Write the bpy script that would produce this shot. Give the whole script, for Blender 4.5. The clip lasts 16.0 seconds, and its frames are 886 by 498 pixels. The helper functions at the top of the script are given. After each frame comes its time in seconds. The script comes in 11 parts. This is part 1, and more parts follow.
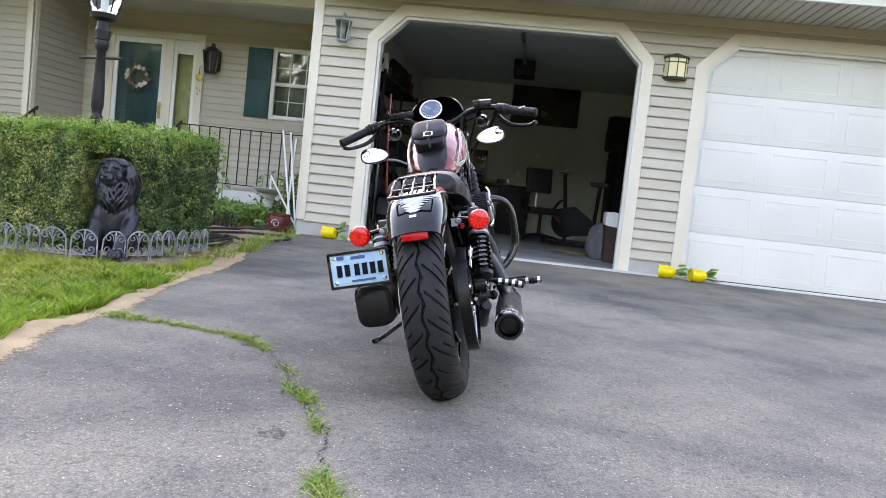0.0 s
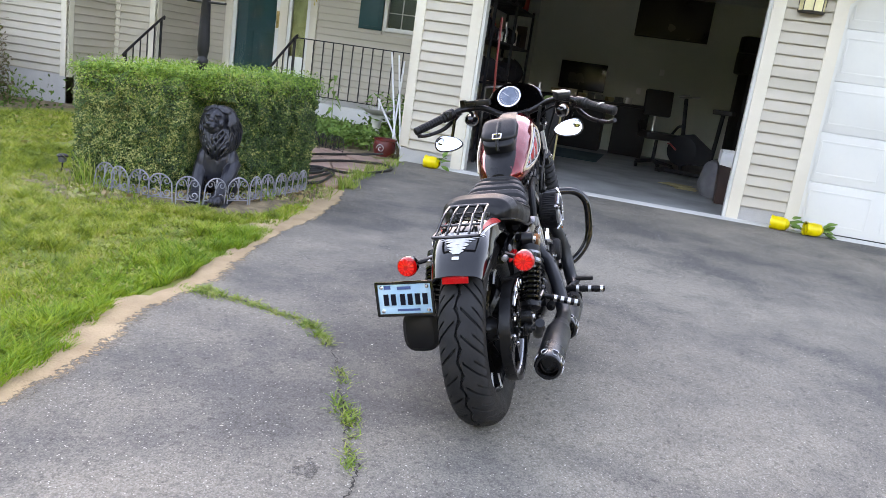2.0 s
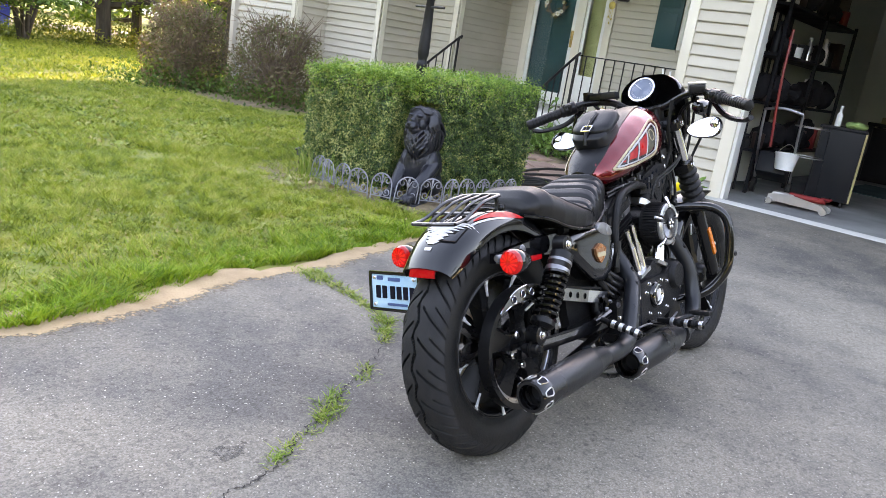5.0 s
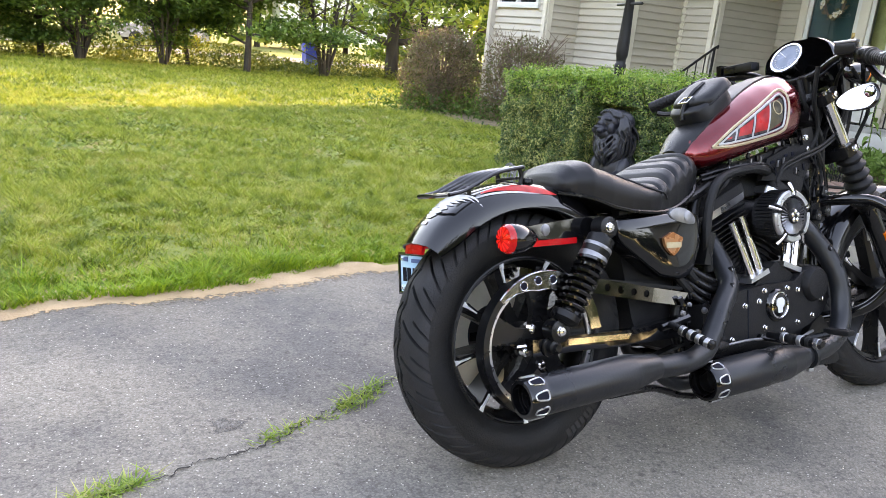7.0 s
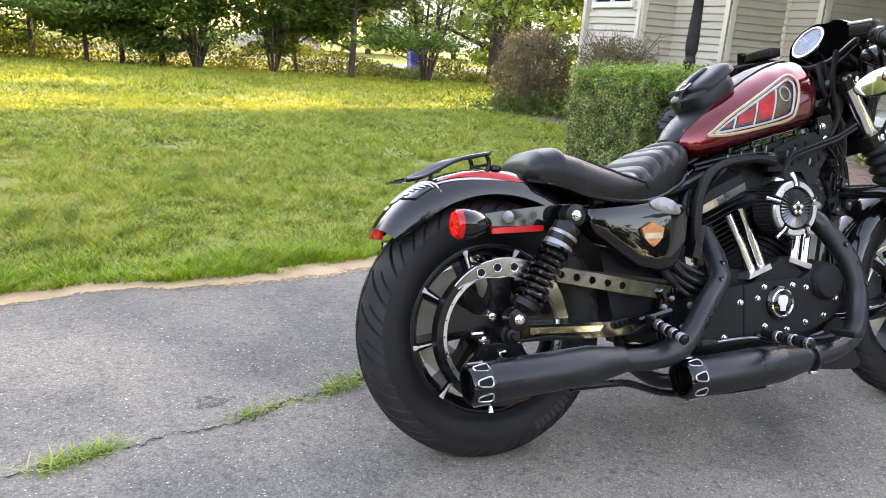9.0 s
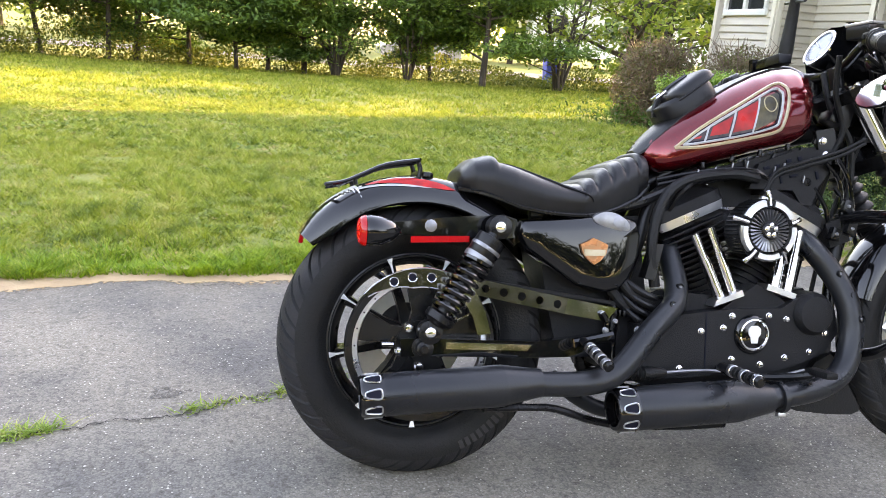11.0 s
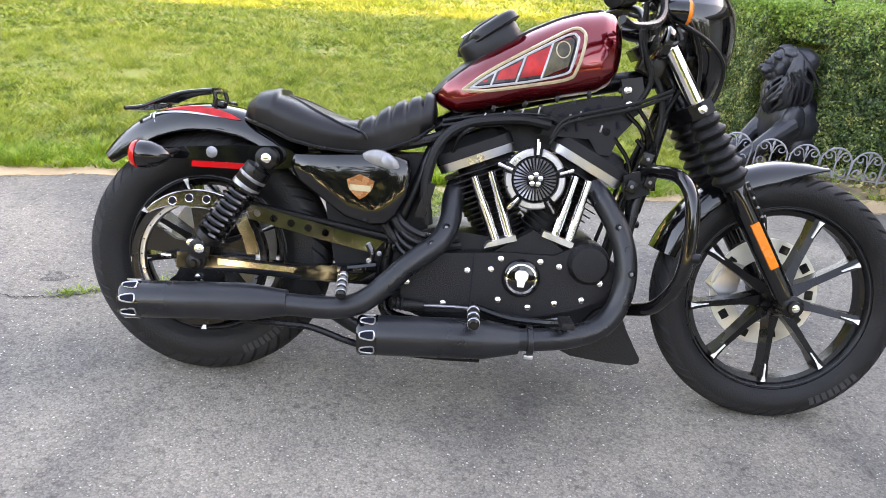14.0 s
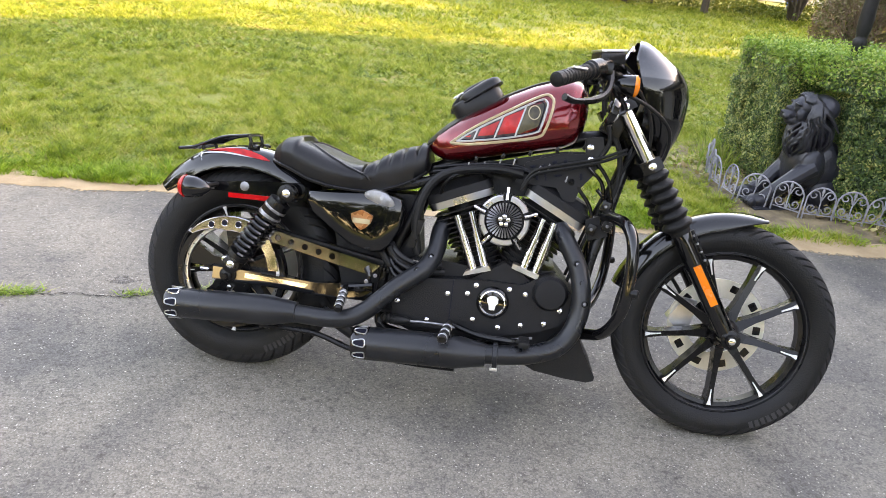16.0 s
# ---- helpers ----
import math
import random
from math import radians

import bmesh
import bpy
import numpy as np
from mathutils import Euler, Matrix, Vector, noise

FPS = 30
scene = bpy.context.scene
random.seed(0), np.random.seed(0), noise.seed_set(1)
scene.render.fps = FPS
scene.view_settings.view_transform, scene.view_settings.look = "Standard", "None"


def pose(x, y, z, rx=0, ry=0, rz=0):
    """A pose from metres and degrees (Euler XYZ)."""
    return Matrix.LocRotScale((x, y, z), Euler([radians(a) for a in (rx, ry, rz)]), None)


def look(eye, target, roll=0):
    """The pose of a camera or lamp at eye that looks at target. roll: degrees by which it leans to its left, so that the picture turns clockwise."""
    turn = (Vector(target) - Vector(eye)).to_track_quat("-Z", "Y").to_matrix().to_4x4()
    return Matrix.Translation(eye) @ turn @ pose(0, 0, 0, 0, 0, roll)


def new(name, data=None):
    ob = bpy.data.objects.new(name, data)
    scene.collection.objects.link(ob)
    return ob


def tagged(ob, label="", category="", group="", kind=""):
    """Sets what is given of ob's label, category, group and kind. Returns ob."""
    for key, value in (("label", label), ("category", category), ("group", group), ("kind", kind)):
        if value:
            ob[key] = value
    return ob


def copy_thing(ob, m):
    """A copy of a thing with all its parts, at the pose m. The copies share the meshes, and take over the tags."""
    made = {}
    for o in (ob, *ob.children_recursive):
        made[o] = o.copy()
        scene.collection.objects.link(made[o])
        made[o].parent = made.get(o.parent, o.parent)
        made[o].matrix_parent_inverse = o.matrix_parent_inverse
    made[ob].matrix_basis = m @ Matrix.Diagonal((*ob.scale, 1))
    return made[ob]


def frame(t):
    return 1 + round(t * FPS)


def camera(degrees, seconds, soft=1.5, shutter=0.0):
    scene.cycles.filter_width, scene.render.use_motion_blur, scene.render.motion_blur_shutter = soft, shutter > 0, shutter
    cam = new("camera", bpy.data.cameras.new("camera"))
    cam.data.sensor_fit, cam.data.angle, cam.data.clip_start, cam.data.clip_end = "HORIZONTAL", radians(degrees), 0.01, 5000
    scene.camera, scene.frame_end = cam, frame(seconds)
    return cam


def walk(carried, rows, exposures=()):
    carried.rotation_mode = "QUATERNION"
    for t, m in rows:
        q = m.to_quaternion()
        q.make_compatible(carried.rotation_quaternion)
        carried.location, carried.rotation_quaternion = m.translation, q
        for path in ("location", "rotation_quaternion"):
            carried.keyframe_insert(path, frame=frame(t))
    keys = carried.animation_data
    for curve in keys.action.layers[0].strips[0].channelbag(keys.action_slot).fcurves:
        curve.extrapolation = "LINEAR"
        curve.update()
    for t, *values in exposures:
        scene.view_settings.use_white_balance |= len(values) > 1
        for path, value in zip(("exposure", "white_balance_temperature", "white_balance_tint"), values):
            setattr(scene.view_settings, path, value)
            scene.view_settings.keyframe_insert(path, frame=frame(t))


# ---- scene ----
cam = camera(59.7, 16.0, soft=0.4)
EXPOSURES = [(0.0, 3.49, 9300, 27), (3.0, 3.62, 9500, 27), (5.0, 3.66, 9600, 26), (9.0, 3.64, 9900, 26), (12.0, 3.80, 9900, 26), (14.0, 3.90, 10100, 27), (15.0, 3.86, 10400, 27), (16.0, 3.74, 10700, 26)]
PATH = [
    (0, (-2.446, -0.252, 0.656), (-0.462, -0.037, 0.515), 6.2),
    (0.5, (-2.43, -0.252, 0.649), (-0.453, -0.012, 0.456), 6.9),
    (1, (-2.393, -0.249, 0.771), (-0.434, 0.045, 0.494), 7.4),
    (1.5, (-2.361, -0.287, 1.006), (-0.432, 0.092, 0.637), 7.9),
    (2, (-2.363, -0.41, 1.122), (-0.474, 0.064, 0.667), 8.2),
    (2.5, (-2.295, -0.494, 1.133), (-0.443, 0.066, 0.624), 8.9),
    (3, (-2.142, -0.58, 1.126), (-0.303, 0.037, 0.637), 9.1),
    (3.5, (-2.048, -0.719, 1.118), (-0.259, 0.017, 0.611), 8.3),
    (4, (-1.933, -0.889, 1.119), (-0.239, 0.029, 0.583), 7.7),
    (4.5, (-1.819, -1.005, 1.113), (-0.207, 0.049, 0.574), 8.0),
    (5, (-1.658, -1.13, 1.083), (-0.152, 0.085, 0.578), 9.0),
    (7.5, (-0.893, -1.482, 0.983), (-0.091, 0.266, 0.433), 4.9),
    (8, (-0.811, -1.54, 0.981), (-0.117, 0.248, 0.416), 4.6),
    (8.5, (-0.759, -1.552, 0.986), (-0.071, 0.245, 0.441), 4.4),
    (9, (-0.706, -1.575, 0.979), (-0.009, 0.221, 0.442), 4.6),
    (11.5, (-0.034, -1.658, 1.005), (0.208, 0.251, 0.458), 4.6),
    (12, (0.163, -1.662, 1.006), (0.327, 0.251, 0.446), 4.8),
    (12.5, (0.316, -1.704, 1.025), (0.438, 0.197, 0.416), 5.4),
    (13, (0.457, -1.775, 1.094), (0.534, 0.105, 0.414), 5.8),
    (13.5, (0.549, -1.813, 1.129), (0.584, 0.042, 0.38), 5.8),
    (14, (0.644, -1.797, 1.184), (0.628, 0.03, 0.369), 5.5),
    (14.5, (0.754, -1.836, 1.248), (0.691, -0.026, 0.399), 4.1),
    (15, (0.869, -1.968, 1.321), (0.802, -0.177, 0.433), 5.1),
    (15.5, (0.898, -2.048, 1.35), (0.707, -0.253, 0.49), 4.8),
    (16, (0.896, -2.093, 1.383), (0.686, -0.27, 0.588), 5.8),
]
walk(cam, [(t, look(eye, target, roll)) for t, eye, target, roll in PATH], EXPOSURES)

# ---- world, sun ----
SUN_TO = Vector((0.93, 0.37, 0.0)).normalized()
SUN_EL = radians(20)
world = bpy.data.worlds.new("sky")
scene.world = world
world.use_nodes = True
wn = world.node_tree
sky = wn.nodes.new("ShaderNodeTexSky")
sky.sky_type = "NISHITA"
sky.sun_disc = False
sky.sun_elevation = SUN_EL
sky.sun_rotation = math.atan2(SUN_TO.x, SUN_TO.y)
sky.air_density, sky.dust_density, sky.ozone_density = 1.0, 0.5, 1.0
wn.links.new(sky.outputs[0], wn.nodes["Background"].inputs[0])
wn.nodes["Background"].inputs[1].default_value = 0.15
sun_data = bpy.data.lights.new("sun", "SUN")
sun_data.energy, sun_data.angle, sun_data.color = 1.8, radians(0.6), (1.0, 0.85, 0.47)
sun = new("sun", sun_data)
sun_dir = Vector((SUN_TO.x * math.cos(SUN_EL), SUN_TO.y * math.cos(SUN_EL), math.sin(SUN_EL)))
sun.matrix_world = look(sun_dir * 40, (0, 0, 0))


# ---- mesh helpers ----
def part(name, bm, material, parent=None, label="", sharp=35):
    """Links a bmesh as one mesh object."""
    me = bpy.data.meshes.new(name)
    lim = radians(sharp)
    bmesh.ops.recalc_face_normals(bm, faces=bm.faces)
    for e in bm.edges:
        if len(e.link_faces) == 2 and e.calc_face_angle(0) > lim:
            e.smooth = False
    for f in bm.faces:
        f.smooth = True
    bm.to_mesh(me)
    bm.free()
    for m in (material if isinstance(material, (list, tuple)) else [material]):
        me.materials.append(m)
    ob = new(name, me)
    if parent is not None:
        ob.parent = parent
    if label:
        tagged(ob, label)
    return ob


def thing(name, m, label, category, group="", kind=""):
    """An empty at a thing's base."""
    ob = new(name)
    ob.empty_display_size = 0.1
    ob.matrix_world = m
    return tagged(ob, label, category, group, kind)


def box(bm, c, s, rot=(0, 0, 0), bevel=0.0, mi=0):
    m = Matrix.LocRotScale(c, Euler([radians(a) for a in rot]), None)
    r = bmesh.ops.create_cube(bm, size=1.0, matrix=m @ Matrix.Diagonal((*s, 1)))
    vs = r["verts"]
    fs = {f for v in vs for f in v.link_faces}
    if bevel > 0:
        es = list({e for v in vs for e in v.link_edges})
        q = bmesh.ops.bevel(bm, geom=es, offset=bevel, segments=2, affect="EDGES", profile=0.6)
        fs = set(q["faces"]) | {f for f in fs if f.is_valid}
    for f in fs:
        if f.is_valid:
            f.material_index = mi
    return bm


def ring_pts(c, ax, r, seg, ref=None):
    ax = Vector(ax).normalized()
    ref = Vector(ref) if ref is not None else (Vector((0, 0, 1)) if abs(ax.z) < 0.9 else Vector((1, 0, 0)))
    u = (ref - ax * ref.dot(ax)).normalized()
    w = ax.cross(u)
    return [Vector(c) + r * (math.cos(2 * math.pi * i / seg) * u + math.sin(2 * math.pi * i / seg) * w) for i in range(seg)]


def loft(bm, rings, cap=True, closed=False, mi=0, wrap=True):
    """Skins a list of equal rings of points."""
    vr = [[bm.verts.new(p) for p in r] for r in rings]
    n = len(vr[0])
    pairs = list(zip(vr, vr[1:])) + ([(vr[-1], vr[0])] if closed else [])
    out = []
    for a, b in pairs:
        for i in range(n if wrap else n - 1):
            j = (i + 1) % n
            out.append(bm.faces.new((a[i], a[j], b[j], b[i])))
    if cap and not closed:
        out.append(bm.faces.new(list(reversed(vr[0]))))
        out.append(bm.faces.new(vr[-1]))
    for f in out:
        f.material_index = mi
    return bm


def cyl(bm, p0, p1, r0, r1=None, seg=14, cap=True, mi=0):
    r1 = r0 if r1 is None else r1
    ax = Vector(p1) - Vector(p0)
    return loft(bm, [ring_pts(p0, ax, r0, seg), ring_pts(p1, ax, r1, seg)], cap, mi=mi)


def lathe(bm, p0, ax, prof, seg=24, closed=False, cap=True, mi=0):
    """Turns a profile of (distance along the axis, radius)."""
    ax = Vector(ax).normalized()
    return loft(bm, [ring_pts(Vector(p0) + ax * float(d), ax, max(float(r), 1e-4), seg) for d, r in prof], cap, closed, mi=mi)


def smooth_path(pts, n=6):
    """A Catmull-Rom line through points."""
    p = [Vector(q) for q in pts]
    p = [2 * p[0] - p[1]] + p + [2 * p[-1] - p[-2]]
    out = []
    for i in range(1, len(p) - 2):
        for k in range(n):
            t = k / n
            a, b, c, d = p[i - 1], p[i], p[i + 1], p[i + 2]
            out.append(0.5 * ((2 * b) + (c - a) * t + (2 * a - 5 * b + 4 * c - d) * t * t + (3 * b - a - 3 * c + d) * t ** 3))
    out.append(p[-2])
    return out


def tube(bm, pts, r, seg=10, n=6, cap=True, closed=False, mi=0):
    """Sweeps a circle along a smooth line; r may be a list, one for each point given."""
    line = smooth_path(pts, n) if n > 1 else [Vector(q) for q in pts]
    if isinstance(r, (list, tuple)):
        k = len(line)
        rad = [np.interp(i / (k - 1) * (len(r) - 1), range(len(r)), r) for i in range(k)]
    else:
        rad = [r] * len(line)
    rings, ref = [], None
    for i, q in enumerate(line):
        ax = (line[min(i + 1, len(line) - 1)] - line[max(i - 1, 0)]).normalized()
        if ref is None:
            ref = Vector((0, 0, 1)) if abs(ax.z) < 0.9 else Vector((1, 0, 0))
        ref = (ref - ax * ref.dot(ax)).normalized()
        rings.append(ring_pts(q, ax, float(rad[i]), seg, ref))
    return loft(bm, rings, cap and not closed, closed, mi=mi)


def slab(bm, poly, d0, d1, plane="xz", mi=0):
    """Extrudes a flat outline of (a, b) pairs between two depths."""
    f = {"xz": lambda a, b, d: (a, d, b), "xy": lambda a, b, d: (a, b, d), "yz": lambda a, b, d: (d, a, b)}[plane]
    return loft(bm, [[Vector(f(a, b, d0)) for a, b in poly], [Vector(f(a, b, d1)) for a, b in poly]], True, mi=mi)


def bevel_all(bm, w, seg=2, ang=30):
    es = [e for e in bm.edges if len(e.link_faces) == 2 and e.calc_face_angle(0) > radians(ang)]
    bmesh.ops.bevel(bm, geom=es, offset=w, segments=seg, affect="EDGES", profile=0.6, clamp_overlap=True)
    return bm


def soup(name, verts, faces, material, parent=None, smooth=False):
    """A mesh straight from arrays, for what nobody could count. faces: an n by k array."""
    me = bpy.data.meshes.new(name)
    verts, faces = np.asarray(verts, np.float32), np.asarray(faces, np.int32)
    k = faces.shape[1]
    me.vertices.add(len(verts))
    me.vertices.foreach_set("co", verts.ravel())
    me.loops.add(faces.size)
    me.loops.foreach_set("vertex_index", faces.ravel())
    me.polygons.add(len(faces))
    me.polygons.foreach_set("loop_start", np.arange(0, faces.size, k, dtype=np.int32))
    me.polygons.foreach_set("use_smooth", np.full(len(faces), smooth))
    me.update(calc_edges=True)
    me.materials.append(material)
    ob = new(name, me)
    if parent is not None:
        ob.parent = parent
    return ob


def B():
    return bmesh.new()


# ---- materials ----
def surf(name, col, col2=None, rough=0.6, metal=0.0, scale=3.0, fine=60.0, bump=0.0, bscale=None, coat=0.0, spec=0.5,
         rand=0.0, island=0.0, rvar=0.1, contrast=0.5, fine_amt=0.35, trans=0.0, emit=None, aniso=(1, 1, 1)):
    """A principled surface with broad and fine variation at real-world size."""
    m = bpy.data.materials.new(name)
    m.use_nodes = True
    t = m.node_tree
    p = t.nodes["Principled BSDF"]
    geo = t.nodes.new("ShaderNodeNewGeometry")
    mp = t.nodes.new("ShaderNodeMapping")
    mp.inputs["Scale"].default_value = aniso
    t.links.new(geo.outputs["Position"], mp.inputs[0])
    col2 = col2 or tuple(c * 0.75 for c in col)

    def noise_node(s, detail):
        n = t.nodes.new("ShaderNodeTexNoise")
        n.inputs["Scale"].default_value, n.inputs["Detail"].default_value = s, detail
        t.links.new(mp.outputs[0], n.inputs["Vector"])
        return n

    def mixc(fac, a, b):
        x = t.nodes.new("ShaderNodeMix")
        x.data_type = "RGBA"
        for sock, v in ((x.inputs[0], fac), (x.inputs[6], a), (x.inputs[7], b)):
            if isinstance(v, bpy.types.NodeSocket):
                t.links.new(v, sock)
            else:
                sock.default_value = v if isinstance(v, (int, float)) else (*v, 1)
        return x.outputs[2]

    def ramp(v, lo, hi):
        r = t.nodes.new("ShaderNodeMapRange")
        r.inputs[1].default_value, r.inputs[2].default_value = lo, hi
        t.links.new(v, r.inputs[0])
        return r.outputs[0]

    big, small = noise_node(scale, 4), noise_node(fine, 3)
    w = 0.5 - contrast * 0.35
    c = mixc(ramp(big.outputs[0], w, 1 - w), col, col2)
    dark = tuple(v * 0.6 for v in col2)
    c = mixc(ramp(small.outputs[0], 0.55, 0.55 + 0.5 / max(fine_amt, 0.05)), c, dark)
    if rand or island:
        if rand:
            o = t.nodes.new("ShaderNodeObjectInfo").outputs["Random"]
        else:
            o = geo.outputs["Random Per Island"]
        h = t.nodes.new("ShaderNodeHueSaturation")
        amt = rand or island
        v = t.nodes.new("ShaderNodeMapRange")
        v.inputs[3].default_value, v.inputs[4].default_value = 1 - amt, 1 + amt
        t.links.new(o, v.inputs[0])
        t.links.new(v.outputs[0], h.inputs["Value"])
        t.links.new(c, h.inputs["Color"])
        c = h.outputs[0]
    t.links.new(c, p.inputs["Base Color"])
    rr = t.nodes.new("ShaderNodeMapRange")
    rr.inputs[1].default_value, rr.inputs[2].default_value = 0.3, 0.7
    rr.inputs[3].default_value, rr.inputs[4].default_value = max(rough - rvar, 0.02), min(rough + rvar, 1)
    t.links.new(big.outputs[0], rr.inputs[0])
    t.links.new(rr.outputs[0], p.inputs["Roughness"])
    p.inputs["Metallic"].default_value = metal
    p.inputs["Specular IOR Level"].default_value = spec
    p.inputs["Coat Weight"].default_value = coat
    p.inputs["Coat Roughness"].default_value = 0.04
    if trans:
        p.inputs["Transmission Weight"].default_value = trans
    if emit:
        p.inputs["Emission Color"].default_value = (*emit[:3], 1)
        p.inputs["Emission Strength"].default_value = emit[3]
    if bump:
        bn = noise_node(bscale or fine, 5)
        b = t.nodes.new("ShaderNodeBump")
        b.inputs["Strength"].default_value = bump
        b.inputs["Distance"].default_value = 0.01
        t.links.new(bn.outputs[0], b.inputs["Height"])
        t.links.new(b.outputs[0], p.inputs["Normal"])
    return m


def speckled(name, base, stone, scale, rough, bump):
    """Asphalt: broad worn patches, stones of every shade packed edge to edge, dark pits between, a few pale chips."""
    m = bpy.data.materials.new(name)
    m.use_nodes = True
    t = m.node_tree
    p = t.nodes["Principled BSDF"]
    pos = t.nodes.new("ShaderNodeNewGeometry").outputs["Position"]

    def tex(kind, s, **kw):
        n = t.nodes.new(kind)
        n.inputs["Scale"].default_value = s
        for k, v in kw.items():
            n.inputs[k].default_value = v
        t.links.new(pos, n.inputs["Vector"])
        return n

    def rng_(v, a, b, c, d):
        n = t.nodes.new("ShaderNodeMapRange")
        for i, k in enumerate((a, b, c, d)):
            n.inputs[i + 1].default_value = k
        t.links.new(v, n.inputs[0])
        return n.outputs[0]

    def math_(op, a, b):
        n = t.nodes.new("ShaderNodeMath")
        n.operation = op
        for s, v in zip(n.inputs, (a, b)):
            if isinstance(v, (int, float)):
                s.default_value = v
            else:
                t.links.new(v, s)
        return n.outputs[0]

    def mix(f, a, b):
        n = t.nodes.new("ShaderNodeMix")
        n.data_type = "RGBA"
        for s, v in ((n.inputs[0], f), (n.inputs[6], a), (n.inputs[7], b)):
            if isinstance(v, bpy.types.NodeSocket):
                t.links.new(v, s)
            else:
                s.default_value = v if isinstance(v, (int, float)) else (*v, 1)
        return n.outputs[2]

    vo, vb = tex("ShaderNodeTexVoronoi", scale), tex("ShaderNodeTexVoronoi", scale * 0.42)
    sa, sb = t.nodes.new("ShaderNodeSeparateColor"), t.nodes.new("ShaderNodeSeparateColor")
    t.links.new(vo.outputs["Color"], sa.inputs[0])
    t.links.new(vb.outputs["Color"], sb.inputs[0])
    broad = tex("ShaderNodeTexNoise", 0.55, Detail=7.0, Roughness=0.62).outputs[0]
    patch = tex("ShaderNodeTexNoise", 2.7, Detail=5.0, Roughness=0.6).outputs[0]
    pits = tex("ShaderNodeTexNoise", 46.0, Detail=3.0).outputs[0]
    # how worn the surface is: bare stones where worn, smooth binder elsewhere
    worn = rng_(math_("ADD", math_("MULTIPLY", broad, 0.65), math_("MULTIPLY", patch, 0.35)), 0.43, 0.59, 0.0, 1.0)
    shade = rng_(sa.outputs[0], 0.0, 1.0, 0.74, 1.30)
    gap = rng_(vo.outputs["Distance"], 0.30, 0.75, 1.0, 0.84)
    dark = tuple(c * 0.70 for c in base)
    pale = (base[0] * 1.56, base[1] * 1.48, base[2] * 1.34)
    c = mix(worn, dark, pale)
    c = mix(math_("MULTIPLY", rng_(patch, 0.55, 0.75, 0, 0.35), 1.0), c, tuple(v * 0.55 for v in base))
    k = math_("MULTIPLY", shade, gap)
    k = math_("MULTIPLY", k, rng_(pits, 0.28, 0.46, 0.66, 1.0))
    comb = t.nodes.new("ShaderNodeCombineColor")
    for i in range(3):
        t.links.new(k, comb.inputs[i])
    mu = t.nodes.new("ShaderNodeMix")
    mu.data_type, mu.blend_type = "RGBA", "MULTIPLY"
    mu.inputs[0].default_value = 1.0
    t.links.new(c, mu.inputs[6])
    t.links.new(comb.outputs[0], mu.inputs[7])
    # pale chips lie in drifts
    drift = rng_(tex("ShaderNodeTexNoise", 6.0, Detail=4.0, Roughness=0.65).outputs[0], 0.36, 0.66, 0.25, 1.0)
    chip = math_("MULTIPLY", rng_(math_("ADD", sa.outputs[1], math_("MULTIPLY", drift, 0.030)), 0.986, 1.0, 0, 0.75), rng_(vo.outputs["Distance"], 0.55, 0.35, 0, 1))
    chip2 = math_("MULTIPLY", rng_(sb.outputs[1], 0.975, 0.985, 0, 0.8), rng_(vb.outputs["Distance"], 0.30, 0.2, 0, 1))
    c = mix(math_("MAXIMUM", chip, chip2), mu.outputs[2], stone)
    t.links.new(c, p.inputs["Base Color"])
    t.links.new(rng_(worn, 0, 1, rough - 0.14, rough), p.inputs["Roughness"])
    p.inputs["Specular IOR Level"].default_value = 0.22
    hgt = math_("SUBTRACT", math_("MULTIPLY", pits, 0.9), vo.outputs["Distance"])
    b = t.nodes.new("ShaderNodeBump")
    b.inputs["Strength"].default_value, b.inputs["Distance"].default_value = bump, 0.005
    t.links.new(hgt, b.inputs["Height"])
    t.links.new(b.outputs[0], p.inputs["Normal"])
    return m


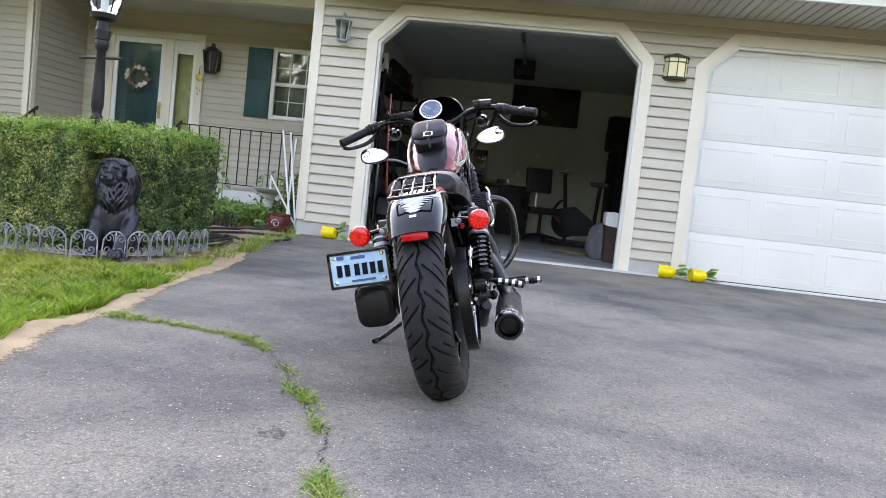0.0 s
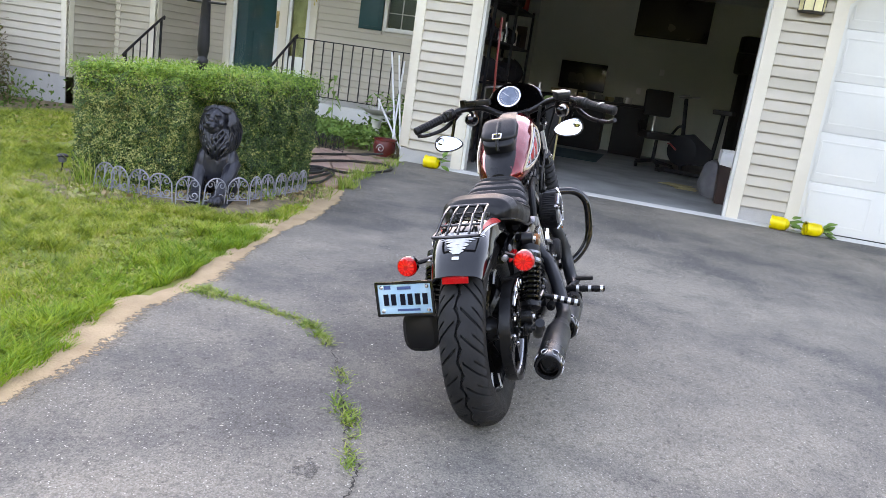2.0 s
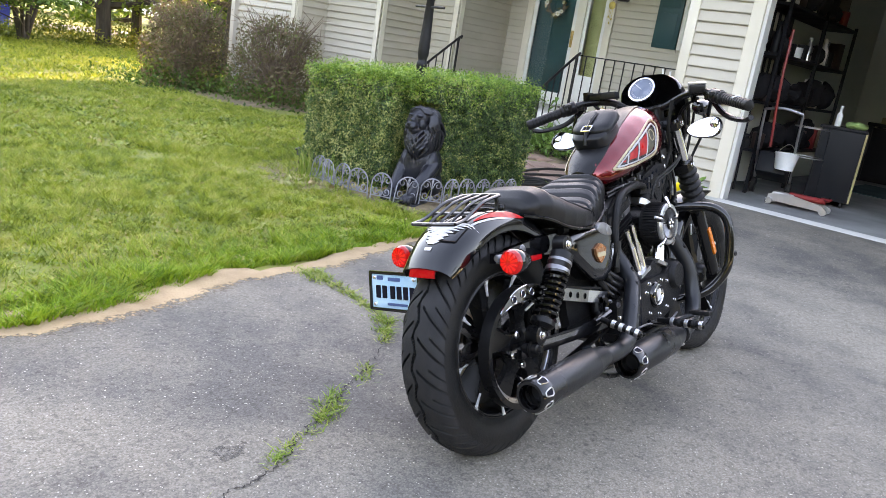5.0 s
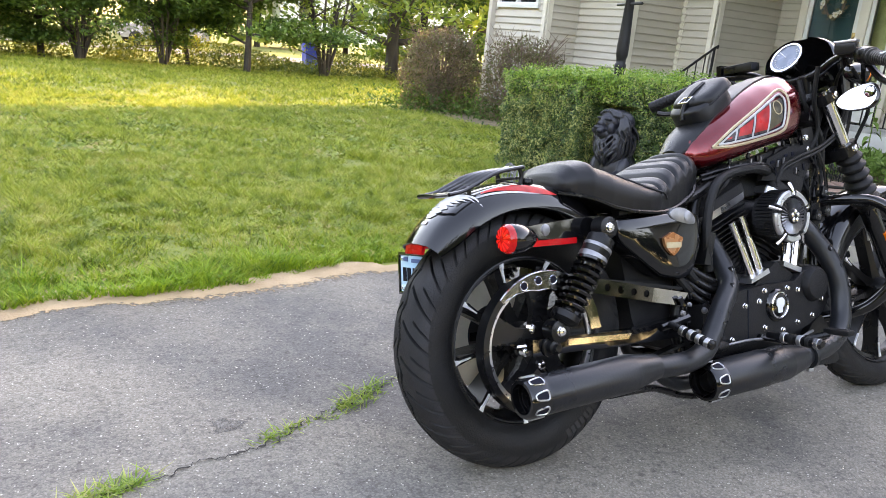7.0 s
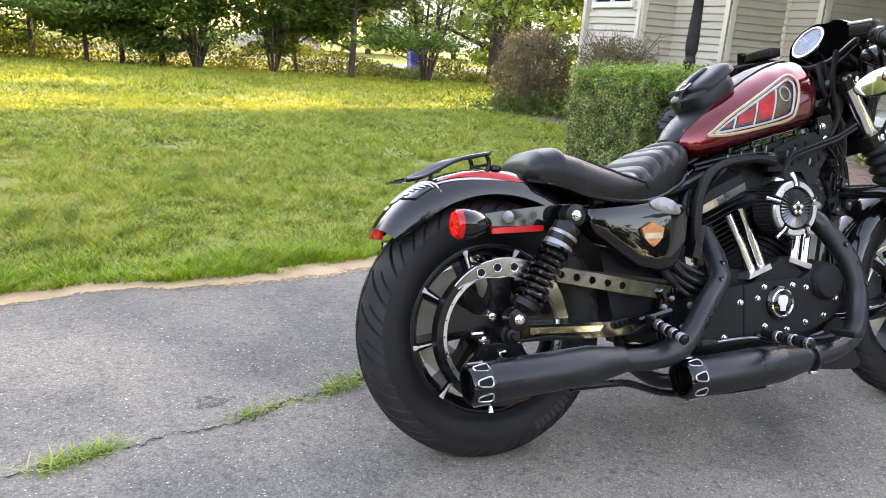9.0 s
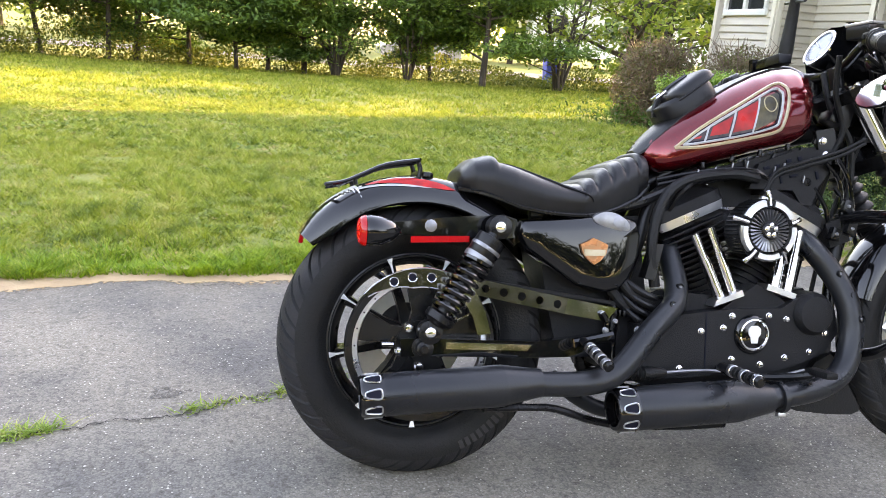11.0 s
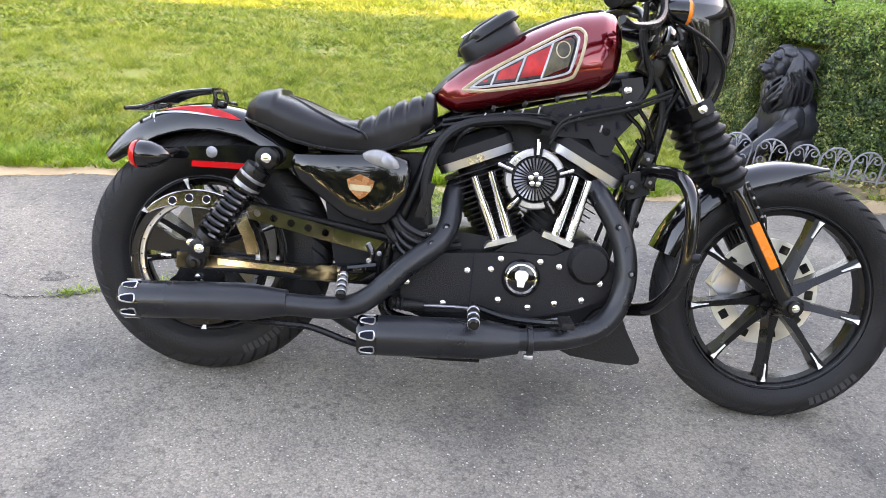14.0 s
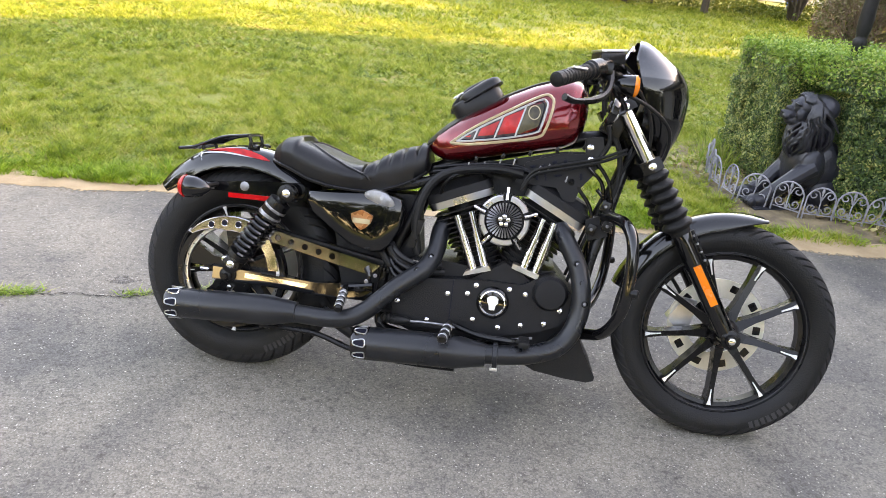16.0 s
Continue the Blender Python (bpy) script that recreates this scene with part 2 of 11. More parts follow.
def leafy(name, cols, rough=0.55, trans=0.25, spec=0.4, clump=0.28, cscale=11.0, each=1.0):
    """Leaves and blades: each island takes its own colour; light passes through a little."""
    m = bpy.data.materials.new(name)
    m.use_nodes = True
    t = m.node_tree
    p = t.nodes["Principled BSDF"]
    geo = t.nodes.new("ShaderNodeNewGeometry")
    r = t.nodes.new("ShaderNodeValToRGB")
    while len(r.color_ramp.elements) < len(cols):
        r.color_ramp.elements.new(0.5)
    for i, c in enumerate(cols):
        e = r.color_ramp.elements[i]
        e.position, e.color = i / max(1, len(cols) - 1), (*c, 1)
    n = t.nodes.new("ShaderNodeTexNoise")
    n.inputs["Scale"].default_value = 0.9
    n.inputs["Detail"].default_value = 4
    t.links.new(geo.outputs["Position"], n.inputs["Vector"])
    a = t.nodes.new("ShaderNodeMapRange")
    a.inputs[1].default_value, a.inputs[2].default_value = 0.3, 0.7
    a.inputs[3].default_value, a.inputs[4].default_value = -0.25, 0.25
    t.links.new(n.outputs[0], a.inputs[0])
    s = t.nodes.new("ShaderNodeMath")
    ea = t.nodes.new("ShaderNodeMapRange")
    ea.inputs[3].default_value, ea.inputs[4].default_value = 0.5 - each / 2, 0.5 + each / 2
    t.links.new(geo.outputs["Random Per Island"], ea.inputs[0])
    t.links.new(ea.outputs[0], s.inputs[0])
    t.links.new(a.outputs[0], s.inputs[1])
    n2 = t.nodes.new("ShaderNodeTexNoise")
    n2.inputs["Scale"].default_value, n2.inputs["Detail"].default_value = cscale, 3
    t.links.new(geo.outputs["Position"], n2.inputs["Vector"])
    a2 = t.nodes.new("ShaderNodeMapRange")
    a2.inputs[1].default_value, a2.inputs[2].default_value = 0.32, 0.68
    a2.inputs[3].default_value, a2.inputs[4].default_value = -clump, clump
    t.links.new(n2.outputs[0], a2.inputs[0])
    s2 = t.nodes.new("ShaderNodeMath")
    t.links.new(s.outputs[0], s2.inputs[0])
    t.links.new(a2.outputs[0], s2.inputs[1])
    t.links.new(s2.outputs[0], r.inputs[0])
    t.links.new(r.outputs[0], p.inputs["Base Color"])
    p.inputs["Roughness"].default_value = rough
    p.inputs["Specular IOR Level"].default_value = spec
    tr = t.nodes.new("ShaderNodeBsdfTranslucent")
    t.links.new(r.outputs[0], tr.inputs[0])
    mx = t.nodes.new("ShaderNodeMixShader")
    mx.inputs[0].default_value = trans
    t.links.new(p.outputs[0], mx.inputs[1])
    t.links.new(tr.outputs[0], mx.inputs[2])
    t.links.new(mx.outputs[0], t.nodes["Material Output"].inputs[0])
    return m


def glass(name, tint=(0.9, 0.95, 0.95), rough=0.02):
    m = bpy.data.materials.new(name)
    m.use_nodes = True
    t = m.node_tree
    p = t.nodes["Principled BSDF"]
    p.inputs["Base Color"].default_value = (*tint, 1)
    p.inputs["Roughness"].default_value = rough
    p.inputs["Transmission Weight"].default_value = 1.0
    p.inputs["IOR"].default_value = 1.45
    return m


M_ASPHALT = speckled("asphalt", (0.157, 0.147, 0.133), (0.50, 0.46, 0.39), 200, 0.9, 0.30)
M_CRACK = surf("crack_dirt", (0.018, 0.016, 0.014), (0.035, 0.03, 0.025), rough=0.95, fine=120, bump=0.5)
M_STAIN = speckled("oil_stain", (0.128, 0.122, 0.114), (0.45, 0.43, 0.40), 150, 0.8, 0.6)
M_SAND = surf("sandy_edge", (0.43, 0.30, 0.175), (0.31, 0.21, 0.12), rough=0.95, scale=6, fine=140, bump=0.6, bscale=90)
M_SOIL = surf("lawn_soil", (0.145, 0.185, 0.026), (0.21, 0.20, 0.045), rough=0.95, scale=2.2, fine=40, bump=0.8, bscale=30)
M_MULCH = surf("bed_mulch", (0.25, 0.18, 0.10), (0.11, 0.08, 0.05), rough=0.95, scale=11, fine=50, bump=1.0, bscale=45)
M_ROAD = surf("far_road", (0.15, 0.148, 0.145), (0.11, 0.11, 0.11), rough=0.9, scale=0.5)
M_SIDING = surf("beige_vinyl_siding", (0.455, 0.41, 0.335), (0.41, 0.37, 0.295), rough=0.5, scale=1.2, fine=30, rand=0.03, bump=0.08, bscale=14, aniso=(1, 0.15, 3), fine_amt=0.12, contrast=0.4)
M_TRIM = surf("cream_trim", (0.64, 0.59, 0.49), (0.59, 0.54, 0.44), rough=0.45, scale=1.5, fine=20, contrast=0.4, fine_amt=0.12)
M_WHITE = surf("white_paint", (0.66, 0.66, 0.62), (0.60, 0.60, 0.56), rough=0.4, scale=0.8, fine=25, contrast=0.4, fine_amt=0.1)
M_FOUND = surf("concrete_foundation", (0.46, 0.45, 0.43), (0.36, 0.35, 0.33), rough=0.9, scale=2.5, fine=60, bump=0.3)
M_SLAB = surf("garage_concrete", (0.26, 0.265, 0.26), (0.16, 0.16, 0.16), rough=0.8, scale=1.6, fine=40, bump=0.15)
M_LIP = surf("pale_concrete_lip", (0.60, 0.59, 0.56), (0.50, 0.49, 0.46), rough=0.85, scale=2, fine=50, bump=0.2)
M_DRYWALL = surf("garage_drywall", (0.66, 0.68, 0.63), (0.60, 0.62, 0.57), rough=0.9, scale=0.8, fine=20, contrast=0.5, fine_amt=0.1)
M_SOFFIT = surf("soffit_vinyl", (0.50, 0.46, 0.39), (0.46, 0.42, 0.36), rough=0.55, scale=1, fine=20, fine_amt=0.1)
M_ROOF = surf("asphalt_shingle", (0.09, 0.085, 0.08), (0.15, 0.14, 0.13), rough=0.95, scale=3, fine=50, bump=0.6, aniso=(3, 1, 3))
M_IRON = surf("black_iron", (0.012, 0.012, 0.013), (0.020, 0.019, 0.020), rough=0.45, scale=10, fine=80, bump=0.2, spec=0.25)
M_WIRE = surf("weathered_grey_wire", (0.30, 0.30, 0.33), (0.16, 0.16, 0.18), rough=0.6, scale=12, fine=90, bump=0.2)
M_STATUE = surf("dark_bronze_resin", (0.008, 0.009, 0.013), (0.022, 0.023, 0.031), rough=0.36, scale=9, fine=70, bump=0.15, bscale=60, spec=0.45)
M_TEAL = surf("dark_teal_paint", (0.014, 0.070, 0.074), (0.011, 0.055, 0.060), rough=0.45, scale=2, fine=30, fine_amt=0.15, spec=0.25)
M_BRICK = surf("walk_paver", (0.36, 0.22, 0.17), (0.28, 0.18, 0.14), rough=0.9, scale=5, fine=70, rand=0.15, bump=0.4)
M_HOSE = surf("black_rubber_hose", (0.014, 0.014, 0.014), (0.024, 0.023, 0.021), rough=0.5, scale=8, spec=0.3)
M_YELLOW = surf("yellow_plastic_petal", (0.78, 0.62, 0.005), (0.68, 0.50, 0.004), rough=0.4, scale=14, fine=60, fine_amt=0.15)
M_REDPOT = surf("red_glazed_pot", (0.15, 0.012, 0.012), (0.09, 0.010, 0.010), rough=0.35, scale=8)
M_STONE = surf("pale_cast_stone", (0.60, 0.58, 0.54), (0.48, 0.46, 0.42), rough=0.85, scale=7, fine=70, bump=0.4)
M_PVC = surf("white_pvc", (0.82, 0.82, 0.82), (0.76, 0.76, 0.76), rough=0.35)
M_BARK = surf("tree_bark", (0.075, 0.06, 0.048), (0.04, 0.033, 0.028), rough=0.95, scale=6, fine=35, bump=1.0, bscale=25, aniso=(1, 1, 0.3))
M_TWIG = surf("dry_twig", (0.22, 0.155, 0.12), (0.13, 0.09, 0.07), rough=0.9, scale=8)
M_GLASS = glass("clear_glass")
M_DARKPLASTIC = surf("dark_plastic", (0.008, 0.009, 0.012), (0.013, 0.014, 0.017), rough=0.5, scale=4, spec=0.2)
M_SCREEN = surf("black_screen", (0.012, 0.013, 0.016), (0.015, 0.016, 0.02), rough=0.2, scale=2)
M_STEEL = surf("brushed_steel", (0.55, 0.55, 0.56), (0.45, 0.45, 0.46), rough=0.35, metal=1.0, scale=6)
M_REDPAINT = surf("red_enamel", (0.28, 0.02, 0.02), (0.2, 0.015, 0.015), rough=0.35, scale=4)
M_BROWNBIN = surf("brown_plastic", (0.055, 0.03, 0.026), (0.04, 0.022, 0.02), rough=0.5, scale=4)
M_TAN = surf("yellowed_plywood", (0.45, 0.38, 0.18), (0.34, 0.28, 0.14), rough=0.7, scale=6)
M_BLUE = surf("blue_plastic", (0.03, 0.06, 0.45), (0.02, 0.045, 0.35), rough=0.5)
M_GREY = surf("grey_fabric", (0.16, 0.16, 0.17), (0.11, 0.11, 0.12), rough=0.9, scale=6, bump=0.3)
M_GRASS = leafy("grass_blades", [(0.105, 0.155, 0.015), (0.200, 0.275, 0.023), (0.315, 0.365, 0.036), (0.43, 0.40, 0.10)], trans=0.35, clump=0.6, cscale=9.0, each=0.6)
M_CLOVER = leafy("clover_leaves", [(0.09, 0.145, 0.015), (0.16, 0.235, 0.022), (0.28, 0.32, 0.05), (0.36, 0.28, 0.10)], trans=0.3, clump=0.5, cscale=7.0, each=0.7)
M_LUSH = leafy("lush_edge_grass", [(0.09, 0.19, 0.010), (0.18, 0.32, 0.018), (0.31, 0.42, 0.035)], trans=0.35)
M_WEED = leafy("crack_weeds", [(0.11, 0.20, 0.025), (0.21, 0.32, 0.04), (0.38, 0.38, 0.12)], trans=0.3)
M_BOX = leafy("boxwood_leaves", [(0.018, 0.046, 0.013), (0.048, 0.108, 0.026), (0.115, 0.190, 0.046), (0.44, 0.43, 0.15)], trans=0.2, rough=0.35)
M_BOXTOP = leafy("boxwood_new_leaves", [(0.08, 0.185, 0.026), (0.17, 0.31, 0.045), (0.33, 0.44, 0.085)], trans=0.3, rough=0.4)
# near-black: the shade inside the hedge is put into this colour
M_HEDGESHADE = surf("hedge_core", (0.012, 0.017, 0.006), (0.007, 0.010, 0.004), rough=1.0, scale=10, fine=60)
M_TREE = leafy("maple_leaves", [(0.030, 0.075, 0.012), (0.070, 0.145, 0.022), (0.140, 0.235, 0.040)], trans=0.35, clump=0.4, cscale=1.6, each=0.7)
# lit copy of M_TREE: sunshine on the crowns is put into the colour
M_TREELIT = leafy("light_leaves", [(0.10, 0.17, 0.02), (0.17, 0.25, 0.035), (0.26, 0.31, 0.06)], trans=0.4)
M_UNDER = leafy("undergrowth_leaves", [(0.05, 0.085, 0.010), (0.11, 0.145, 0.016), (0.22, 0.22, 0.03)], trans=0.4, clump=0.45, cscale=1.2, each=0.7)
M_BUSH = leafy("browned_bush_leaves", [(0.075, 0.085, 0.025), (0.15, 0.115, 0.06), (0.20, 0.135, 0.085), (0.13, 0.15, 0.045)], trans=0.25)
M_PLANT = leafy("bed_plants", [(0.07, 0.16, 0.03), (0.13, 0.25, 0.05), (0.19, 0.30, 0.08)], trans=0.3)
M_PETAL = leafy("dried_flowers", [(0.75, 0.70, 0.55), (0.60, 0.50, 0.28), (0.45, 0.38, 0.22)], trans=0.2)


# ---- ground ----
EDGE = [(-16, -1.6), (-6, 0.25), (-3.2, 0.82), (-1.63, 1.08), (-1.19, 1.17), (-0.9, 1.27), (-0.39, 1.32), (-0.08, 1.40), (0.2, 1.48),
        (0.54, 1.46), (0.82, 1.5), (1.06, 1.57), (1.44, 1.63), (1.98, 1.7), (2.4, 1.74), (3.15, 1.87), (3.7, 2.05), (4.2, 2.18), (5.8, 2.2)]
EX, EY = [e[0] for e in EDGE], [e[1] for e in EDGE]


def vnoise(x, y, scale, seed=0):
    """Smooth random values from 0 to 1 over the plan."""
    x, y = np.asarray(x, float) * scale, np.asarray(y, float) * scale
    xi, yi = np.floor(x).astype(np.int64), np.floor(y).astype(np.int64)
    fx_, fy_ = x - xi, y - yi
    fx_, fy_ = fx_ * fx_ * (3 - 2 * fx_), fy_ * fy_ * (3 - 2 * fy_)

    def h(a, b):
        v = (a * 374761393 + b * 668265263 + seed * 974634777) & 0xFFFFFFFF
        v = ((v ^ (v >> 13)) * 1274126177) & 0xFFFFFFFF
        return ((v ^ (v >> 16)) & 0xFFFF) / 65535.0

    a = h(xi, yi) * (1 - fx_) + h(xi + 1, yi) * fx_
    b = h(xi, yi + 1) * (1 - fx_) + h(xi + 1, yi + 1) * fx_
    return a * (1 - fy_) + b * fy_


def thinning(m, grain, amount):
    """Lets a loose layer break up into grains where its cover runs out."""
    t = m.node_tree
    at = t.nodes.new("ShaderNodeAttribute")
    at.attribute_name = "cover"
    n = t.nodes.new("ShaderNodeTexNoise")
    n.inputs["Scale"].default_value, n.inputs["Detail"].default_value, n.inputs["Roughness"].default_value = grain, 6, 0.65
    t.links.new(t.nodes.new("ShaderNodeNewGeometry").outputs["Position"], n.inputs["Vector"])
    c = t.nodes.new("ShaderNodeMapRange")
    c.inputs[1].default_value, c.inputs[2].default_value, c.inputs[3].default_value, c.inputs[4].default_value = 0.25, 0.75, -amount, amount
    t.links.new(n.outputs[0], c.inputs[0])
    a = t.nodes.new("ShaderNodeMath")
    t.links.new(at.outputs["Fac"], a.inputs[0])
    t.links.new(c.outputs[0], a.inputs[1])
    r = t.nodes.new("ShaderNodeMapRange")
    r.inputs[1].default_value, r.inputs[2].default_value = 0.35, 0.65
    t.links.new(a.outputs[0], r.inputs[0])
    mx = t.nodes.new("ShaderNodeMixShader")
    t.links.new(r.outputs[0], mx.inputs[0])
    t.links.new(t.nodes.new("ShaderNodeBsdfTransparent").outputs[0], mx.inputs[1])
    t.links.new(t.nodes["Principled BSDF"].outputs[0], mx.inputs[2])
    t.links.new(mx.outputs[0], t.nodes["Material Output"].inputs[0])
    return m


def cover(ob, values):
    a = ob.data.attributes.new("cover", "FLOAT", "POINT")
    a.data.foreach_set("value", np.asarray(values, np.float32))
    return ob


def edge_y(x):
    x = np.asarray(x, float)
    return np.interp(x, EX, EY) + 0.010 * np.sin(x * 9.1) * np.cos(x * 4.3 + 1) + 0.008 * np.sin(x * 31)


def gz(x, y):
    """Height of the land: level at the drive, up a little to the garage, falling gently beyond the lawn."""
    x, y = np.asarray(x, float), np.asarray(y, float)
    d = np.clip(y - 2.2, 0, None)
    z = -0.030 * d * d / (d + 1.5) + np.where(d > 26, (d - 26) * 0.02, 0)
    z = z + 0.05 * np.clip((x - 3.5) / 2.3, 0, 1) * np.clip((3.2 - y) / 1.0, 0, 1)
    return z


def axis_steps(a, b, fine, far):
    lo, hi = -far, far
    mid = list(np.arange(a, b + 1e-6, fine))
    left, v, s = [], a, fine
    while v > lo:
        s *= 1.35
        v -= s
        left.append(v)
    right, v, s = [], b, fine
    while v < hi:
        s *= 1.35
        v += s
        right.append(v)
    return np.array(left[::-1] + mid + right)


gx, gy = axis_steps(-5, 8, 0.1, 600), axis_steps(-1, 12, 0.1, 600)
GX, GY = np.meshgrid(gx, gy, indexing="ij")
GZ = gz(GX, GY)
inside = np.clip((edge_y(np.clip(GX, -16, 5.8)) - GY - 0.12) / 0.1, 0, 1) * ((GX < 5.8) & (GX > -14) & (GY > -9))
GZ = GZ - 0.05 * inside - 0.004
house_pit = (GX > 5.9) & (GX < 19) & (GY < 2.2) & (GY > -5.3)
GZ = GZ - 0.05 * house_pit
lawn_bumps = 0.012 * np.sin(GX * 1.7 + 0.6 * GY) * np.sin(GY * 1.3) * np.clip(GY - 2, 0, 1)
GZ = GZ + lawn_bumps
nx, ny = GX.shape
idx = np.arange(nx * ny).reshape(nx, ny)
quads = np.stack([idx[:-1, :-1], idx[1:, :-1], idx[1:, 1:], idx[:-1, 1:]], -1).reshape(-1, 4)
ground = soup("ground", np.stack([GX, GY, GZ], -1).reshape(-1, 3), quads, M_SOIL, smooth=True)
tagged(ground, "soil and thin turf under a mown lawn", "ground", kind="structure")

# asphalt drive
dx = np.concatenate([np.arange(-14, -4, 0.5), np.arange(-4, 5.81, 0.03)])
cols = 6
dv, df = [], []
for i, x in enumerate(dx):
    e = float(edge_y(x))
    for k in range(cols):
        y = e + (-9 - e) * (k / (cols - 1)) ** 1.6
        dv.append((x, y, float(gz(x, min(y, 2.1))) + 0.006))
    dv.append((x, e + 0.012, float(gz(x, min(e, 2.1))) - 0.03))
c1 = cols + 1
for i in range(len(dx) - 1):
    for k in range(cols - 1):
        df.append((i * c1 + k, i * c1 + k + 1, (i + 1) * c1 + k + 1, (i + 1) * c1 + k))
    df.append((i * c1 + cols, i * c1, (i + 1) * c1, (i + 1) * c1 + cols))
drive = soup("driveway", dv, df, M_ASPHALT, smooth=True)
tagged(drive, "worn dark asphalt driveway with pale stones showing", "driveway", kind="structure")

# sandy strip between asphalt and lawn, thinning out over the asphalt
sv, sf, sc = [], [], []
sx = np.arange(-5, 3.6, 0.03)
for x in sx:
    e = float(edge_y(x))
    w = 0.05 + 0.13 * float(vnoise(x, 0, 1.3, 3)) + 0.05 * float(vnoise(x, 0, 5, 4)) + 0.05 * max(0, -0.4 - x)
    w = max(0.03, min(0.24, w)) * (0.45 if 0.35 < x < 0.75 else (0.6 if 0.75 < x < 1.5 else (1.5 if x > 1.5 else 1)))
    spill = 0.03 + 0.09 * float(vnoise(x, 0, 2.2, 5)) + 0.03 * float(vnoise(x, 0, 9, 6))
    for k, h, cv_ in ((-1.6, 0.0063, -0.1), (-0.8, 0.0065, 0.22), (-0.3, 0.0070, 0.52), (0.0, 0.0085, 0.9), (0.7, 0.010, 1.3), (1.15, -0.006, 1.3)):
        y = e + (k * w if k > 0 else k * spill)
        sv.append((x, y, float(gz(x, y)) + h))
        sc.append(cv_)
for i in range(len(sx) - 1):
    for k in range(5):
        sf.append((i * 6 + k, i * 6 + k + 1, i * 6 + 7 + k, i * 6 + 6 + k))
sand = cover(soup("sandy_verge", sv, sf, thinning(M_SAND, 55.0, 0.32), smooth=True), sc)
tagged(sand, "strip of bare sand along the asphalt edge", "sand", kind="structure")

# crack with its dirt
CRACK = [(0.62, 1.44), (0.56, 1.25), (0.53, 1.05), (0.457, 0.81), (0.30, 0.66), (0.05, 0.505), (-0.10, 0.44), (-0.236, 0.351), (-0.37, 0.30), (-0.497, 0.218),
         (-0.70, 0.17), (-0.9, 0.106), (-1.2, 0.02), (-1.6, -0.05), (-2.2, -0.22), (-3.0, -0.30)]
cl = smooth_path([(x, y, 0) for x, y in CRACK], 22)
rng = np.random.default_rng(5)
cv, cf = [], []
jx = 0.0
for i, q in enumerate(cl):
    d = (cl[min(i + 1, len(cl) - 1)] - cl[max(i - 1, 0)]).normalized()
    nrm = Vector((-d.y, d.x, 0))
    jx = 0.55 * jx + rng.normal(0, 0.0060)
    w = 0.0008 + 0.0034 * rng.random() ** 1.5
    for s in (-1, 1):
        p = q + nrm * (jx + s * w)
        cv.append((p.x, p.y, 0.0092))
    if i:
        cf.append((2 * i - 2, 2 * i - 1, 2 * i + 1, 2 * i))
crack = soup("drive_crack", cv, cf, M_CRACK)
tagged(crack, "dirt-filled crack wandering over the asphalt", "crack", kind="structure")
pr, pa = np.linspace(0, 1, 9), np.linspace(0, 2 * np.pi, 40, endpoint=False)
PR, PA = np.meshgrid(pr, pa, indexing="ij")
rad_ = 0.11 * (1 + 0.22 * np.sin(3 * PA + 1) + 0.12 * np.sin(5 * PA))
pv_ = np.stack([-0.58 + PR * rad_ * np.cos(PA), 0.33 + 0.75 * PR * rad_ * np.sin(PA), np.full(PR.shape, 0.0070)], -1).reshape(-1, 3)
pi_ = np.arange(9 * 40).reshape(9, 40)
pf_ = np.stack([pi_[:-1], np.roll(pi_, -1, 1)[:-1], np.roll(pi_, -1, 1)[1:], pi_[1:]], -1).reshape(-1, 4)
stain = cover(soup("tar_patch", pv_, pf_, thinning(M_STAIN, 60.0, 0.35), smooth=True), (0.62 - 0.72 * PR ** 1.2).ravel())
tagged(stain, "small dark patch on the asphalt", "stain", kind="structure")


# pale scuff lines before the garage
M_SCUFF = thinning(surf("pale_scuff", (0.42, 0.41, 0.39), (0.32, 0.31, 0.30), rough=0.95, scale=30), 70.0, 0.45)
SCUFFS = (((4.52, -0.524), (3.64, -0.68)), ((4.47, -0.707), (3.64, -0.838)))
for (xa, ya), (xb, yb) in SCUFFS:
    a, b = Vector((xa, ya, 0)), Vector((xb, yb, 0))
    d = (b - a).normalized()
    nrm = Vector((-d.y, d.x, 0))
    sv, sf, sc = [], [], []
    for i in range(25):
        q = a.lerp(b, i / 24) + nrm * (0.02 * math.sin(i * 0.4) + 0.004 * math.sin(i * 2.3))
        for k, c_ in ((-1, 0.0), (0, 0.50), (1, 0.0)):
            p = q + nrm * 0.011 * k
            sv.append((p.x, p.y, float(gz(p.x, p.y)) + 0.0072))
            sc.append(c_ * math.sin(math.pi * i / 24) ** 0.5)
        if i:
            o = 3 * i
            sf += [(o - 3, o - 2, o + 1, o), (o - 2, o - 1, o + 2, o + 1)]
    sk = cover(soup("scuff", sv, sf, M_SCUFF), sc)
    tagged(sk, "pale tyre scuff on the dark asphalt", "scuff", kind="structure")


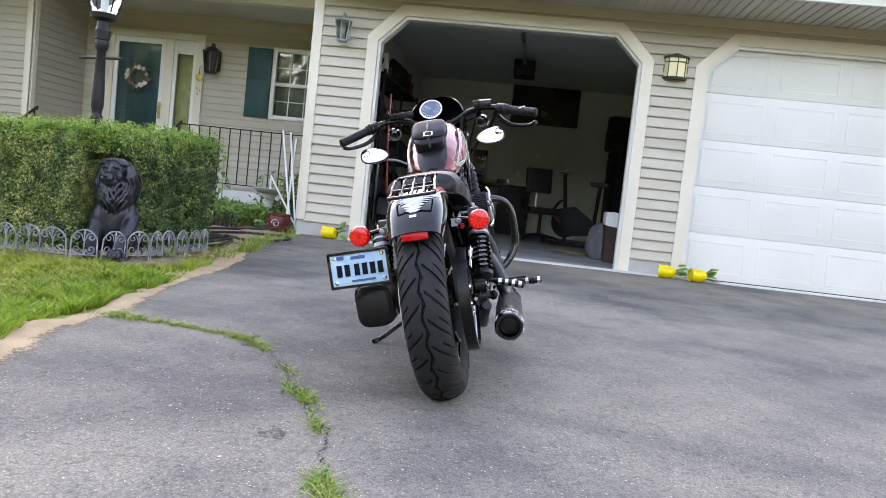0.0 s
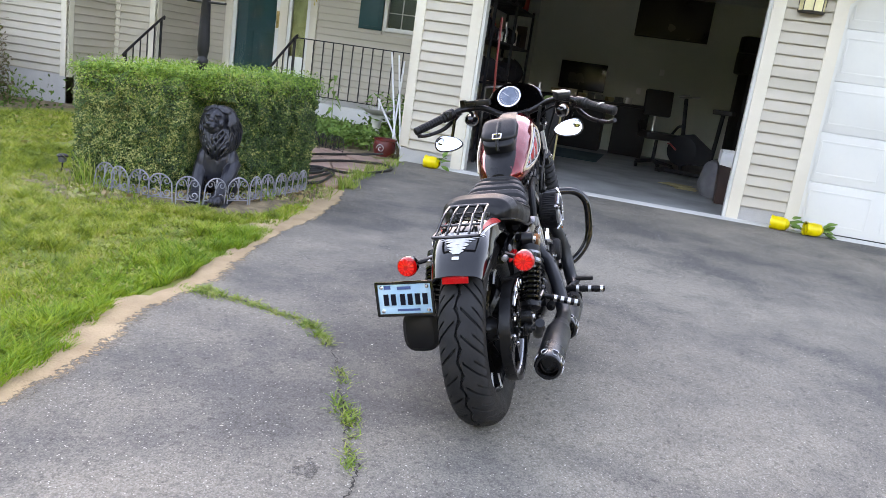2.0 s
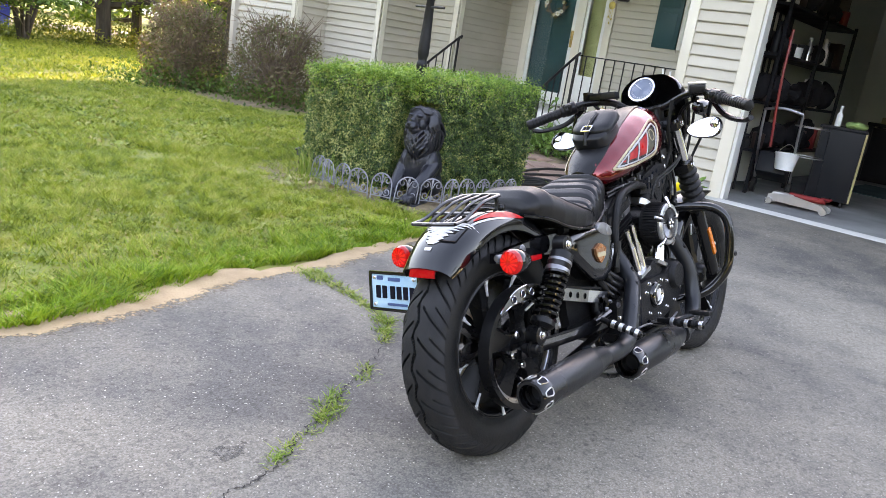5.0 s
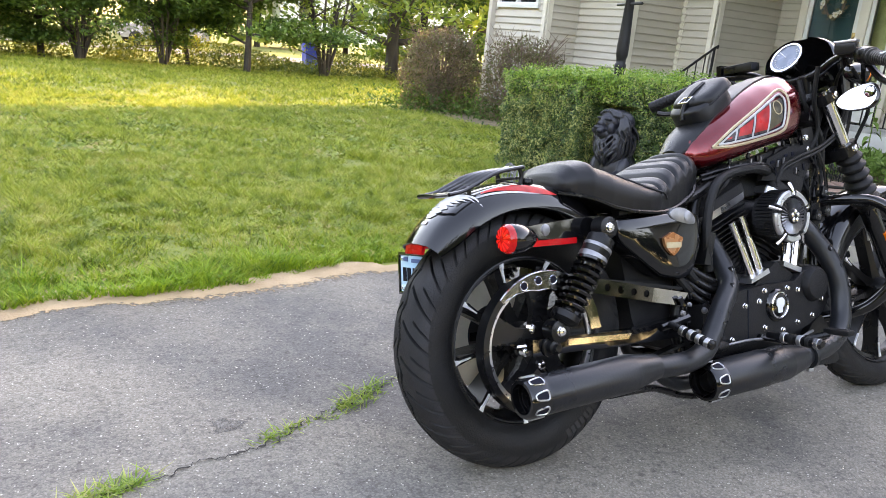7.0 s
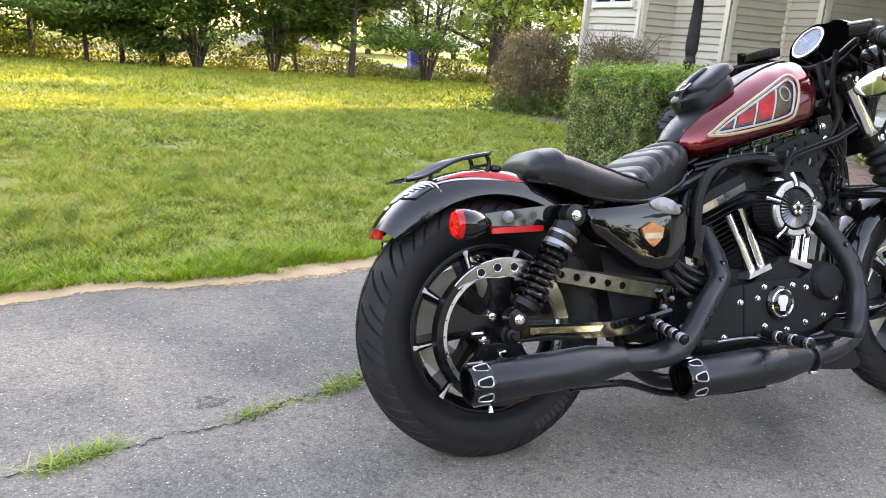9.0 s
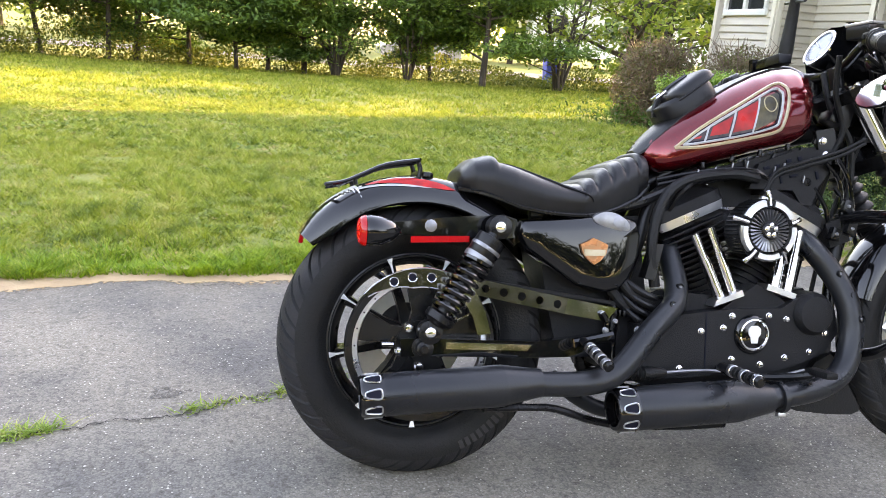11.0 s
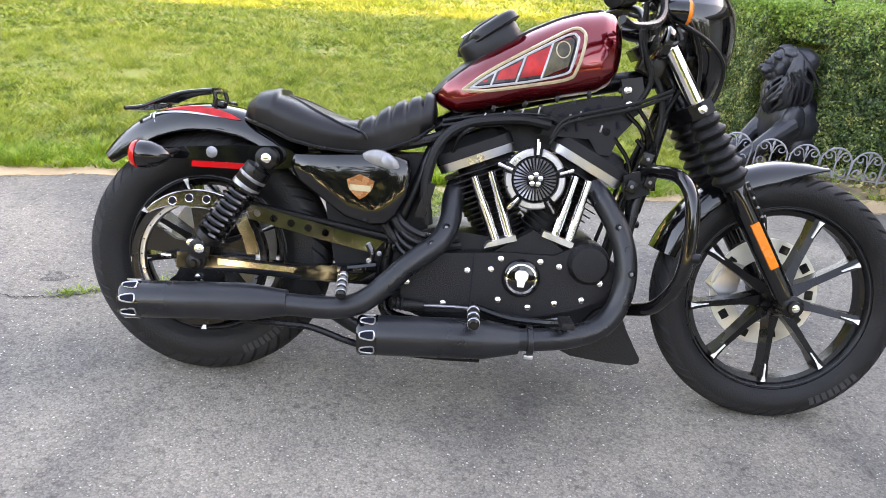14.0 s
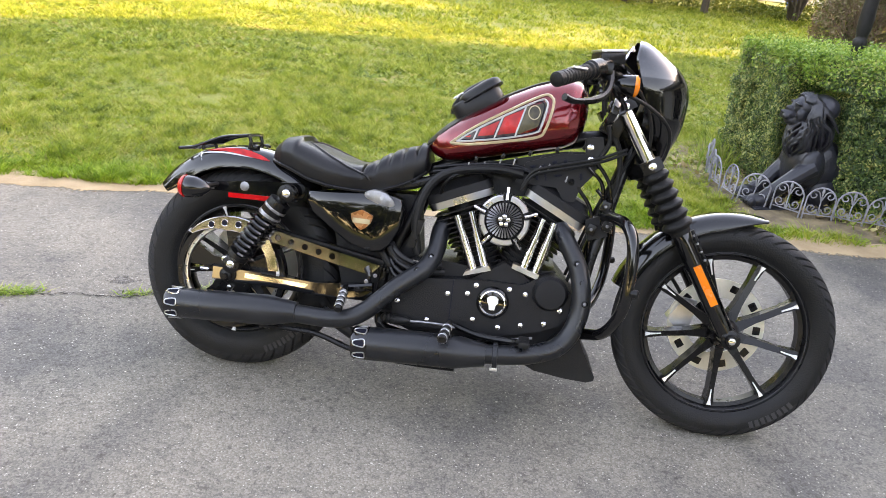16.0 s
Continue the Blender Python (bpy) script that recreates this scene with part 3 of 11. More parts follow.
# ---- blades of grass ----
def blades(name, xy, h, w, lean, mat, rng, z0=None, flat=False):
    """Thin bent blades, each a tapered strip of two faces."""
    n = len(xy)
    z = gz(xy[:, 0], xy[:, 1]) if z0 is None else z0
    a = rng.random(n) * 2 * np.pi
    hh = h * (0.5 + 0.7 * rng.random(n))
    # tufts and thin places
    cl_ = 0.9 * vnoise(xy[:, 0], xy[:, 1], 3.2, 1) + 1.1 * vnoise(xy[:, 0], xy[:, 1], 9.0, 2) + 0.7 * vnoise(xy[:, 0], xy[:, 1], 22.0, 7)
    hh = hh * np.clip(0.30 + 1.5 * (cl_ - 0.75), 0.28, 2.2)
    ln = lean * hh * (0.3 + rng.random(n))
    la = rng.random(n) * 2 * np.pi
    ux, uy = np.cos(a) * w / 2, np.sin(a) * w / 2
    bx, by = np.cos(la) * ln, np.sin(la) * ln
    base = np.stack([xy[:, 0], xy[:, 1], z - 0.006], -1)
    u = np.stack([ux, uy, np.zeros(n)], -1)
    midp = base + np.stack([bx * 0.35, by * 0.35, hh * 0.6], -1)
    tip = base + np.stack([bx, by, hh], -1)
    if flat:
        V = np.stack([base - u, base + u, tip], 1).reshape(-1, 3)
        return soup(name, V, np.arange(3 * n).reshape(n, 3), mat)
    V = np.stack([base - u, base + u, midp - u * 0.8, midp + u * 0.8, tip], 1).reshape(-1, 3)
    o = np.arange(n)[:, None] * 5
    F = np.concatenate([o + np.array([[0, 1, 3]]), o + np.array([[0, 3, 2]]), o + np.array([[2, 3, 4]])])
    return soup(name, V, F, mat)


def edge_dist(xy):
    return xy[:, 1] - edge_y(xy[:, 0])


def in_rects(xy, rects):
    k = np.zeros(len(xy), bool)
    for x0, x1, y0, y1 in rects:
        k |= (xy[:, 0] > x0) & (xy[:, 0] < x1) & (xy[:, 1] > y0) & (xy[:, 1] < y1)
    return k


BED = [(2.2, 3.75, 2.3, 3.5), (2.1, 3.4, 2.0, 2.4), (3.4, 7.7, 1.8, 4.9), (5.7, 7.7, 4.8, 7.2), (4.6, 12, 6.9, 11.5)]
rng = np.random.default_rng(11)


def lawn_points(n, x0, x1, y0, y1, dmin, tuft_r):
    xy = np.stack([x0 + (x1 - x0) * rng.random(n), y0 + (y1 - y0) * rng.random(n)], -1)
    keep = (edge_dist(xy) > dmin + 0.05 * np.sin(xy[:, 0] * 5) * np.sin(xy[:, 0] * 2.3 + 1)) & ~in_rects(xy, BED)
    # half of the blades stand in tufts
    keep &= rng.random(n) < 0.62 + 0.6 * vnoise(xy[:, 0], xy[:, 1], 2.4, 9)
    xy = xy[keep]
    m = len(xy) // 2
    home = xy[rng.integers(len(xy), size=max(1, m // 26))]
    xy[:m] = home[rng.integers(len(home), size=m)] + rng.normal(0, tuft_r, (m, 2))
    return xy[(edge_dist(xy) > dmin * 0.6) & ~in_rects(xy, BED)]


near = lawn_points(255000, -4.5, 3.3, 1.0, 4.6, 0.10, 0.018)
midl = lawn_points(230000, -7, 6.2, 4.4, 9.5, 0.10, 0.03)
farl = lawn_points(150000, -14, 12, 9.0, 24, 0.10, 0.06)
g = blades("lawn_grass", near[near[:, 1] < 2.7], 0.036, 0.0046, 1.5, M_GRASS, rng)
tagged(g, "short patchy mown lawn grass", "grass", kind="stuff")
g = blades("lawn_grass", near[near[:, 1] >= 2.7], 0.038, 0.0062, 1.5, M_GRASS, rng, flat=True)
tagged(g, "short patchy mown lawn grass", "grass", kind="stuff")
g = blades("lawn_grass", midl, 0.042, 0.011, 1.5, M_GRASS, rng, flat=True)
tagged(g, "short patchy mown lawn grass", "grass", kind="stuff")
g = blades("lawn_grass", farl, 0.050, 0.030, 1.2, M_GRASS, rng, flat=True)
tagged(g, "sunlit far lawn grass", "grass", kind="stuff")


def broadleaf(name, n, x0, x1, y0, y1, size, mat):
    """Low clover and plantain leaves in drifts between the grass."""
    xy = np.stack([x0 + (x1 - x0) * rng.random(n), y0 + (y1 - y0) * rng.random(n)], -1)
    keep = (edge_dist(xy) > 0.16) & ~in_rects(xy, BED)
    keep &= rng.random(n) < 2.2 * vnoise(xy[:, 0], xy[:, 1], 2.8, 41) * vnoise(xy[:, 0], xy[:, 1], 11.0, 42)
    xy = xy[keep]
    m = len(xy)
    c = np.column_stack([xy, gz(xy[:, 0], xy[:, 1]) + 0.010 + 0.035 * rng.random(m) * vnoise(xy[:, 0], xy[:, 1], 9.0, 43)])
    a = rng.random(m) * 2 * np.pi
    tilt = rng.normal(0, 0.45, (m, 2))
    s_ = (size * (0.5 + rng.random(m)))[:, None]
    u = np.stack([np.cos(a), np.sin(a), tilt[:, 0]], -1) * s_
    v = np.stack([-np.sin(a), np.cos(a), tilt[:, 1]], -1) * s_ * 0.55
    V = np.stack([c - u, c + v, c + u, c - v], 1).reshape(-1, 3)
    tagged(soup(name, V, np.arange(4 * m).reshape(m, 4), mat), "clover and broad weeds spread through the lawn", "weeds", kind="stuff")


broadleaf("lawn_weeds", 86000, -4.5, 3.3, 1.2, 4.6, 0.0085, M_CLOVER)
broadleaf("lawn_weeds", 80000, -7, 6.2, 4.4, 10.0, 0.020, M_CLOVER)
n = 32000
ex = -5 + 8.0 * rng.random(n)
off = np.abs(rng.normal(0, 0.16, n)) + 0.07 + 0.04 * np.sin(ex * 3.1)
lush = np.stack([ex, edge_y(ex) + off], -1)
lush = lush[~in_rects(lush, BED) & (rng.random(n) < np.interp(lush[:, 0], [1.3, 2.0], [1.0, 0.12]))]
g = blades("verge_grass", lush, 0.042, 0.0056, 1.2, M_LUSH, rng)
tagged(g, "longer lush grass along the sandy edge", "grass", kind="stuff")

# tufts in the crack: along its line, thick in places
tuft = []
for (cx0, cy0, along, across, cnt) in ((0.55, 1.36, 0.03, 0.07, 230), (0.555, 1.22, 0.02, 0.07, 190), (0.54, 1.08, 0.018, 0.06, 150), (0.51, 0.96, 0.018, 0.05, 130), (0.46, 0.83, 0.025, 0.03, 130), (0.38, 0.735, 0.02, 0.02, 60), (0.05, 0.495, 0.030, 0.018, 150),
                                      (-0.16, 0.405, 0.035, 0.022, 110), (-0.25, 0.340, 0.040, 0.022, 130), (-0.33, 0.310, 0.022, 0.014, 50), (-0.44, 0.262, 0.030, 0.014, 60), (-0.50, 0.236, 0.02, 0.012, 45), (-0.90, 0.108, 0.035, 0.020, 210), (-0.83, 0.135, 0.030, 0.012, 80)):
    q = rng.normal(0, 1, (cnt, 2)) * np.array([along, across])
    q[:, 1] += 0.42 * q[:, 0] * (along > across)
    tuft.append(q + np.array([cx0, cy0]))
for q in cl[::3]:
    if q.x > 0.3 and rng.random() < 0.8:
        tuft.append(rng.normal(0, 0.013, (22, 2)) + np.array([q.x, q.y]))
tuft = np.concatenate(tuft)
g = blades("crack_weeds", tuft, 0.0150, 0.0052, 2.2, M_WEED, rng, z0=np.full(len(tuft), 0.008))
tagged(g, "grass tufts growing out of the asphalt crack", "weeds", kind="stuff")

# flecks of grit and dry bits lying on the drive
rng = np.random.default_rng(91)
n = 420
fx, fy = -2.6 + 5.6 * rng.random(n), -2.3 + 3.6 * rng.random(n)
k = fy < edge_y(fx) - 0.05
c = np.column_stack([fx[k], fy[k], gz(fx[k], np.minimum(fy[k], 2.1)) + 0.0085])
m_ = len(c)
an, ln = rng.random(m_) * 2 * np.pi, 0.0022 + 0.006 * rng.random(m_) ** 4
wd = 0.0018 + 0.0012 * rng.random(m_)
u = np.stack([np.cos(an), np.sin(an), np.zeros(m_)], -1) * ln[:, None]
v = np.stack([-np.sin(an), np.cos(an), np.zeros(m_)], -1) * wd[:, None]
up = np.array((0, 0, 0.0018))
V = np.stack([c - u, c + v, c + u, c - v, c + up], 1).reshape(-1, 3)
o = np.arange(m_)[:, None] * 5
F = np.concatenate([o + np.array([q]) for q in ((0, 3, 4), (3, 2, 4), (2, 1, 4), (1, 0, 4))])
tagged(soup("loose_grit", V, F, surf("pale_grit", (0.62, 0.58, 0.50), (0.40, 0.34, 0.24), rough=0.9, island=0.4)), "pale grit and dry flecks on the asphalt", "grit", kind="stuff")


# ---- house ----
CLAP_H = 0.106
CLAP_MESH = {}


def clapboard_mesh(length):
    key = round(length, 2)
    if key not in CLAP_MESH:
        bm = B()
        prof = [(0.0, 0.014), (0.017, 0.014), (0.017, -0.004), (0.025, -0.004), (0.028, 0.001), (0.028, 0.010), (0.003, CLAP_H + 0.002), (0.0, CLAP_H + 0.002)]
        loft(bm, [[Vector((0, -d, z)) for d, z in prof], [Vector((key, -d, z)) for d, z in prof]])
        me = bpy.data.meshes.new("clapboard")
        bm.to_mesh(me)
        bm.free()
        me.materials.append(M_SIDING)
        CLAP_MESH[key] = me
    return CLAP_MESH[key]


def clapboards(wall, a, b, z0, z1, gaps=None):
    """Courses of siding from a to b, seen with a at the left; gaps(z) gives the spans (as lengths from a) that stay free."""
    a, b = Vector((*a, 0)), Vector((*b, 0))
    total = (b - a).length
    yaw = math.atan2(b.y - a.y, b.x - a.x)
    z = z0
    while z < z1 - 0.03:
        spans, at = [], 0.0
        for s, e in sorted(gaps(z + CLAP_H / 2) if gaps else []):
            if s > at + 0.02:
                spans.append((at, s))
            at = max(at, e)
        if at < total - 0.02:
            spans.append((at, total))
        for s, e in spans:
            ob = new("clapboard", clapboard_mesh(e - s))
            p = a + (b - a).normalized() * s
            ob.parent = wall
            ob.matrix_basis = Matrix.Translation((p.x, p.y, z)) @ Matrix.Rotation(yaw, 4, "Z")
        z += CLAP_H


def wall_box(name, a, b, z0, z1, thick, label, mat=None):
    """A plain wall whose outer face runs from a to b, with its body behind (to the left of b seen from outside)."""
    a, b = Vector((*a, 0)), Vector((*b, 0))
    d = (b - a).normalized()
    back = Vector((-d.y, d.x, 0)) * thick
    bm = B()
    loft(bm, [[a + Vector((0, 0, z)), b + Vector((0, 0, z)), b + back + Vector((0, 0, z)), a + back + Vector((0, 0, z))] for z in (z0, z1)])
    return tagged(part(name, bm, mat or M_SOFFIT), label, "wall", kind="structure")


FX = 5.8
# garage openings: left, right, spring height, top, cut of the corner
OPEN1 = (1.57, -1.205, 2.21, 2.49, 0.28)
OPEN2 = (-1.86, -4.63, 2.19, 2.47, 0.28)
TR = 0.115
GF = 0.062


def front_gaps(z):
    out = []
    for l, r, sp, top, cut in (OPEN1, OPEN2):
        if z < top + TR * 0.6:
            k = max(0.0, (z - sp)) / (top - sp) * cut if z > sp else 0.0
            out.append((2.2 - (l + TR - 0.02) + k, 2.2 - (r - TR + 0.02) - k))
    return out


bm = B()
y_edges = [2.28, OPEN1[0], OPEN1[1], OPEN2[0], OPEN2[1], -5.35]
for ya, yb in ((y_edges[0], y_edges[1]), (y_edges[2], y_edges[3]), (y_edges[4], y_edges[5])):
    box(bm, (FX + 0.075, (ya + yb) / 2, 1.40), (0.15, ya - yb, 2.76))
for l, r, sp, top, cut in (OPEN1, OPEN2):
    box(bm, (FX + 0.075, (l + r) / 2, (top + 2.78) / 2), (0.15, l - r, 2.78 - top))
    slab(bm, [(l, sp), (l, top), (l - cut, top)], FX, FX + 0.15, "yz")
    slab(bm, [(r, sp), (r + cut, top), (r, top)], FX, FX + 0.15, "yz")
garage_wall = tagged(part("wall_garage_front", bm, M_SOFFIT), "beige clapboard garage front with two door openings", "wall", kind="structure")
bm = B()
for ya, yb in ((2.28, OPEN1[0] + TR), (OPEN1[1] - TR, OPEN2[0] + TR), (OPEN2[1] - TR, -5.35)):
    box(bm, (FX - 0.002, (ya + yb) / 2, 0.1), (0.02, ya - yb, 0.22))
part("foundation", bm, M_FOUND, garage_wall, "bare concrete footing below the siding")
bm = B()
box(bm, (FX - 0.016, 2.235, 1.48), (0.036, 0.09, 2.52), bevel=0.004)
box(bm, (FX + 0.06, 2.29, 1.48), (0.15, 0.026, 2.52), bevel=0.004)
part("corner_board", bm, M_TRIM, garage_wall, "cream corner board")


def door_trim(o):
    l, r, sp, top, cut = o
    t = TR
    k = t * 0.4142
    outer = [(l + t, GF - 0.05), (l + t, sp + k), (l - cut + k, top + t), (r + cut - k, top + t), (r - t, sp + k), (r - t, GF - 0.05)]
    inner = [(l, GF - 0.05), (l, sp), (l - cut, top), (r + cut, top), (r, sp), (r, GF - 0.05)]
    bm = B()
    d0, d1 = FX - 0.034, FX + 0.004
    for i in range(5):
        q = [outer[i], outer[i + 1], inner[i + 1], inner[i]]
        slab(bm, q, d0, d1, "yz")
    part("casing", bevel_all(bm, 0.003, 1), M_TRIM, garage_wall, "cream wooden door casing")
    bm = B()
    s = 0.03
    inn2 = [(l - s, GF - 0.05), (l - s, sp - s * 0.41), (l - cut - s * 0.41, top - s), (r + cut + s * 0.41, top - s), (r + s, sp - s * 0.41), (r + s, GF - 0.05)]
    for i in range(5):
        slab(bm, [inner[i], inner[i + 1], inn2[i + 1], inn2[i]], FX + 0.0, FX + 0.13, "yz")
    part("jamb", bm, M_WHITE, garage_wall, "white door jamb and weather strip")


door_trim(OPEN1)
door_trim(OPEN2)

# closed sectional door
door = thing("garage_door", Matrix.Identity(4), "closed white sectional garage door with embossed panels", "garage door")
l, r, sp, top, cut = OPEN2
sec_h = (top - GF) / 5
for k in range(5):
    z0, z1 = GF + k * sec_h, GF + (k + 1) * sec_h
    bm = B()
    box(bm, (FX + 0.075, (l + r) / 2, (z0 + z1) / 2), (0.045, l - r - 0.02, sec_h - 0.003), bevel=0.003)
    wpan = (l - r) / 4
    for j in range(4):
        yc = l - wpan * (j + 0.5)
        hw, hz, zc = wpan / 2 - 0.07, sec_h / 2 - 0.085, (z0 + z1) / 2
        for (yy, zz, sy, sz) in ((yc, zc + hz, 2 * hw, 0.018), (yc, zc - hz, 2 * hw, 0.018), (yc - hw, zc, 0.018, 2 * hz), (yc + hw, zc, 0.018, 2 * hz)):
            box(bm, (FX + 0.051, yy, zz), (0.0045, sy, sz), bevel=0.0015)
    part("door_panel", bm, M_WHITE, door)
bm = B()
box(bm, (FX + 0.07, (l + r) / 2, GF + 0.0), (0.05, l - r - 0.03, 0.018))
part("bottom_seal", bm, M_HOSE, door, "black rubber bottom seal")

# soffit, gutter and roofs
bm = B()
box(bm, (5.40, -1.55, 2.755), (0.86, 7.75, 0.03))
for i in range(84):
    yv = 2.22 - i * 0.091
    box(bm, (5.40, yv, 2.735), (0.80, 0.014, 0.014))
tagged(part("ceiling_soffit", bm, M_SOFFIT), "beige ribbed vinyl soffit under the garage eave", "soffit", kind="structure")
bm = B()
box(bm, (4.955, -1.55, 2.83), (0.03, 7.75, 0.19))
slab(bm, [(4.94, 2.80), (4.86, 2.83), (4.845, 2.91), (4.835, 2.91), (4.835, 2.915), (4.94, 2.915)], -5.43, 2.33, "xz")
tagged(part("gutter", bm, M_WHITE), "white fascia and rain gutter along the eave", "gutter", kind="structure")
bm = B()
slab(bm, [(4.86, 2.90), (10.4, 5.95), (16.0, 2.90), (16.0, 3.05), (10.4, 6.1), (4.86, 3.02)], -5.6, 2.6, "xz")
tagged(part("roof_garage", bm, M_ROOF), "dark shingled garage roof", "roof", kind="structure")
bm = B()
slab(bm, [(5.75, 3.35), (10.6, 6.15), (15.6, 3.35), (15.6, 3.5), (10.6, 6.32), (5.75, 3.48)], 2.55, 10.95, "xz")
tagged(part("roof_house", bm, M_ROOF), "dark shingled house roof", "roof", kind="structure")
bm = B()
slab(bm, [(9.35, 3.2), (9.35, 5.3), (10.6, 6.1), (15.2, 3.4), (15.2, -0.4), (9.35, -0.4)], 10.45, 10.55, "xz")
slab(bm, [(6.2, -0.4), (6.2, 3.5), (9.4, 5.4), (9.4, -0.4)], 10.45, 10.55, "xz")
tagged(part("wall_gable", bm, M_SOFFIT), "gable end of the house", "wall", kind="structure")
wall_box("wall_back", (15.3, 10.4), (15.3, -5.4), -0.4, 3.3, -0.15, "plain back wall of the house")

# garage inside
bm = B()
box(bm, (9.12, -1.6, GF - 0.06), (6.66, 7.4, 0.12))
tagged(part("floor_garage", bm, M_SLAB), "smooth grey concrete garage floor", "floor", kind="structure")
bm = B()
slab(bm, [(5.62, 0.03), (5.64, 0.055), (5.70, GF + 0.004), (5.8, GF + 0.004), (5.8, -0.05), (5.62, -0.05)], 1.9, -4.75, "xz")
tagged(part("threshold", bm, M_LIP), "pale worn concrete apron at the garage sill", "threshold", kind="structure")
bm = B()
box(bm, (12.27, -1.6, 1.5), (0.12, 7.4, 3.0))
tagged(part("wall_garage_back", bm, M_DRYWALL), "unlit grey drywall at the back of the garage", "wall", kind="structure")
bm = B()
box(bm, (9.1, 2.14, 1.5), (6.4, 0.12, 3.0))
tagged(part("wall_garage_left", bm, M_DRYWALL), "unlit grey drywall garage side", "wall", kind="structure")
bm = B()
box(bm, (9.1, -5.3, 1.5), (6.4, 0.12, 3.0))
tagged(part("wall_garage_right", bm, M_DRYWALL), "unlit grey drywall garage side", "wall", kind="structure")
bm = B()
box(bm, (9.1, -1.6, 2.87), (6.6, 7.4, 0.08))
tagged(part("ceiling_garage", bm, M_DRYWALL), "unlit garage ceiling", "ceiling", kind="structure")

# clapboard walls of the house
EW, PF = 9.2, 0.40
bm = B()
for ya, yb, za, zb in ((7.0, 6.62, -0.2, 3.3), (5.02, 3.93, -0.2, 3.3), (2.85, 2.2, -0.2, 3.3), (6.62, 5.02, 2.68, 3.3), (3.93, 2.85, -0.2, 1.52), (3.93, 2.85, 2.60, 3.3), (6.62, 5.02, -0.2, PF)):
    box(bm, (EW + 0.075, (ya + yb) / 2, (za + zb) / 2), (0.15, ya - yb, zb - za))
w_entry = tagged(part("wall_entry", bm, M_SOFFIT), "shaded beige clapboard wall behind the porch", "wall", kind="structure")
bm = B()
box(bm, (EW + 0.40, 4.6, 1.6), (0.1, 4.8, 3.4))
tagged(part("wall_hall", bm, M_DRYWALL), "plain wall inside the hall", "wall", kind="structure")
w_side = wall_box("wall_porch_side", (7.9, 7.0), (EW, 7.0), -0.3, 3.3, 0.15, "shaded beige clapboard wall beside the porch")
w_b = wall_box("wall_front_step", (7.9, 7.7), (7.9, 7.0), -0.3, 3.3, 0.15, "beige clapboard wall with cream corner boards")
w_ret = wall_box("wall_return", (6.92, 7.7), (7.9, 7.7), -0.3, 3.3, 0.15, "beige clapboard return wall")
w_a1 = wall_box("wall_front_middle", (6.92, 8.95), (6.92, 7.7), -0.4, 3.3, 0.15, "beige clapboard wall above a concrete footing")
w_ret2 = wall_box("wall_return_end", (6.3, 8.95), (6.92, 8.95), -0.4, 3.3, 0.15, "beige clapboard return wall")
w_a0 = wall_box("wall_front_end", (6.3, 10.55), (6.3, 8.95), -0.4, 3.3, 0.15, "beige clapboard wall above a concrete footing")
DOOR_Y = (6.62, 5.02)


def entry_gaps(z):
    out = []
    if z < 2.69:
        out.append((7.0 - DOOR_Y[0], 7.0 - DOOR_Y[1]))
    if 1.50 < z < 2.62:
        out.append((7.0 - 3.94, 7.0 - 2.84))
    return out


clapboards(w_entry, (EW, 7.0), (EW, 2.2), PF, 3.2, entry_gaps)
clapboards(w_side, (7.9, 7.0), (EW, 7.0), 0.30, 3.2)
clapboards(w_b, (7.9, 7.7), (7.9, 7.0), 0.30, 3.25)
clapboards(w_ret, (6.92, 7.7), (7.9, 7.7), 0.28, 3.25)
clapboards(w_a1, (6.92, 8.95), (6.92, 7.7), 0.28, 3.25)
clapboards(w_ret2, (6.3, 8.95), (6.92, 8.95), 0.28, 3.25)
clapboards(w_a0, (6.3, 10.55), (6.3, 8.95), 0.28, 3.25, lambda z: [(0.2, 1.4)] if 1.60 < z < 2.85 else [])
clapboards(garage_wall, (FX, 2.2), (FX, -5.3), 0.205, 2.72, front_gaps)


def corner_post(wall, x, y, z0=0.25):
    bm = B()
    box(bm, (x - 0.012, y + 0.045, (z0 + 3.3) / 2), (0.034, 0.09, 3.3 - z0), bevel=0.004)
    box(bm, (x + 0.045, y - 0.012, (z0 + 3.3) / 2), (0.09, 0.034, 3.3 - z0), bevel=0.004)
    part("corner_board", bm, M_TRIM, wall, "cream corner board")


corner_post(w_b, 7.9, 7.0)
corner_post(w_a1, 6.92, 7.7)
corner_post(w_a0, 6.3, 8.95)
bm = B()
box(bm, (7.89, 7.66, 1.75), (0.03, 0.09, 3.0), bevel=0.004)
part("inner_corner_board", bm, M_TRIM, w_b, "cream corner board")
bm = B()
box(bm, (6.285, 10.51, 1.5), (0.034, 0.09, 3.2), bevel=0.004)
part("corner_board", bm, M_TRIM, w_a0, "cream corner board")
for wl, x, ya, yb in ((w_a1, 6.92, 8.95, 7.7), (w_a0, 6.3, 10.55, 8.95), (w_b, 7.9, 7.7, 7.0)):
    bm = B()
    box(bm, (x - 0.004, (ya + yb) / 2, 0.0), (0.03, ya - yb, 0.54))
    part("footing", bm, M_FOUND, wl, "bare concrete footing")

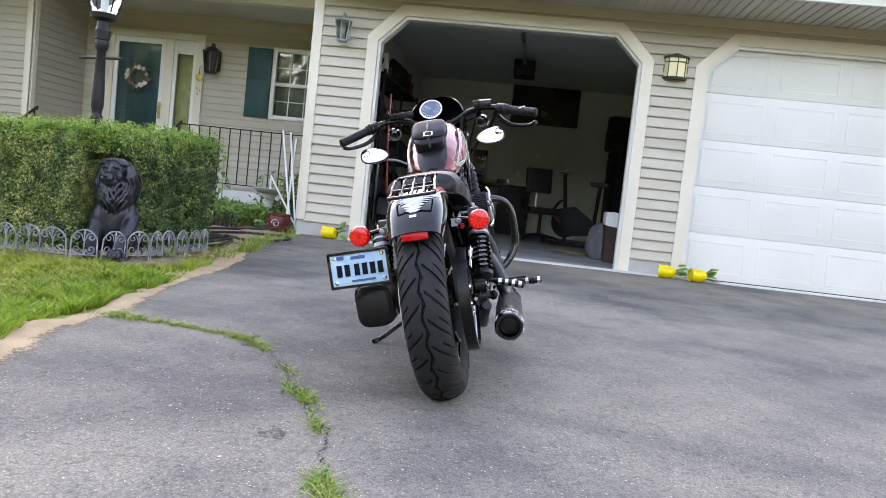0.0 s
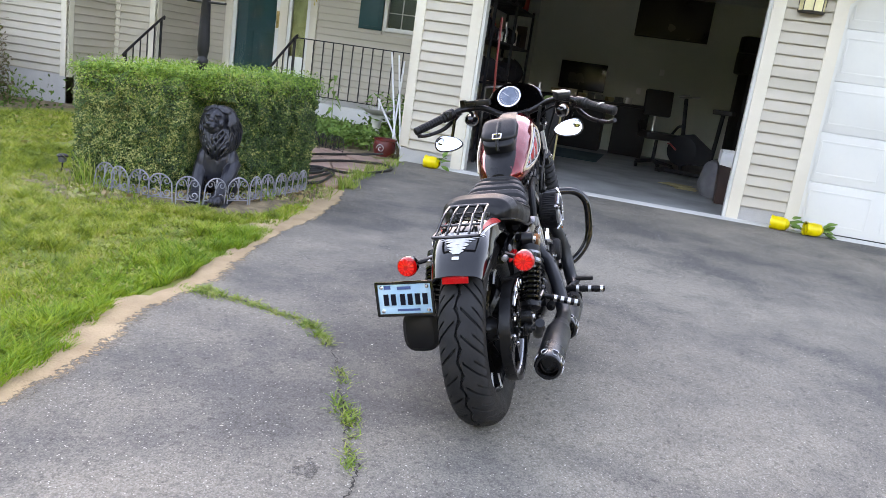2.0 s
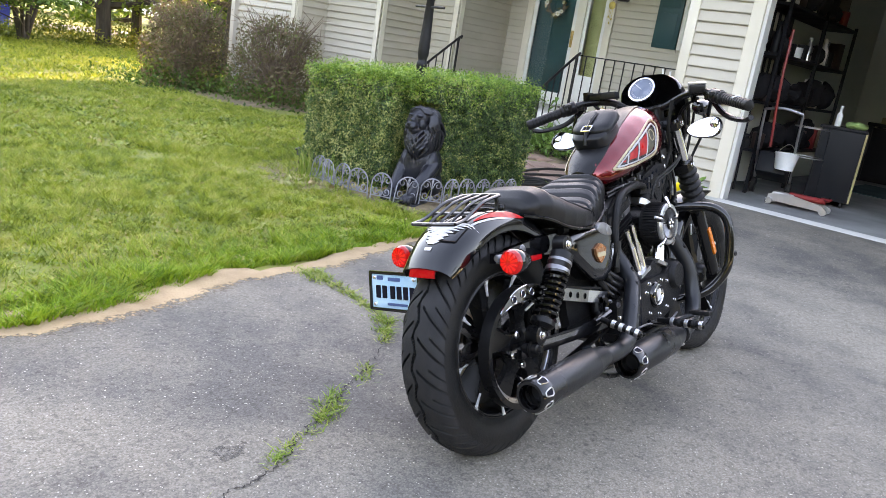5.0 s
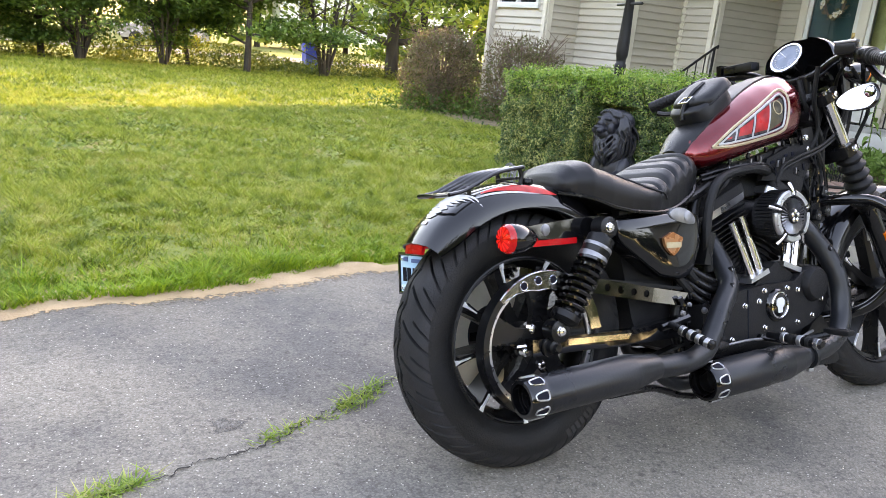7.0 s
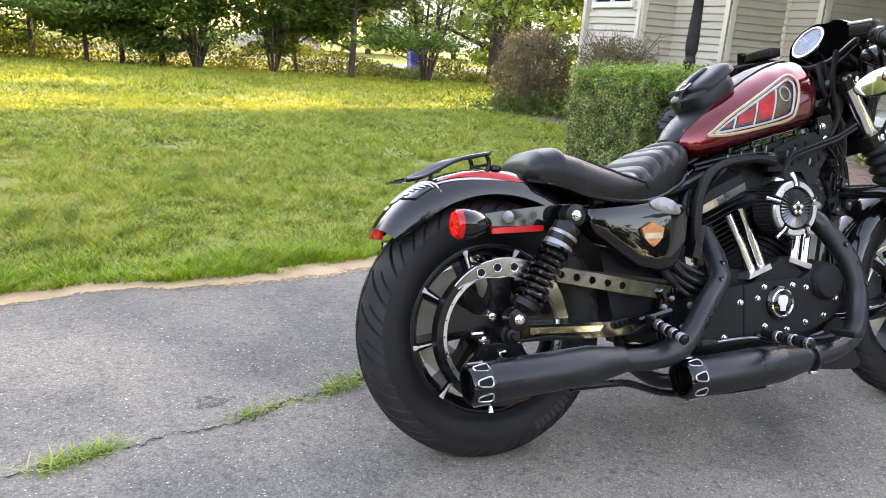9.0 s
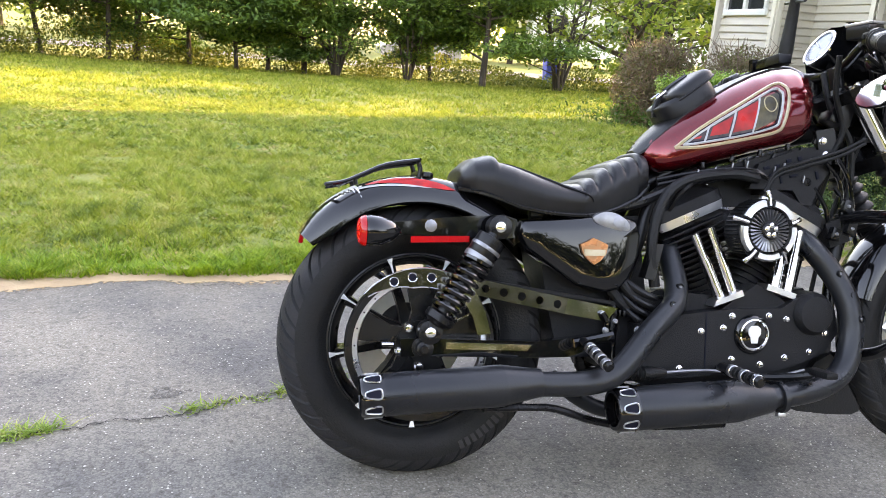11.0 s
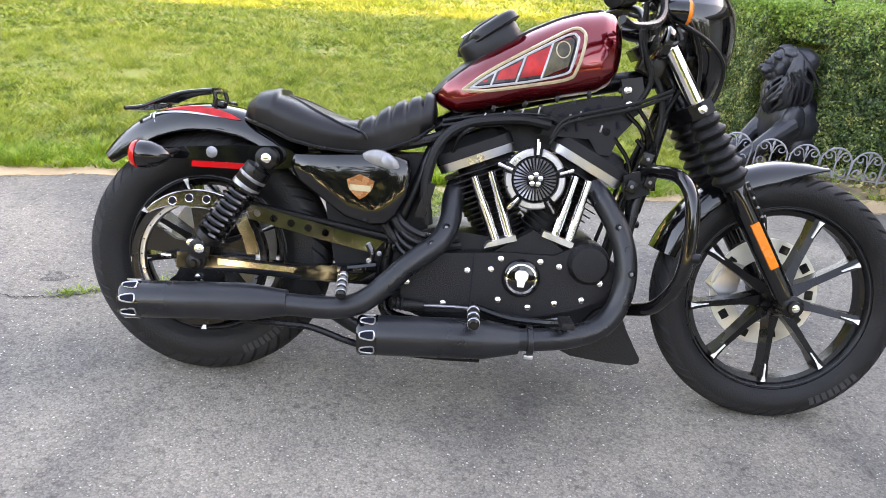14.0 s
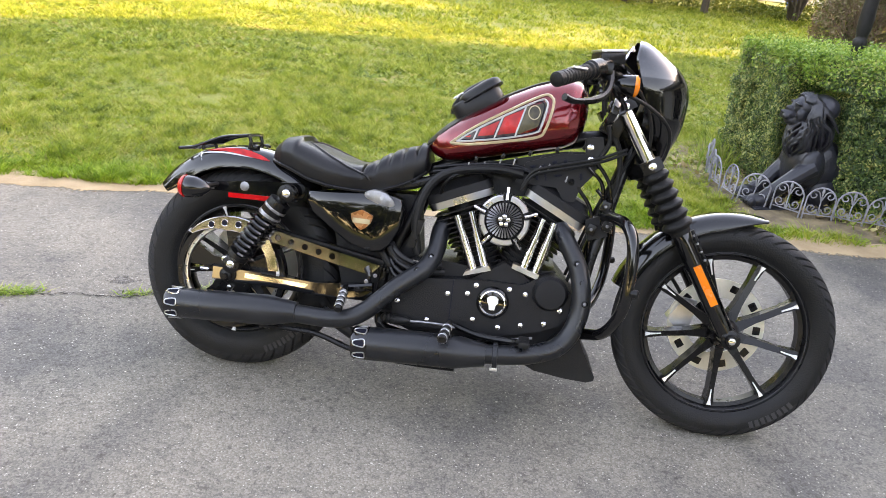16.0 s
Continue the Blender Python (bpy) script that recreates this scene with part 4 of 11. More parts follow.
# porch
bm = B()
box(bm, (8.42, 4.63, PF - 0.11), (1.5, 4.74, 0.22), bevel=0.01)
porch = tagged(part("floor_porch", bm, M_LIP), "pale concrete porch slab", "porch", kind="structure")
bm = B()
box(bm, (8.44, 4.63, 0.05), (1.44, 4.7, 0.34))
part("riser", bm, M_FOUND, porch, "grey concrete porch base")
bm = B()
for k in range(2):
    box(bm, (7.52 - 0.28 * k, 5.75, PF - 0.19 - 0.15 * k), (0.32, 2.0, 0.16), bevel=0.01)
    box(bm, (7.52 - 0.28 * k, 5.75, 0.0), (0.30, 1.96, 0.2))
part("step", bm, M_LIP, porch, "pale concrete steps")
bm = B()
box(bm, (8.45, 4.6, 3.02), (1.7, 5.0, 0.04))
tagged(part("ceiling_porch", bm, M_SOFFIT), "beige porch ceiling", "ceiling", kind="structure")
bm = B()
box(bm, (7.70, 4.6, 3.03), (0.16, 5.0, 0.26), bevel=0.006)
tagged(part("porch_beam", bm, M_TRIM), "cream beam along the porch eave", "beam", kind="structure")


def railing(name, y0, y1, x, label):
    t = thing(name, Matrix.Translation((x, y0, PF)), label, "railing")
    n = max(2, round(abs(y1 - y0) / 0.145))
    ln = y1 - y0
    bm = B()
    box(bm, (0, ln / 2, 0.83), (0.034, abs(ln) + 0.03, 0.014), bevel=0.003)
    part("top_rail", bm, M_IRON, t)
    bm = B()
    box(bm, (0, ln / 2, 0.08), (0.022, abs(ln), 0.012))
    part("bottom_rail", bm, M_IRON, t)
    for i in range(n + 1):
        w = 0.026 if i in (0, n) else 0.013
        bm = B()
        box(bm, (0, ln * i / n, 0.412 if w > 0.02 else 0.455), (w, w, 0.824 if w > 0.02 else 0.74))
        part("post" if w > 0.02 else "baluster", bm, M_IRON, t)
    return t


railing("porch_railing", 4.65, 2.32, 7.74, "black iron railing along the porch edge")


def stair_rail(y, x_low=6.95):
    t = thing("stair_railing", Matrix.Translation((x_low, y, 0.0)), "sloping black iron handrail beside the porch steps", "railing", "stair railings")
    top, low = Vector((0.80, 0, 1.225)), Vector((0.05, 0, 0.72))
    bm = B()
    tube(bm, [low + Vector((-0.03, 0, -0.06)), low, top, top + Vector((0.05, 0, 0.0))], 0.018, 8, 3)
    part("hand_rail", bm, M_IRON, t)
    bm = B()
    tube(bm, [Vector((0.05, 0, 0.20)), Vector((0.8, 0, 0.5))], 0.009, 6, 1)
    part("bottom_rail", bm, M_IRON, t)
    for i in range(6):
        f = i / 5
        a = low.lerp(top, f)
        bm = B()
        w = 0.026 if i in (0, 5) else 0.013
        zb = 0.0 if i == 0 else (PF if i == 5 else 0.2 + 0.3 * f)
        box(bm, (a.x, 0, (a.z + zb) / 2), (w, w, a.z - zb))
        part("post" if w > 0.02 else "baluster", bm, M_IRON, t)


stair_rail(4.66)
stair_rail(6.80)

# entry door with storm door, sidelight and wreath
ed = thing("door_1", Matrix.Translation((EW, 0, PF)), "dark teal front door behind a white glazed storm door", "door", kind="structure")
bm = B()
for (ya, yb, za, zb) in ((6.62, 6.50, 0.0, 2.188), (5.66, 5.52, 0.0, 2.188), (5.14, 5.02, 0.0, 2.188), (6.62, 5.02, 2.19, 2.29)):
    box(bm, (-0.03, (ya + yb) / 2, (za + zb) / 2), (0.05, ya - yb, zb - za), bevel=0.004)
part("door_frame", bm, M_TRIM, ed, "cream door frame")
bm = B()
box(bm, (0.06, 6.08, 1.10), (0.045, 0.86, 2.17))
for yy in (5.88, 6.28):
    for zz, hh in ((0.55, 0.6), (1.45, 0.8)):
        box(bm, (0.036, yy, zz), (0.012, 0.28, hh), bevel=0.004)
part("door_leaf", bm, M_TEAL, ed, "dark teal panelled door leaf")
bm = B()
for (ya, yb, za, zb) in ((6.498, 6.43, 0.02, 2.185), (5.73, 5.662, 0.02, 2.185), (6.429, 5.731, 2.10, 2.185), (6.429, 5.731, 0.02, 0.22)):
    box(bm, (-0.02, (ya + yb) / 2, (za + zb) / 2), (0.03, ya - yb, zb - za), bevel=0.003)
part("storm_door_frame", bm, M_WHITE, ed, "white aluminium storm door frame")
bm = B()
box(bm, (-0.02, 6.08, 1.16), (0.006, 0.70, 1.88))
gl = part("storm_glass", bm, M_GLASS, ed, "clear storm door glass")
gl.visible_shadow = False
bm = B()
cyl(bm, (-0.05, 5.695, 1.0), (-0.05, 5.695, 1.16), 0.012)
box(bm, (-0.038, 5.695, 1.08), (0.012, 0.05, 0.26), bevel=0.004)
part("door_handle", bm, surf("aged_brass", (0.45, 0.32, 0.13), (0.3, 0.2, 0.08), rough=0.35, metal=1.0), ed, "brass lever handle")
bm = B()
for (ya, yb, za, zb) in ((5.518, 5.46, 0.02, 2.185), (5.20, 5.142, 0.02, 2.185), (5.459, 5.201, 1.98, 2.185), (5.459, 5.201, 0.02, 0.55)):
    box(bm, (-0.02, (ya + yb) / 2, (za + zb) / 2), (0.03, ya - yb, zb - za), bevel=0.003)
part("sidelight_frame", bm, M_WHITE, ed, "white sidelight frame with a solid lower panel")
bm = B()
box(bm, (-0.012, 5.33, 1.26), (0.006, 0.28, 1.46))
gl = part("sidelight_glass", bm, M_GLASS, ed)
gl.visible_shadow = False
# backing sheet: yellow-green reflections of the glass are put into its colour
bm = B()
box(bm, (0.12, 5.33, 1.2), (0.02, 0.36, 2.1))
part("sidelight_curtain", bm, surf("olive_curtain", (0.52, 0.50, 0.24), (0.30, 0.31, 0.13), rough=0.9, scale=9, fine=30, contrast=0.8), ed, "olive sheet behind the sidelight, coloured like reflections in its glass")

rng = np.random.default_rng(3)


def leaf_quads(centres, size, rng, normals=None, squash=0.5):
    """Small pointed leaves as two-triangle kites with random turns."""
    n = len(centres)
    a = rng.normal(0, 1, (n, 3))
    if normals is not None:
        a = a * 0.55 + normals * 1.0
    a /= np.linalg.norm(a, axis=1)[:, None] + 1e-9
    b = rng.normal(0, 1, (n, 3))
    u = np.cross(a, b)
    u /= np.linalg.norm(u, axis=1)[:, None] + 1e-9
    v = np.cross(a, u)
    s = (size * (0.6 + 0.8 * rng.random(n)))[:, None]
    c = np.asarray(centres)
    V = np.stack([c - u * s, c + v * s * squash, c + u * s, c - v * s * squash], 1).reshape(-1, 3)
    F = np.arange(4 * n).reshape(n, 4)
    return V, F


wreath = thing("door_wreath", Matrix.Translation((EW - 0.06, 6.06, PF + 1.56)), "loose wreath of white and gold dried flowers on the front door", "wreath")
bm = B()
for k in range(3):
    ring = [(-0.012 * k, (0.145 + 0.018 * math.sin(3 * a + 2 * k)) * math.cos(a), (0.145 + 0.018 * math.cos(4 * a + k)) * math.sin(a)) for a in [i * math.pi / 9 for i in range(18)]]
    tube(bm, ring, 0.007, 5, 2, closed=True)
part("twig_ring", bm, M_TWIG, wreath)
M_WHITEPETAL = leafy("white_petals", [(0.80, 0.77, 0.68), (0.70, 0.66, 0.55)], trans=0.2)
for a, r_, q in ((2.95, 0.155, 0.075), (2.6, 0.17, 0.055), (3.3, 0.17, 0.05), (5.3, 0.15, 0.085), (5.75, 0.17, 0.06), (4.8, 0.155, 0.05), (1.35, 0.15, 0.07), (0.9, 0.165, 0.055), (1.8, 0.15, 0.05), (0.3, 0.16, 0.045)):
    o = Vector((-0.05, -r_ * math.cos(a), r_ * math.sin(a)))
    pv, pf = [], []
    for i in range(13):
        b = 2 * math.pi * i / 13 + rng.random() * 0.3
        d = Vector((-0.25 - 0.3 * rng.random(), math.cos(b), math.sin(b))).normalized()
        n_ = Vector((0, -math.sin(b), math.cos(b)))
        L = q * (0.55 + 0.3 * rng.random())
        m = len(pv)
        pv += [tuple(o), tuple(o + d * L * 0.55 + n_ * L * 0.16), tuple(o + d * L), tuple(o + d * L * 0.55 - n_ * L * 0.16)]
        pf.append((m, m + 1, m + 2, m + 3))
    soup("blossom", pv, pf, M_WHITEPETAL if q > 0.052 else M_PETAL, wreath)
    bm = B()
    lathe(bm, o + Vector((-0.014, 0, 0)), (-1, 0, 0), [(-0.012, q * 0.14), (0.0, q * 0.16), (0.006, q * 0.08)], 8)
    part("flower_eye", bm, M_PETAL, wreath, "golden eye of a flower")
n_ = 110
th = rng.random(n_) * 2 * np.pi
rr = 0.155 + rng.normal(0, 0.03, n_)
c = np.stack([-0.01 - 0.03 * rng.random(n_), rr * np.cos(th), rr * np.sin(th)], -1)
V, F = leaf_quads(c, 0.030, rng)
soup("wreath_leaf", V, F, M_BUSH, wreath)["kind"] = "stuff"

chime = thing("wind_chime", Matrix.Translation((EW - 0.09, 5.06, PF + 1.64)), "gilt sun-faced chime hanging beside the sidelight", "wind chime")
M_GILT = surf("gilt_metal", (0.62, 0.48, 0.14), (0.45, 0.34, 0.10), rough=0.4, metal=0.6, scale=20)
bm = B()
lathe(bm, (0.006, 0, 0), (-1, 0, 0), [(0.0, 0.052), (0.006, 0.058), (0.012, 0.052), (0.018, 0.025), (0.019, 0.003)], 20)
part("sun_disc", bm, M_GILT, chime)
for k, (y, L) in enumerate(((-0.022, 0.13), (0.004, 0.19), (0.026, 0.10))):
    bm = B()
    tube(bm, [(0, y, -0.045), (0, y * 1.1, -0.05 - L)], 0.0025, 5, 1)
    lathe(bm, (0, y * 1.1, -0.05 - L), (0, 0, -1), [(0.0, 0.004), (0.012, 0.012), (0.03, 0.009), (0.04, 0.002)], 8)
    part("drop", bm, M_GILT, chime)
bm = B()
tube(bm, [(0, 0, 0.05), (0.01, 0, 0.16), (0.06, 0, 0.17)], 0.004, 6, 2)
part("hook", bm, M_IRON, chime)

# window with shutter
wnd = thing("window_1", Matrix.Translation((EW, 0, 0)), "white double-hung window with a grid, beside a dark teal shutter", "window", kind="structure")
bm = B()
for (ya, yb, za, zb) in ((3.92, 3.86, 1.52, 2.60), (2.92, 2.86, 1.52, 2.60), (3.859, 2.921, 2.54, 2.60), (3.859, 2.921, 1.52, 1.58), (3.859, 2.921, 2.03, 2.08)):
    box(bm, (-0.02, (ya + yb) / 2, (za + zb) / 2), (0.06, ya - yb, zb - za), bevel=0.003)
part("window_frame", bm, M_WHITE, wnd)
bm = B()
for k in range(1, 4):
    box(bm, (0.0, 3.89 - 0.25 * k, 2.06), (0.012, 0.014, 0.98))
for zz in (1.80, 2.31):
    box(bm, (0.0, 3.39, zz), (0.012, 1.0, 0.014))
part("window_grid", bm, M_WHITE, wnd)
bm = B()
box(bm, (0.012, 3.39, 2.06), (0.006, 1.0, 1.0))
gl = part("pane", bm, M_GLASS, wnd)
gl.visible_shadow = False
bm = B()
box(bm, (0.10, 3.39, 2.06), (0.02, 1.04, 1.06))
part("window_curtain", bm, surf("dim_curtain", (0.16, 0.18, 0.15), (0.10, 0.115, 0.10), rough=0.9, scale=2), wnd, "dim curtain behind the glass")
w2 = thing("window_2", Matrix.Translation((6.27, 9.75, 2.22)), "white double window in the clapboard wall", "window", kind="structure")
bm = B()
for (y, z, sy, sz) in ((0, 0.60, 1.22, 0.07), (0, -0.59, 1.22, 0.09), (0.575, 0.01, 0.07, 1.106), (-0.575, 0.01, 0.07, 1.106), (0, 0.01, 0.08, 1.106)):
    box(bm, (0, y, z), (0.06, sy, sz), bevel=0.004)
part("window_frame", bm, M_WHITE, w2)
for y in (-0.29, 0.29):
    bm = B()
    box(bm, (0.018, y, 0), (0.008, 0.5, 1.1))
    part("pane", bm, M_SCREEN, w2, "dark reflecting pane")
sh = thing("shutter", Matrix.Translation((EW - 0.03, 4.13, 2.05)), "dark teal panelled window shutter", "shutter")
bm = B()
box(bm, (0, 0, 0), (0.03, 0.38, 1.06), bevel=0.004)
part("shutter_frame", bm, M_TEAL, sh)
for zz in (-0.26, 0.26):
    bm = B()
    box(bm, (-0.017, 0, zz), (0.012, 0.27, 0.44), bevel=0.005)
    part("shutter_panel", bm, M_TEAL, sh)


# lanterns
def lantern(name, loc, mat, label, clear, big=1.0):
    t = thing(name, Matrix.Translation(loc) @ Matrix.Scale(big, 4), label, "wall lamp")
    bm = B()
    box(bm, (-0.012, 0, 0.0), (0.024, 0.11, 0.20), bevel=0.006)
    part("back_plate", bm, mat, t)
    bm = B()
    lathe(bm, (-0.11, 0, 0.0), (0, 0, 1), [(0.075, 0.095), (0.085, 0.098), (0.10, 0.07), (0.125, 0.045), (0.135, 0.012), (0.17, 0.006)], 6)
    part("cap", bm, mat, t)
    bm = B()
    lathe(bm, (-0.11, 0, 0.0), (0, 0, 1), [(-0.14, 0.05), (-0.125, 0.062), (-0.118, 0.06)], 6)
    for p, q in zip(ring_pts((-0.11, 0, -0.12), (0, 0, 1), 0.058, 6), ring_pts((-0.11, 0, 0.08), (0, 0, 1), 0.088, 6)):
        tube(bm, [p, q], 0.006, 5, 1)
    tube(bm, [(-0.02, 0, 0.05), (-0.06, 0, 0.16), (-0.11, 0, 0.14)], 0.008, 6, 4)
    part("cage", bm, mat, t)
    bm = B()
    loft(bm, [ring_pts((-0.11, 0, -0.118), (0, 0, 1), 0.054, 6), ring_pts((-0.11, 0, 0.078), (0, 0, 1), 0.084, 6)])
    g = part("lamp_glass", bm, clear, t)
    g.visible_shadow = False
    return t


M_VERD = surf("weathered_verdigris", (0.28, 0.33, 0.31), (0.18, 0.22, 0.21), rough=0.6, scale=14)
M_PATINA = surf("dark_brown_metal", (0.05, 0.042, 0.035), (0.03, 0.026, 0.022), rough=0.5)
M_AMBER = surf("cream_lamp_glass", (0.75, 0.68, 0.40), (0.68, 0.60, 0.34), rough=0.25, scale=9)
lantern("coach_lamp", (FX - 0.02, 1.94, 2.28), M_VERD, "weathered grey-green coach lamp with clear glass on the siding", M_GLASS)
lantern("porch_lamp", (EW - 0.02, 4.84, 2.31), M_IRON, "black coach lamp beside the front door", M_GLASS, 1.5)
t = thing("sconce", Matrix.Translation((FX - 0.02, -1.545, 2.20)), "bronze half-round wall sconce with cream glass between the garage doors", "wall lamp")
for i in range(4):
    bm = B()
    a0, a1 = math.pi * i / 4, math.pi * (i + 1) / 4
    f = lambda a, z: Vector((-0.10 * math.sin(a), 0.115 * math.cos(a), z))
    loft(bm, [[f(a0, -0.105), f(a1, -0.105), f(a1, 0.085), f(a0, 0.085)], [0.9 * f(a0, -0.105), 0.9 * f(a1, -0.105), 0.9 * f(a1, 0.085), 0.9 * f(a0, 0.085)]])
    part("glass_panel", bm, M_AMBER, t)
bm = B()
half = lambda z, k: [Vector((-0.10 * k * math.sin(a), 0.115 * k * math.cos(a), z)) for a in [math.pi * i / 8 for i in range(9)]]
loft(bm, [half(0.085, 1.12), half(0.10, 1.15), half(0.13, 0.45), half(0.145, 0.1)])
loft(bm, [half(-0.125, 1.0), half(-0.105, 1.06)])
loft(bm, [half(0.04, 1.03), half(0.048, 1.03)])
for i in range(5):
    a = math.pi * i / 4
    tube(bm, [(-0.103 * math.sin(a), 0.118 * math.cos(a), -0.11), (-0.103 * math.sin(a), 0.118 * math.cos(a), 0.09)], 0.005, 5, 1)
part("sconce_frame", bm, M_PATINA, t, "dark bronze frame with cap")

# lamp post
LPX, LPY = 2.62, 2.79
lp = thing("lamp_post", Matrix.Translation((LPX, LPY, float(gz(LPX, LPY)))), "black cast lamp post with a glass globe in the hedge", "lamp post")
bm = B()
lathe(bm, (0, 0, 0), (0, 0, 1), [(0, 0.07), (0.12, 0.07), (0.16, 0.034), (0.90, 0.034), (0.91, 0.040), (0.94, 0.040), (0.95, 0.033), (0.97, 0.033), (1.00, 0.041), (1.06, 0.042), (1.20, 0.036), (1.38, 0.029), (1.40, 0.040), (1.43, 0.044), (1.46, 0.040), (1.47, 0.032)], 12)
part("pole", bm, M_IRON, lp)
bm = B()
lathe(bm, (0, 0, 0), (0, 0, 1), [(1.46, 0.048), (1.52, 0.052), (1.53, 0.045), (1.58, 0.04), (1.60, 0.085), (1.63, 0.09), (1.64, 0.06)], 16)
part("collar", bm, M_IRON, lp)
bm = B()
tube(bm, [(-0.06, -0.19, 1.335), (0.06, 0.19, 1.335)], 0.009, 8, 1)
part("ladder_rest", bm, M_IRON, lp)
bm = B()
lathe(bm, (0, 0, 1.64), (0, 0, 1), [(0, 0.075), (0.06, 0.10), (0.14, 0.105), (0.22, 0.085), (0.27, 0.05)], 16)
g = part("globe", bm, M_GLASS, lp, "clear glass lantern")
g.visible_shadow = False
bm = B()
for p in ring_pts((0, 0, 0), (0, 0, 1), 0.1, 6):
    tube(bm, [(p.x * 0.8, p.y * 0.8, 1.64), (p.x * 1.06, p.y * 1.06, 1.72), (p.x * 1.06, p.y * 1.06, 1.80), (p.x * 0.5, p.y * 0.5, 1.92)], 0.006, 5, 3)
lathe(bm, (0, 0, 1.91), (0, 0, 1), [(0, 0.07), (0.03, 0.06), (0.06, 0.02), (0.10, 0.012)], 12)
part("cage", bm, M_IRON, lp)
bm = B()
cyl(bm, (0, 0, 1.64), (0, 0, 1.74), 0.018)
part("lamp_holder", bm, M_PVC, lp)

# hedge: its corner by the statue is hollowed
HA, HC, HD, HE = Vector((2.12, 3.52, 0)), Vector((2.30, 2.56, 0)), Vector((3.34, 2.12, 0)), Vector((3.36, 3.44, 0))
HFL, HFR = HA, HD
hn = Vector((0.673, 0.739, 0))
hedge = thing("box_hedge", Matrix.Translation((HA.x, HA.y, 0)), "clipped boxwood hedge, yellowing in patches, with paler new growth on top", "hedge")
hedge_inv = np.array((HA.x, HA.y, 0))


def hedge_top(x, y):
    return 0.80 + 0.08 * np.clip((3.5 - y) / 1.1, 0, 1) + 0.012 * np.sin(4 * x + 3 * y)


# solid block behind the leaves, coloured as the hedge's inner shade
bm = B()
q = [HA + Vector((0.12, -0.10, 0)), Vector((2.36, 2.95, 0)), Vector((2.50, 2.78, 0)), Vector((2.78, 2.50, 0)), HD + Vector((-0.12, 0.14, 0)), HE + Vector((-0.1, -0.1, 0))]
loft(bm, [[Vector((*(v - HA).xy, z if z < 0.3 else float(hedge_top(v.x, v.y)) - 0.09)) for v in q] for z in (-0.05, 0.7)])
part("hedge_core", bm, M_HEDGESHADE, hedge, "plain near-black block standing for the shaded inside")
rng = np.random.default_rng(21)
NOOK = np.array((2.36, 2.47))


def hedge_side(n, p, q, deep):
    d = (q - p)
    ln = d.length
    d = np.array((d.x, d.y)) / ln
    out = np.array((d[1], -d[0]))
    if out @ np.array((p.x + q.x - 5.6, p.y + q.y - 5.9)) < 0:
        out = -out
    u, b = rng.random(n) * ln, rng.random(n)
    xy = np.array((p.x, p.y)) + u[:, None] * d
    top = hedge_top(xy[:, 0], xy[:, 1])
    z = b * top
    lump = 0.060 * (vnoise(u, z, 7.0, 21) - 0.5) + 0.050 * (vnoise(u, z, 17.0, 22) - 0.5) + 0.03 * (vnoise(u, z, 40.0, 23) - 0.5)
    depth = np.abs(rng.normal(0, deep, n)) + lump + np.clip(z - top + 0.07, 0, 1) * 0.7 - 0.03 * np.sin(np.pi * b)
    xy = xy - out * depth[:, None]
    # soften the corner and hollow it round the statue
    for cx, r in ((HC, 0.16), (HD, 0.12), (HA, 0.10)):
        c2 = np.array((cx.x, cx.y))
        k = np.clip(1 - np.linalg.norm(xy - c2, axis=1) / r, 0, 1)
        xy = xy + (np.array((2.8, 2.95)) - c2) / 0.7 * (k * 0.10)[:, None]
    v = xy - NOOK
    dist = np.linalg.norm(v, axis=1) + 1e-6
    back = np.array((0.73, 0.68))
    inside = (dist < 0.205) & (z < 0.68)
    along = v @ back
    side = v @ np.array((-0.68, 0.73))
    push = np.sqrt(np.clip(0.205 ** 2 - side ** 2, 0, None)) - along
    xy = xy + np.where(inside, push, 0)[:, None] * back
    return np.column_stack([xy, z]), np.broadcast_to(np.array((*out, 0.25)), (n, 3))


def hedge_foliage(c, nr, size, mat):
    V, F = leaf_quads(c - hedge_inv, size, rng, nr, 0.55)
    soup("foliage", V, F, mat, hedge)["kind"] = "stuff"


for p_, q_, n in ((HA, HC, 58000), (HC, HD, 64000), (HD, HE, 16000), (HE, HA, 7000)):
    c, nr = hedge_side(n, p_, q_, 0.055)
    hedge_foliage(c, nr, 0.0076, M_BOX)
    # new shoots near the top
    c, nr = hedge_side(n // 3, p_, q_, 0.02)
    k = c[:, 2] > hedge_top(c[:, 0], c[:, 1]) - 0.025 - 0.22 * rng.random(len(c)) ** 3
    hedge_foliage(c[k] + nr[k] * 0.012, nr[k], 0.0085, M_BOXTOP)
n = 42000
a, b = rng.random(n), rng.random(n)
pa = np.array((HA.x, HA.y)) + a[:, None] * np.array((HE.x - HA.x, HE.y - HA.y))
pb_ = np.where((a < 0.35)[:, None], np.array((HC.x, HC.y)) + (a / 0.35)[:, None] * np.array((0.36, -0.15)), np.array((HC.x + 0.36, HC.y - 0.15)) + ((a - 0.35) / 0.65)[:, None] * np.array((HD.x - HC.x - 0.36, HD.y - HC.y + 0.15)))
xy = pa + b[:, None] * (pb_ - pa)
z = hedge_top(xy[:, 0], xy[:, 1]) - 0.05 * np.abs(rng.normal(0, 1, n)) + 0.015 * np.sin(xy[:, 0] * 19) * np.sin(xy[:, 1] * 17) + 0.075 * rng.random(n) ** 7
z = z - 0.05 * np.clip((b - 0.93) / 0.07, 0, 1)
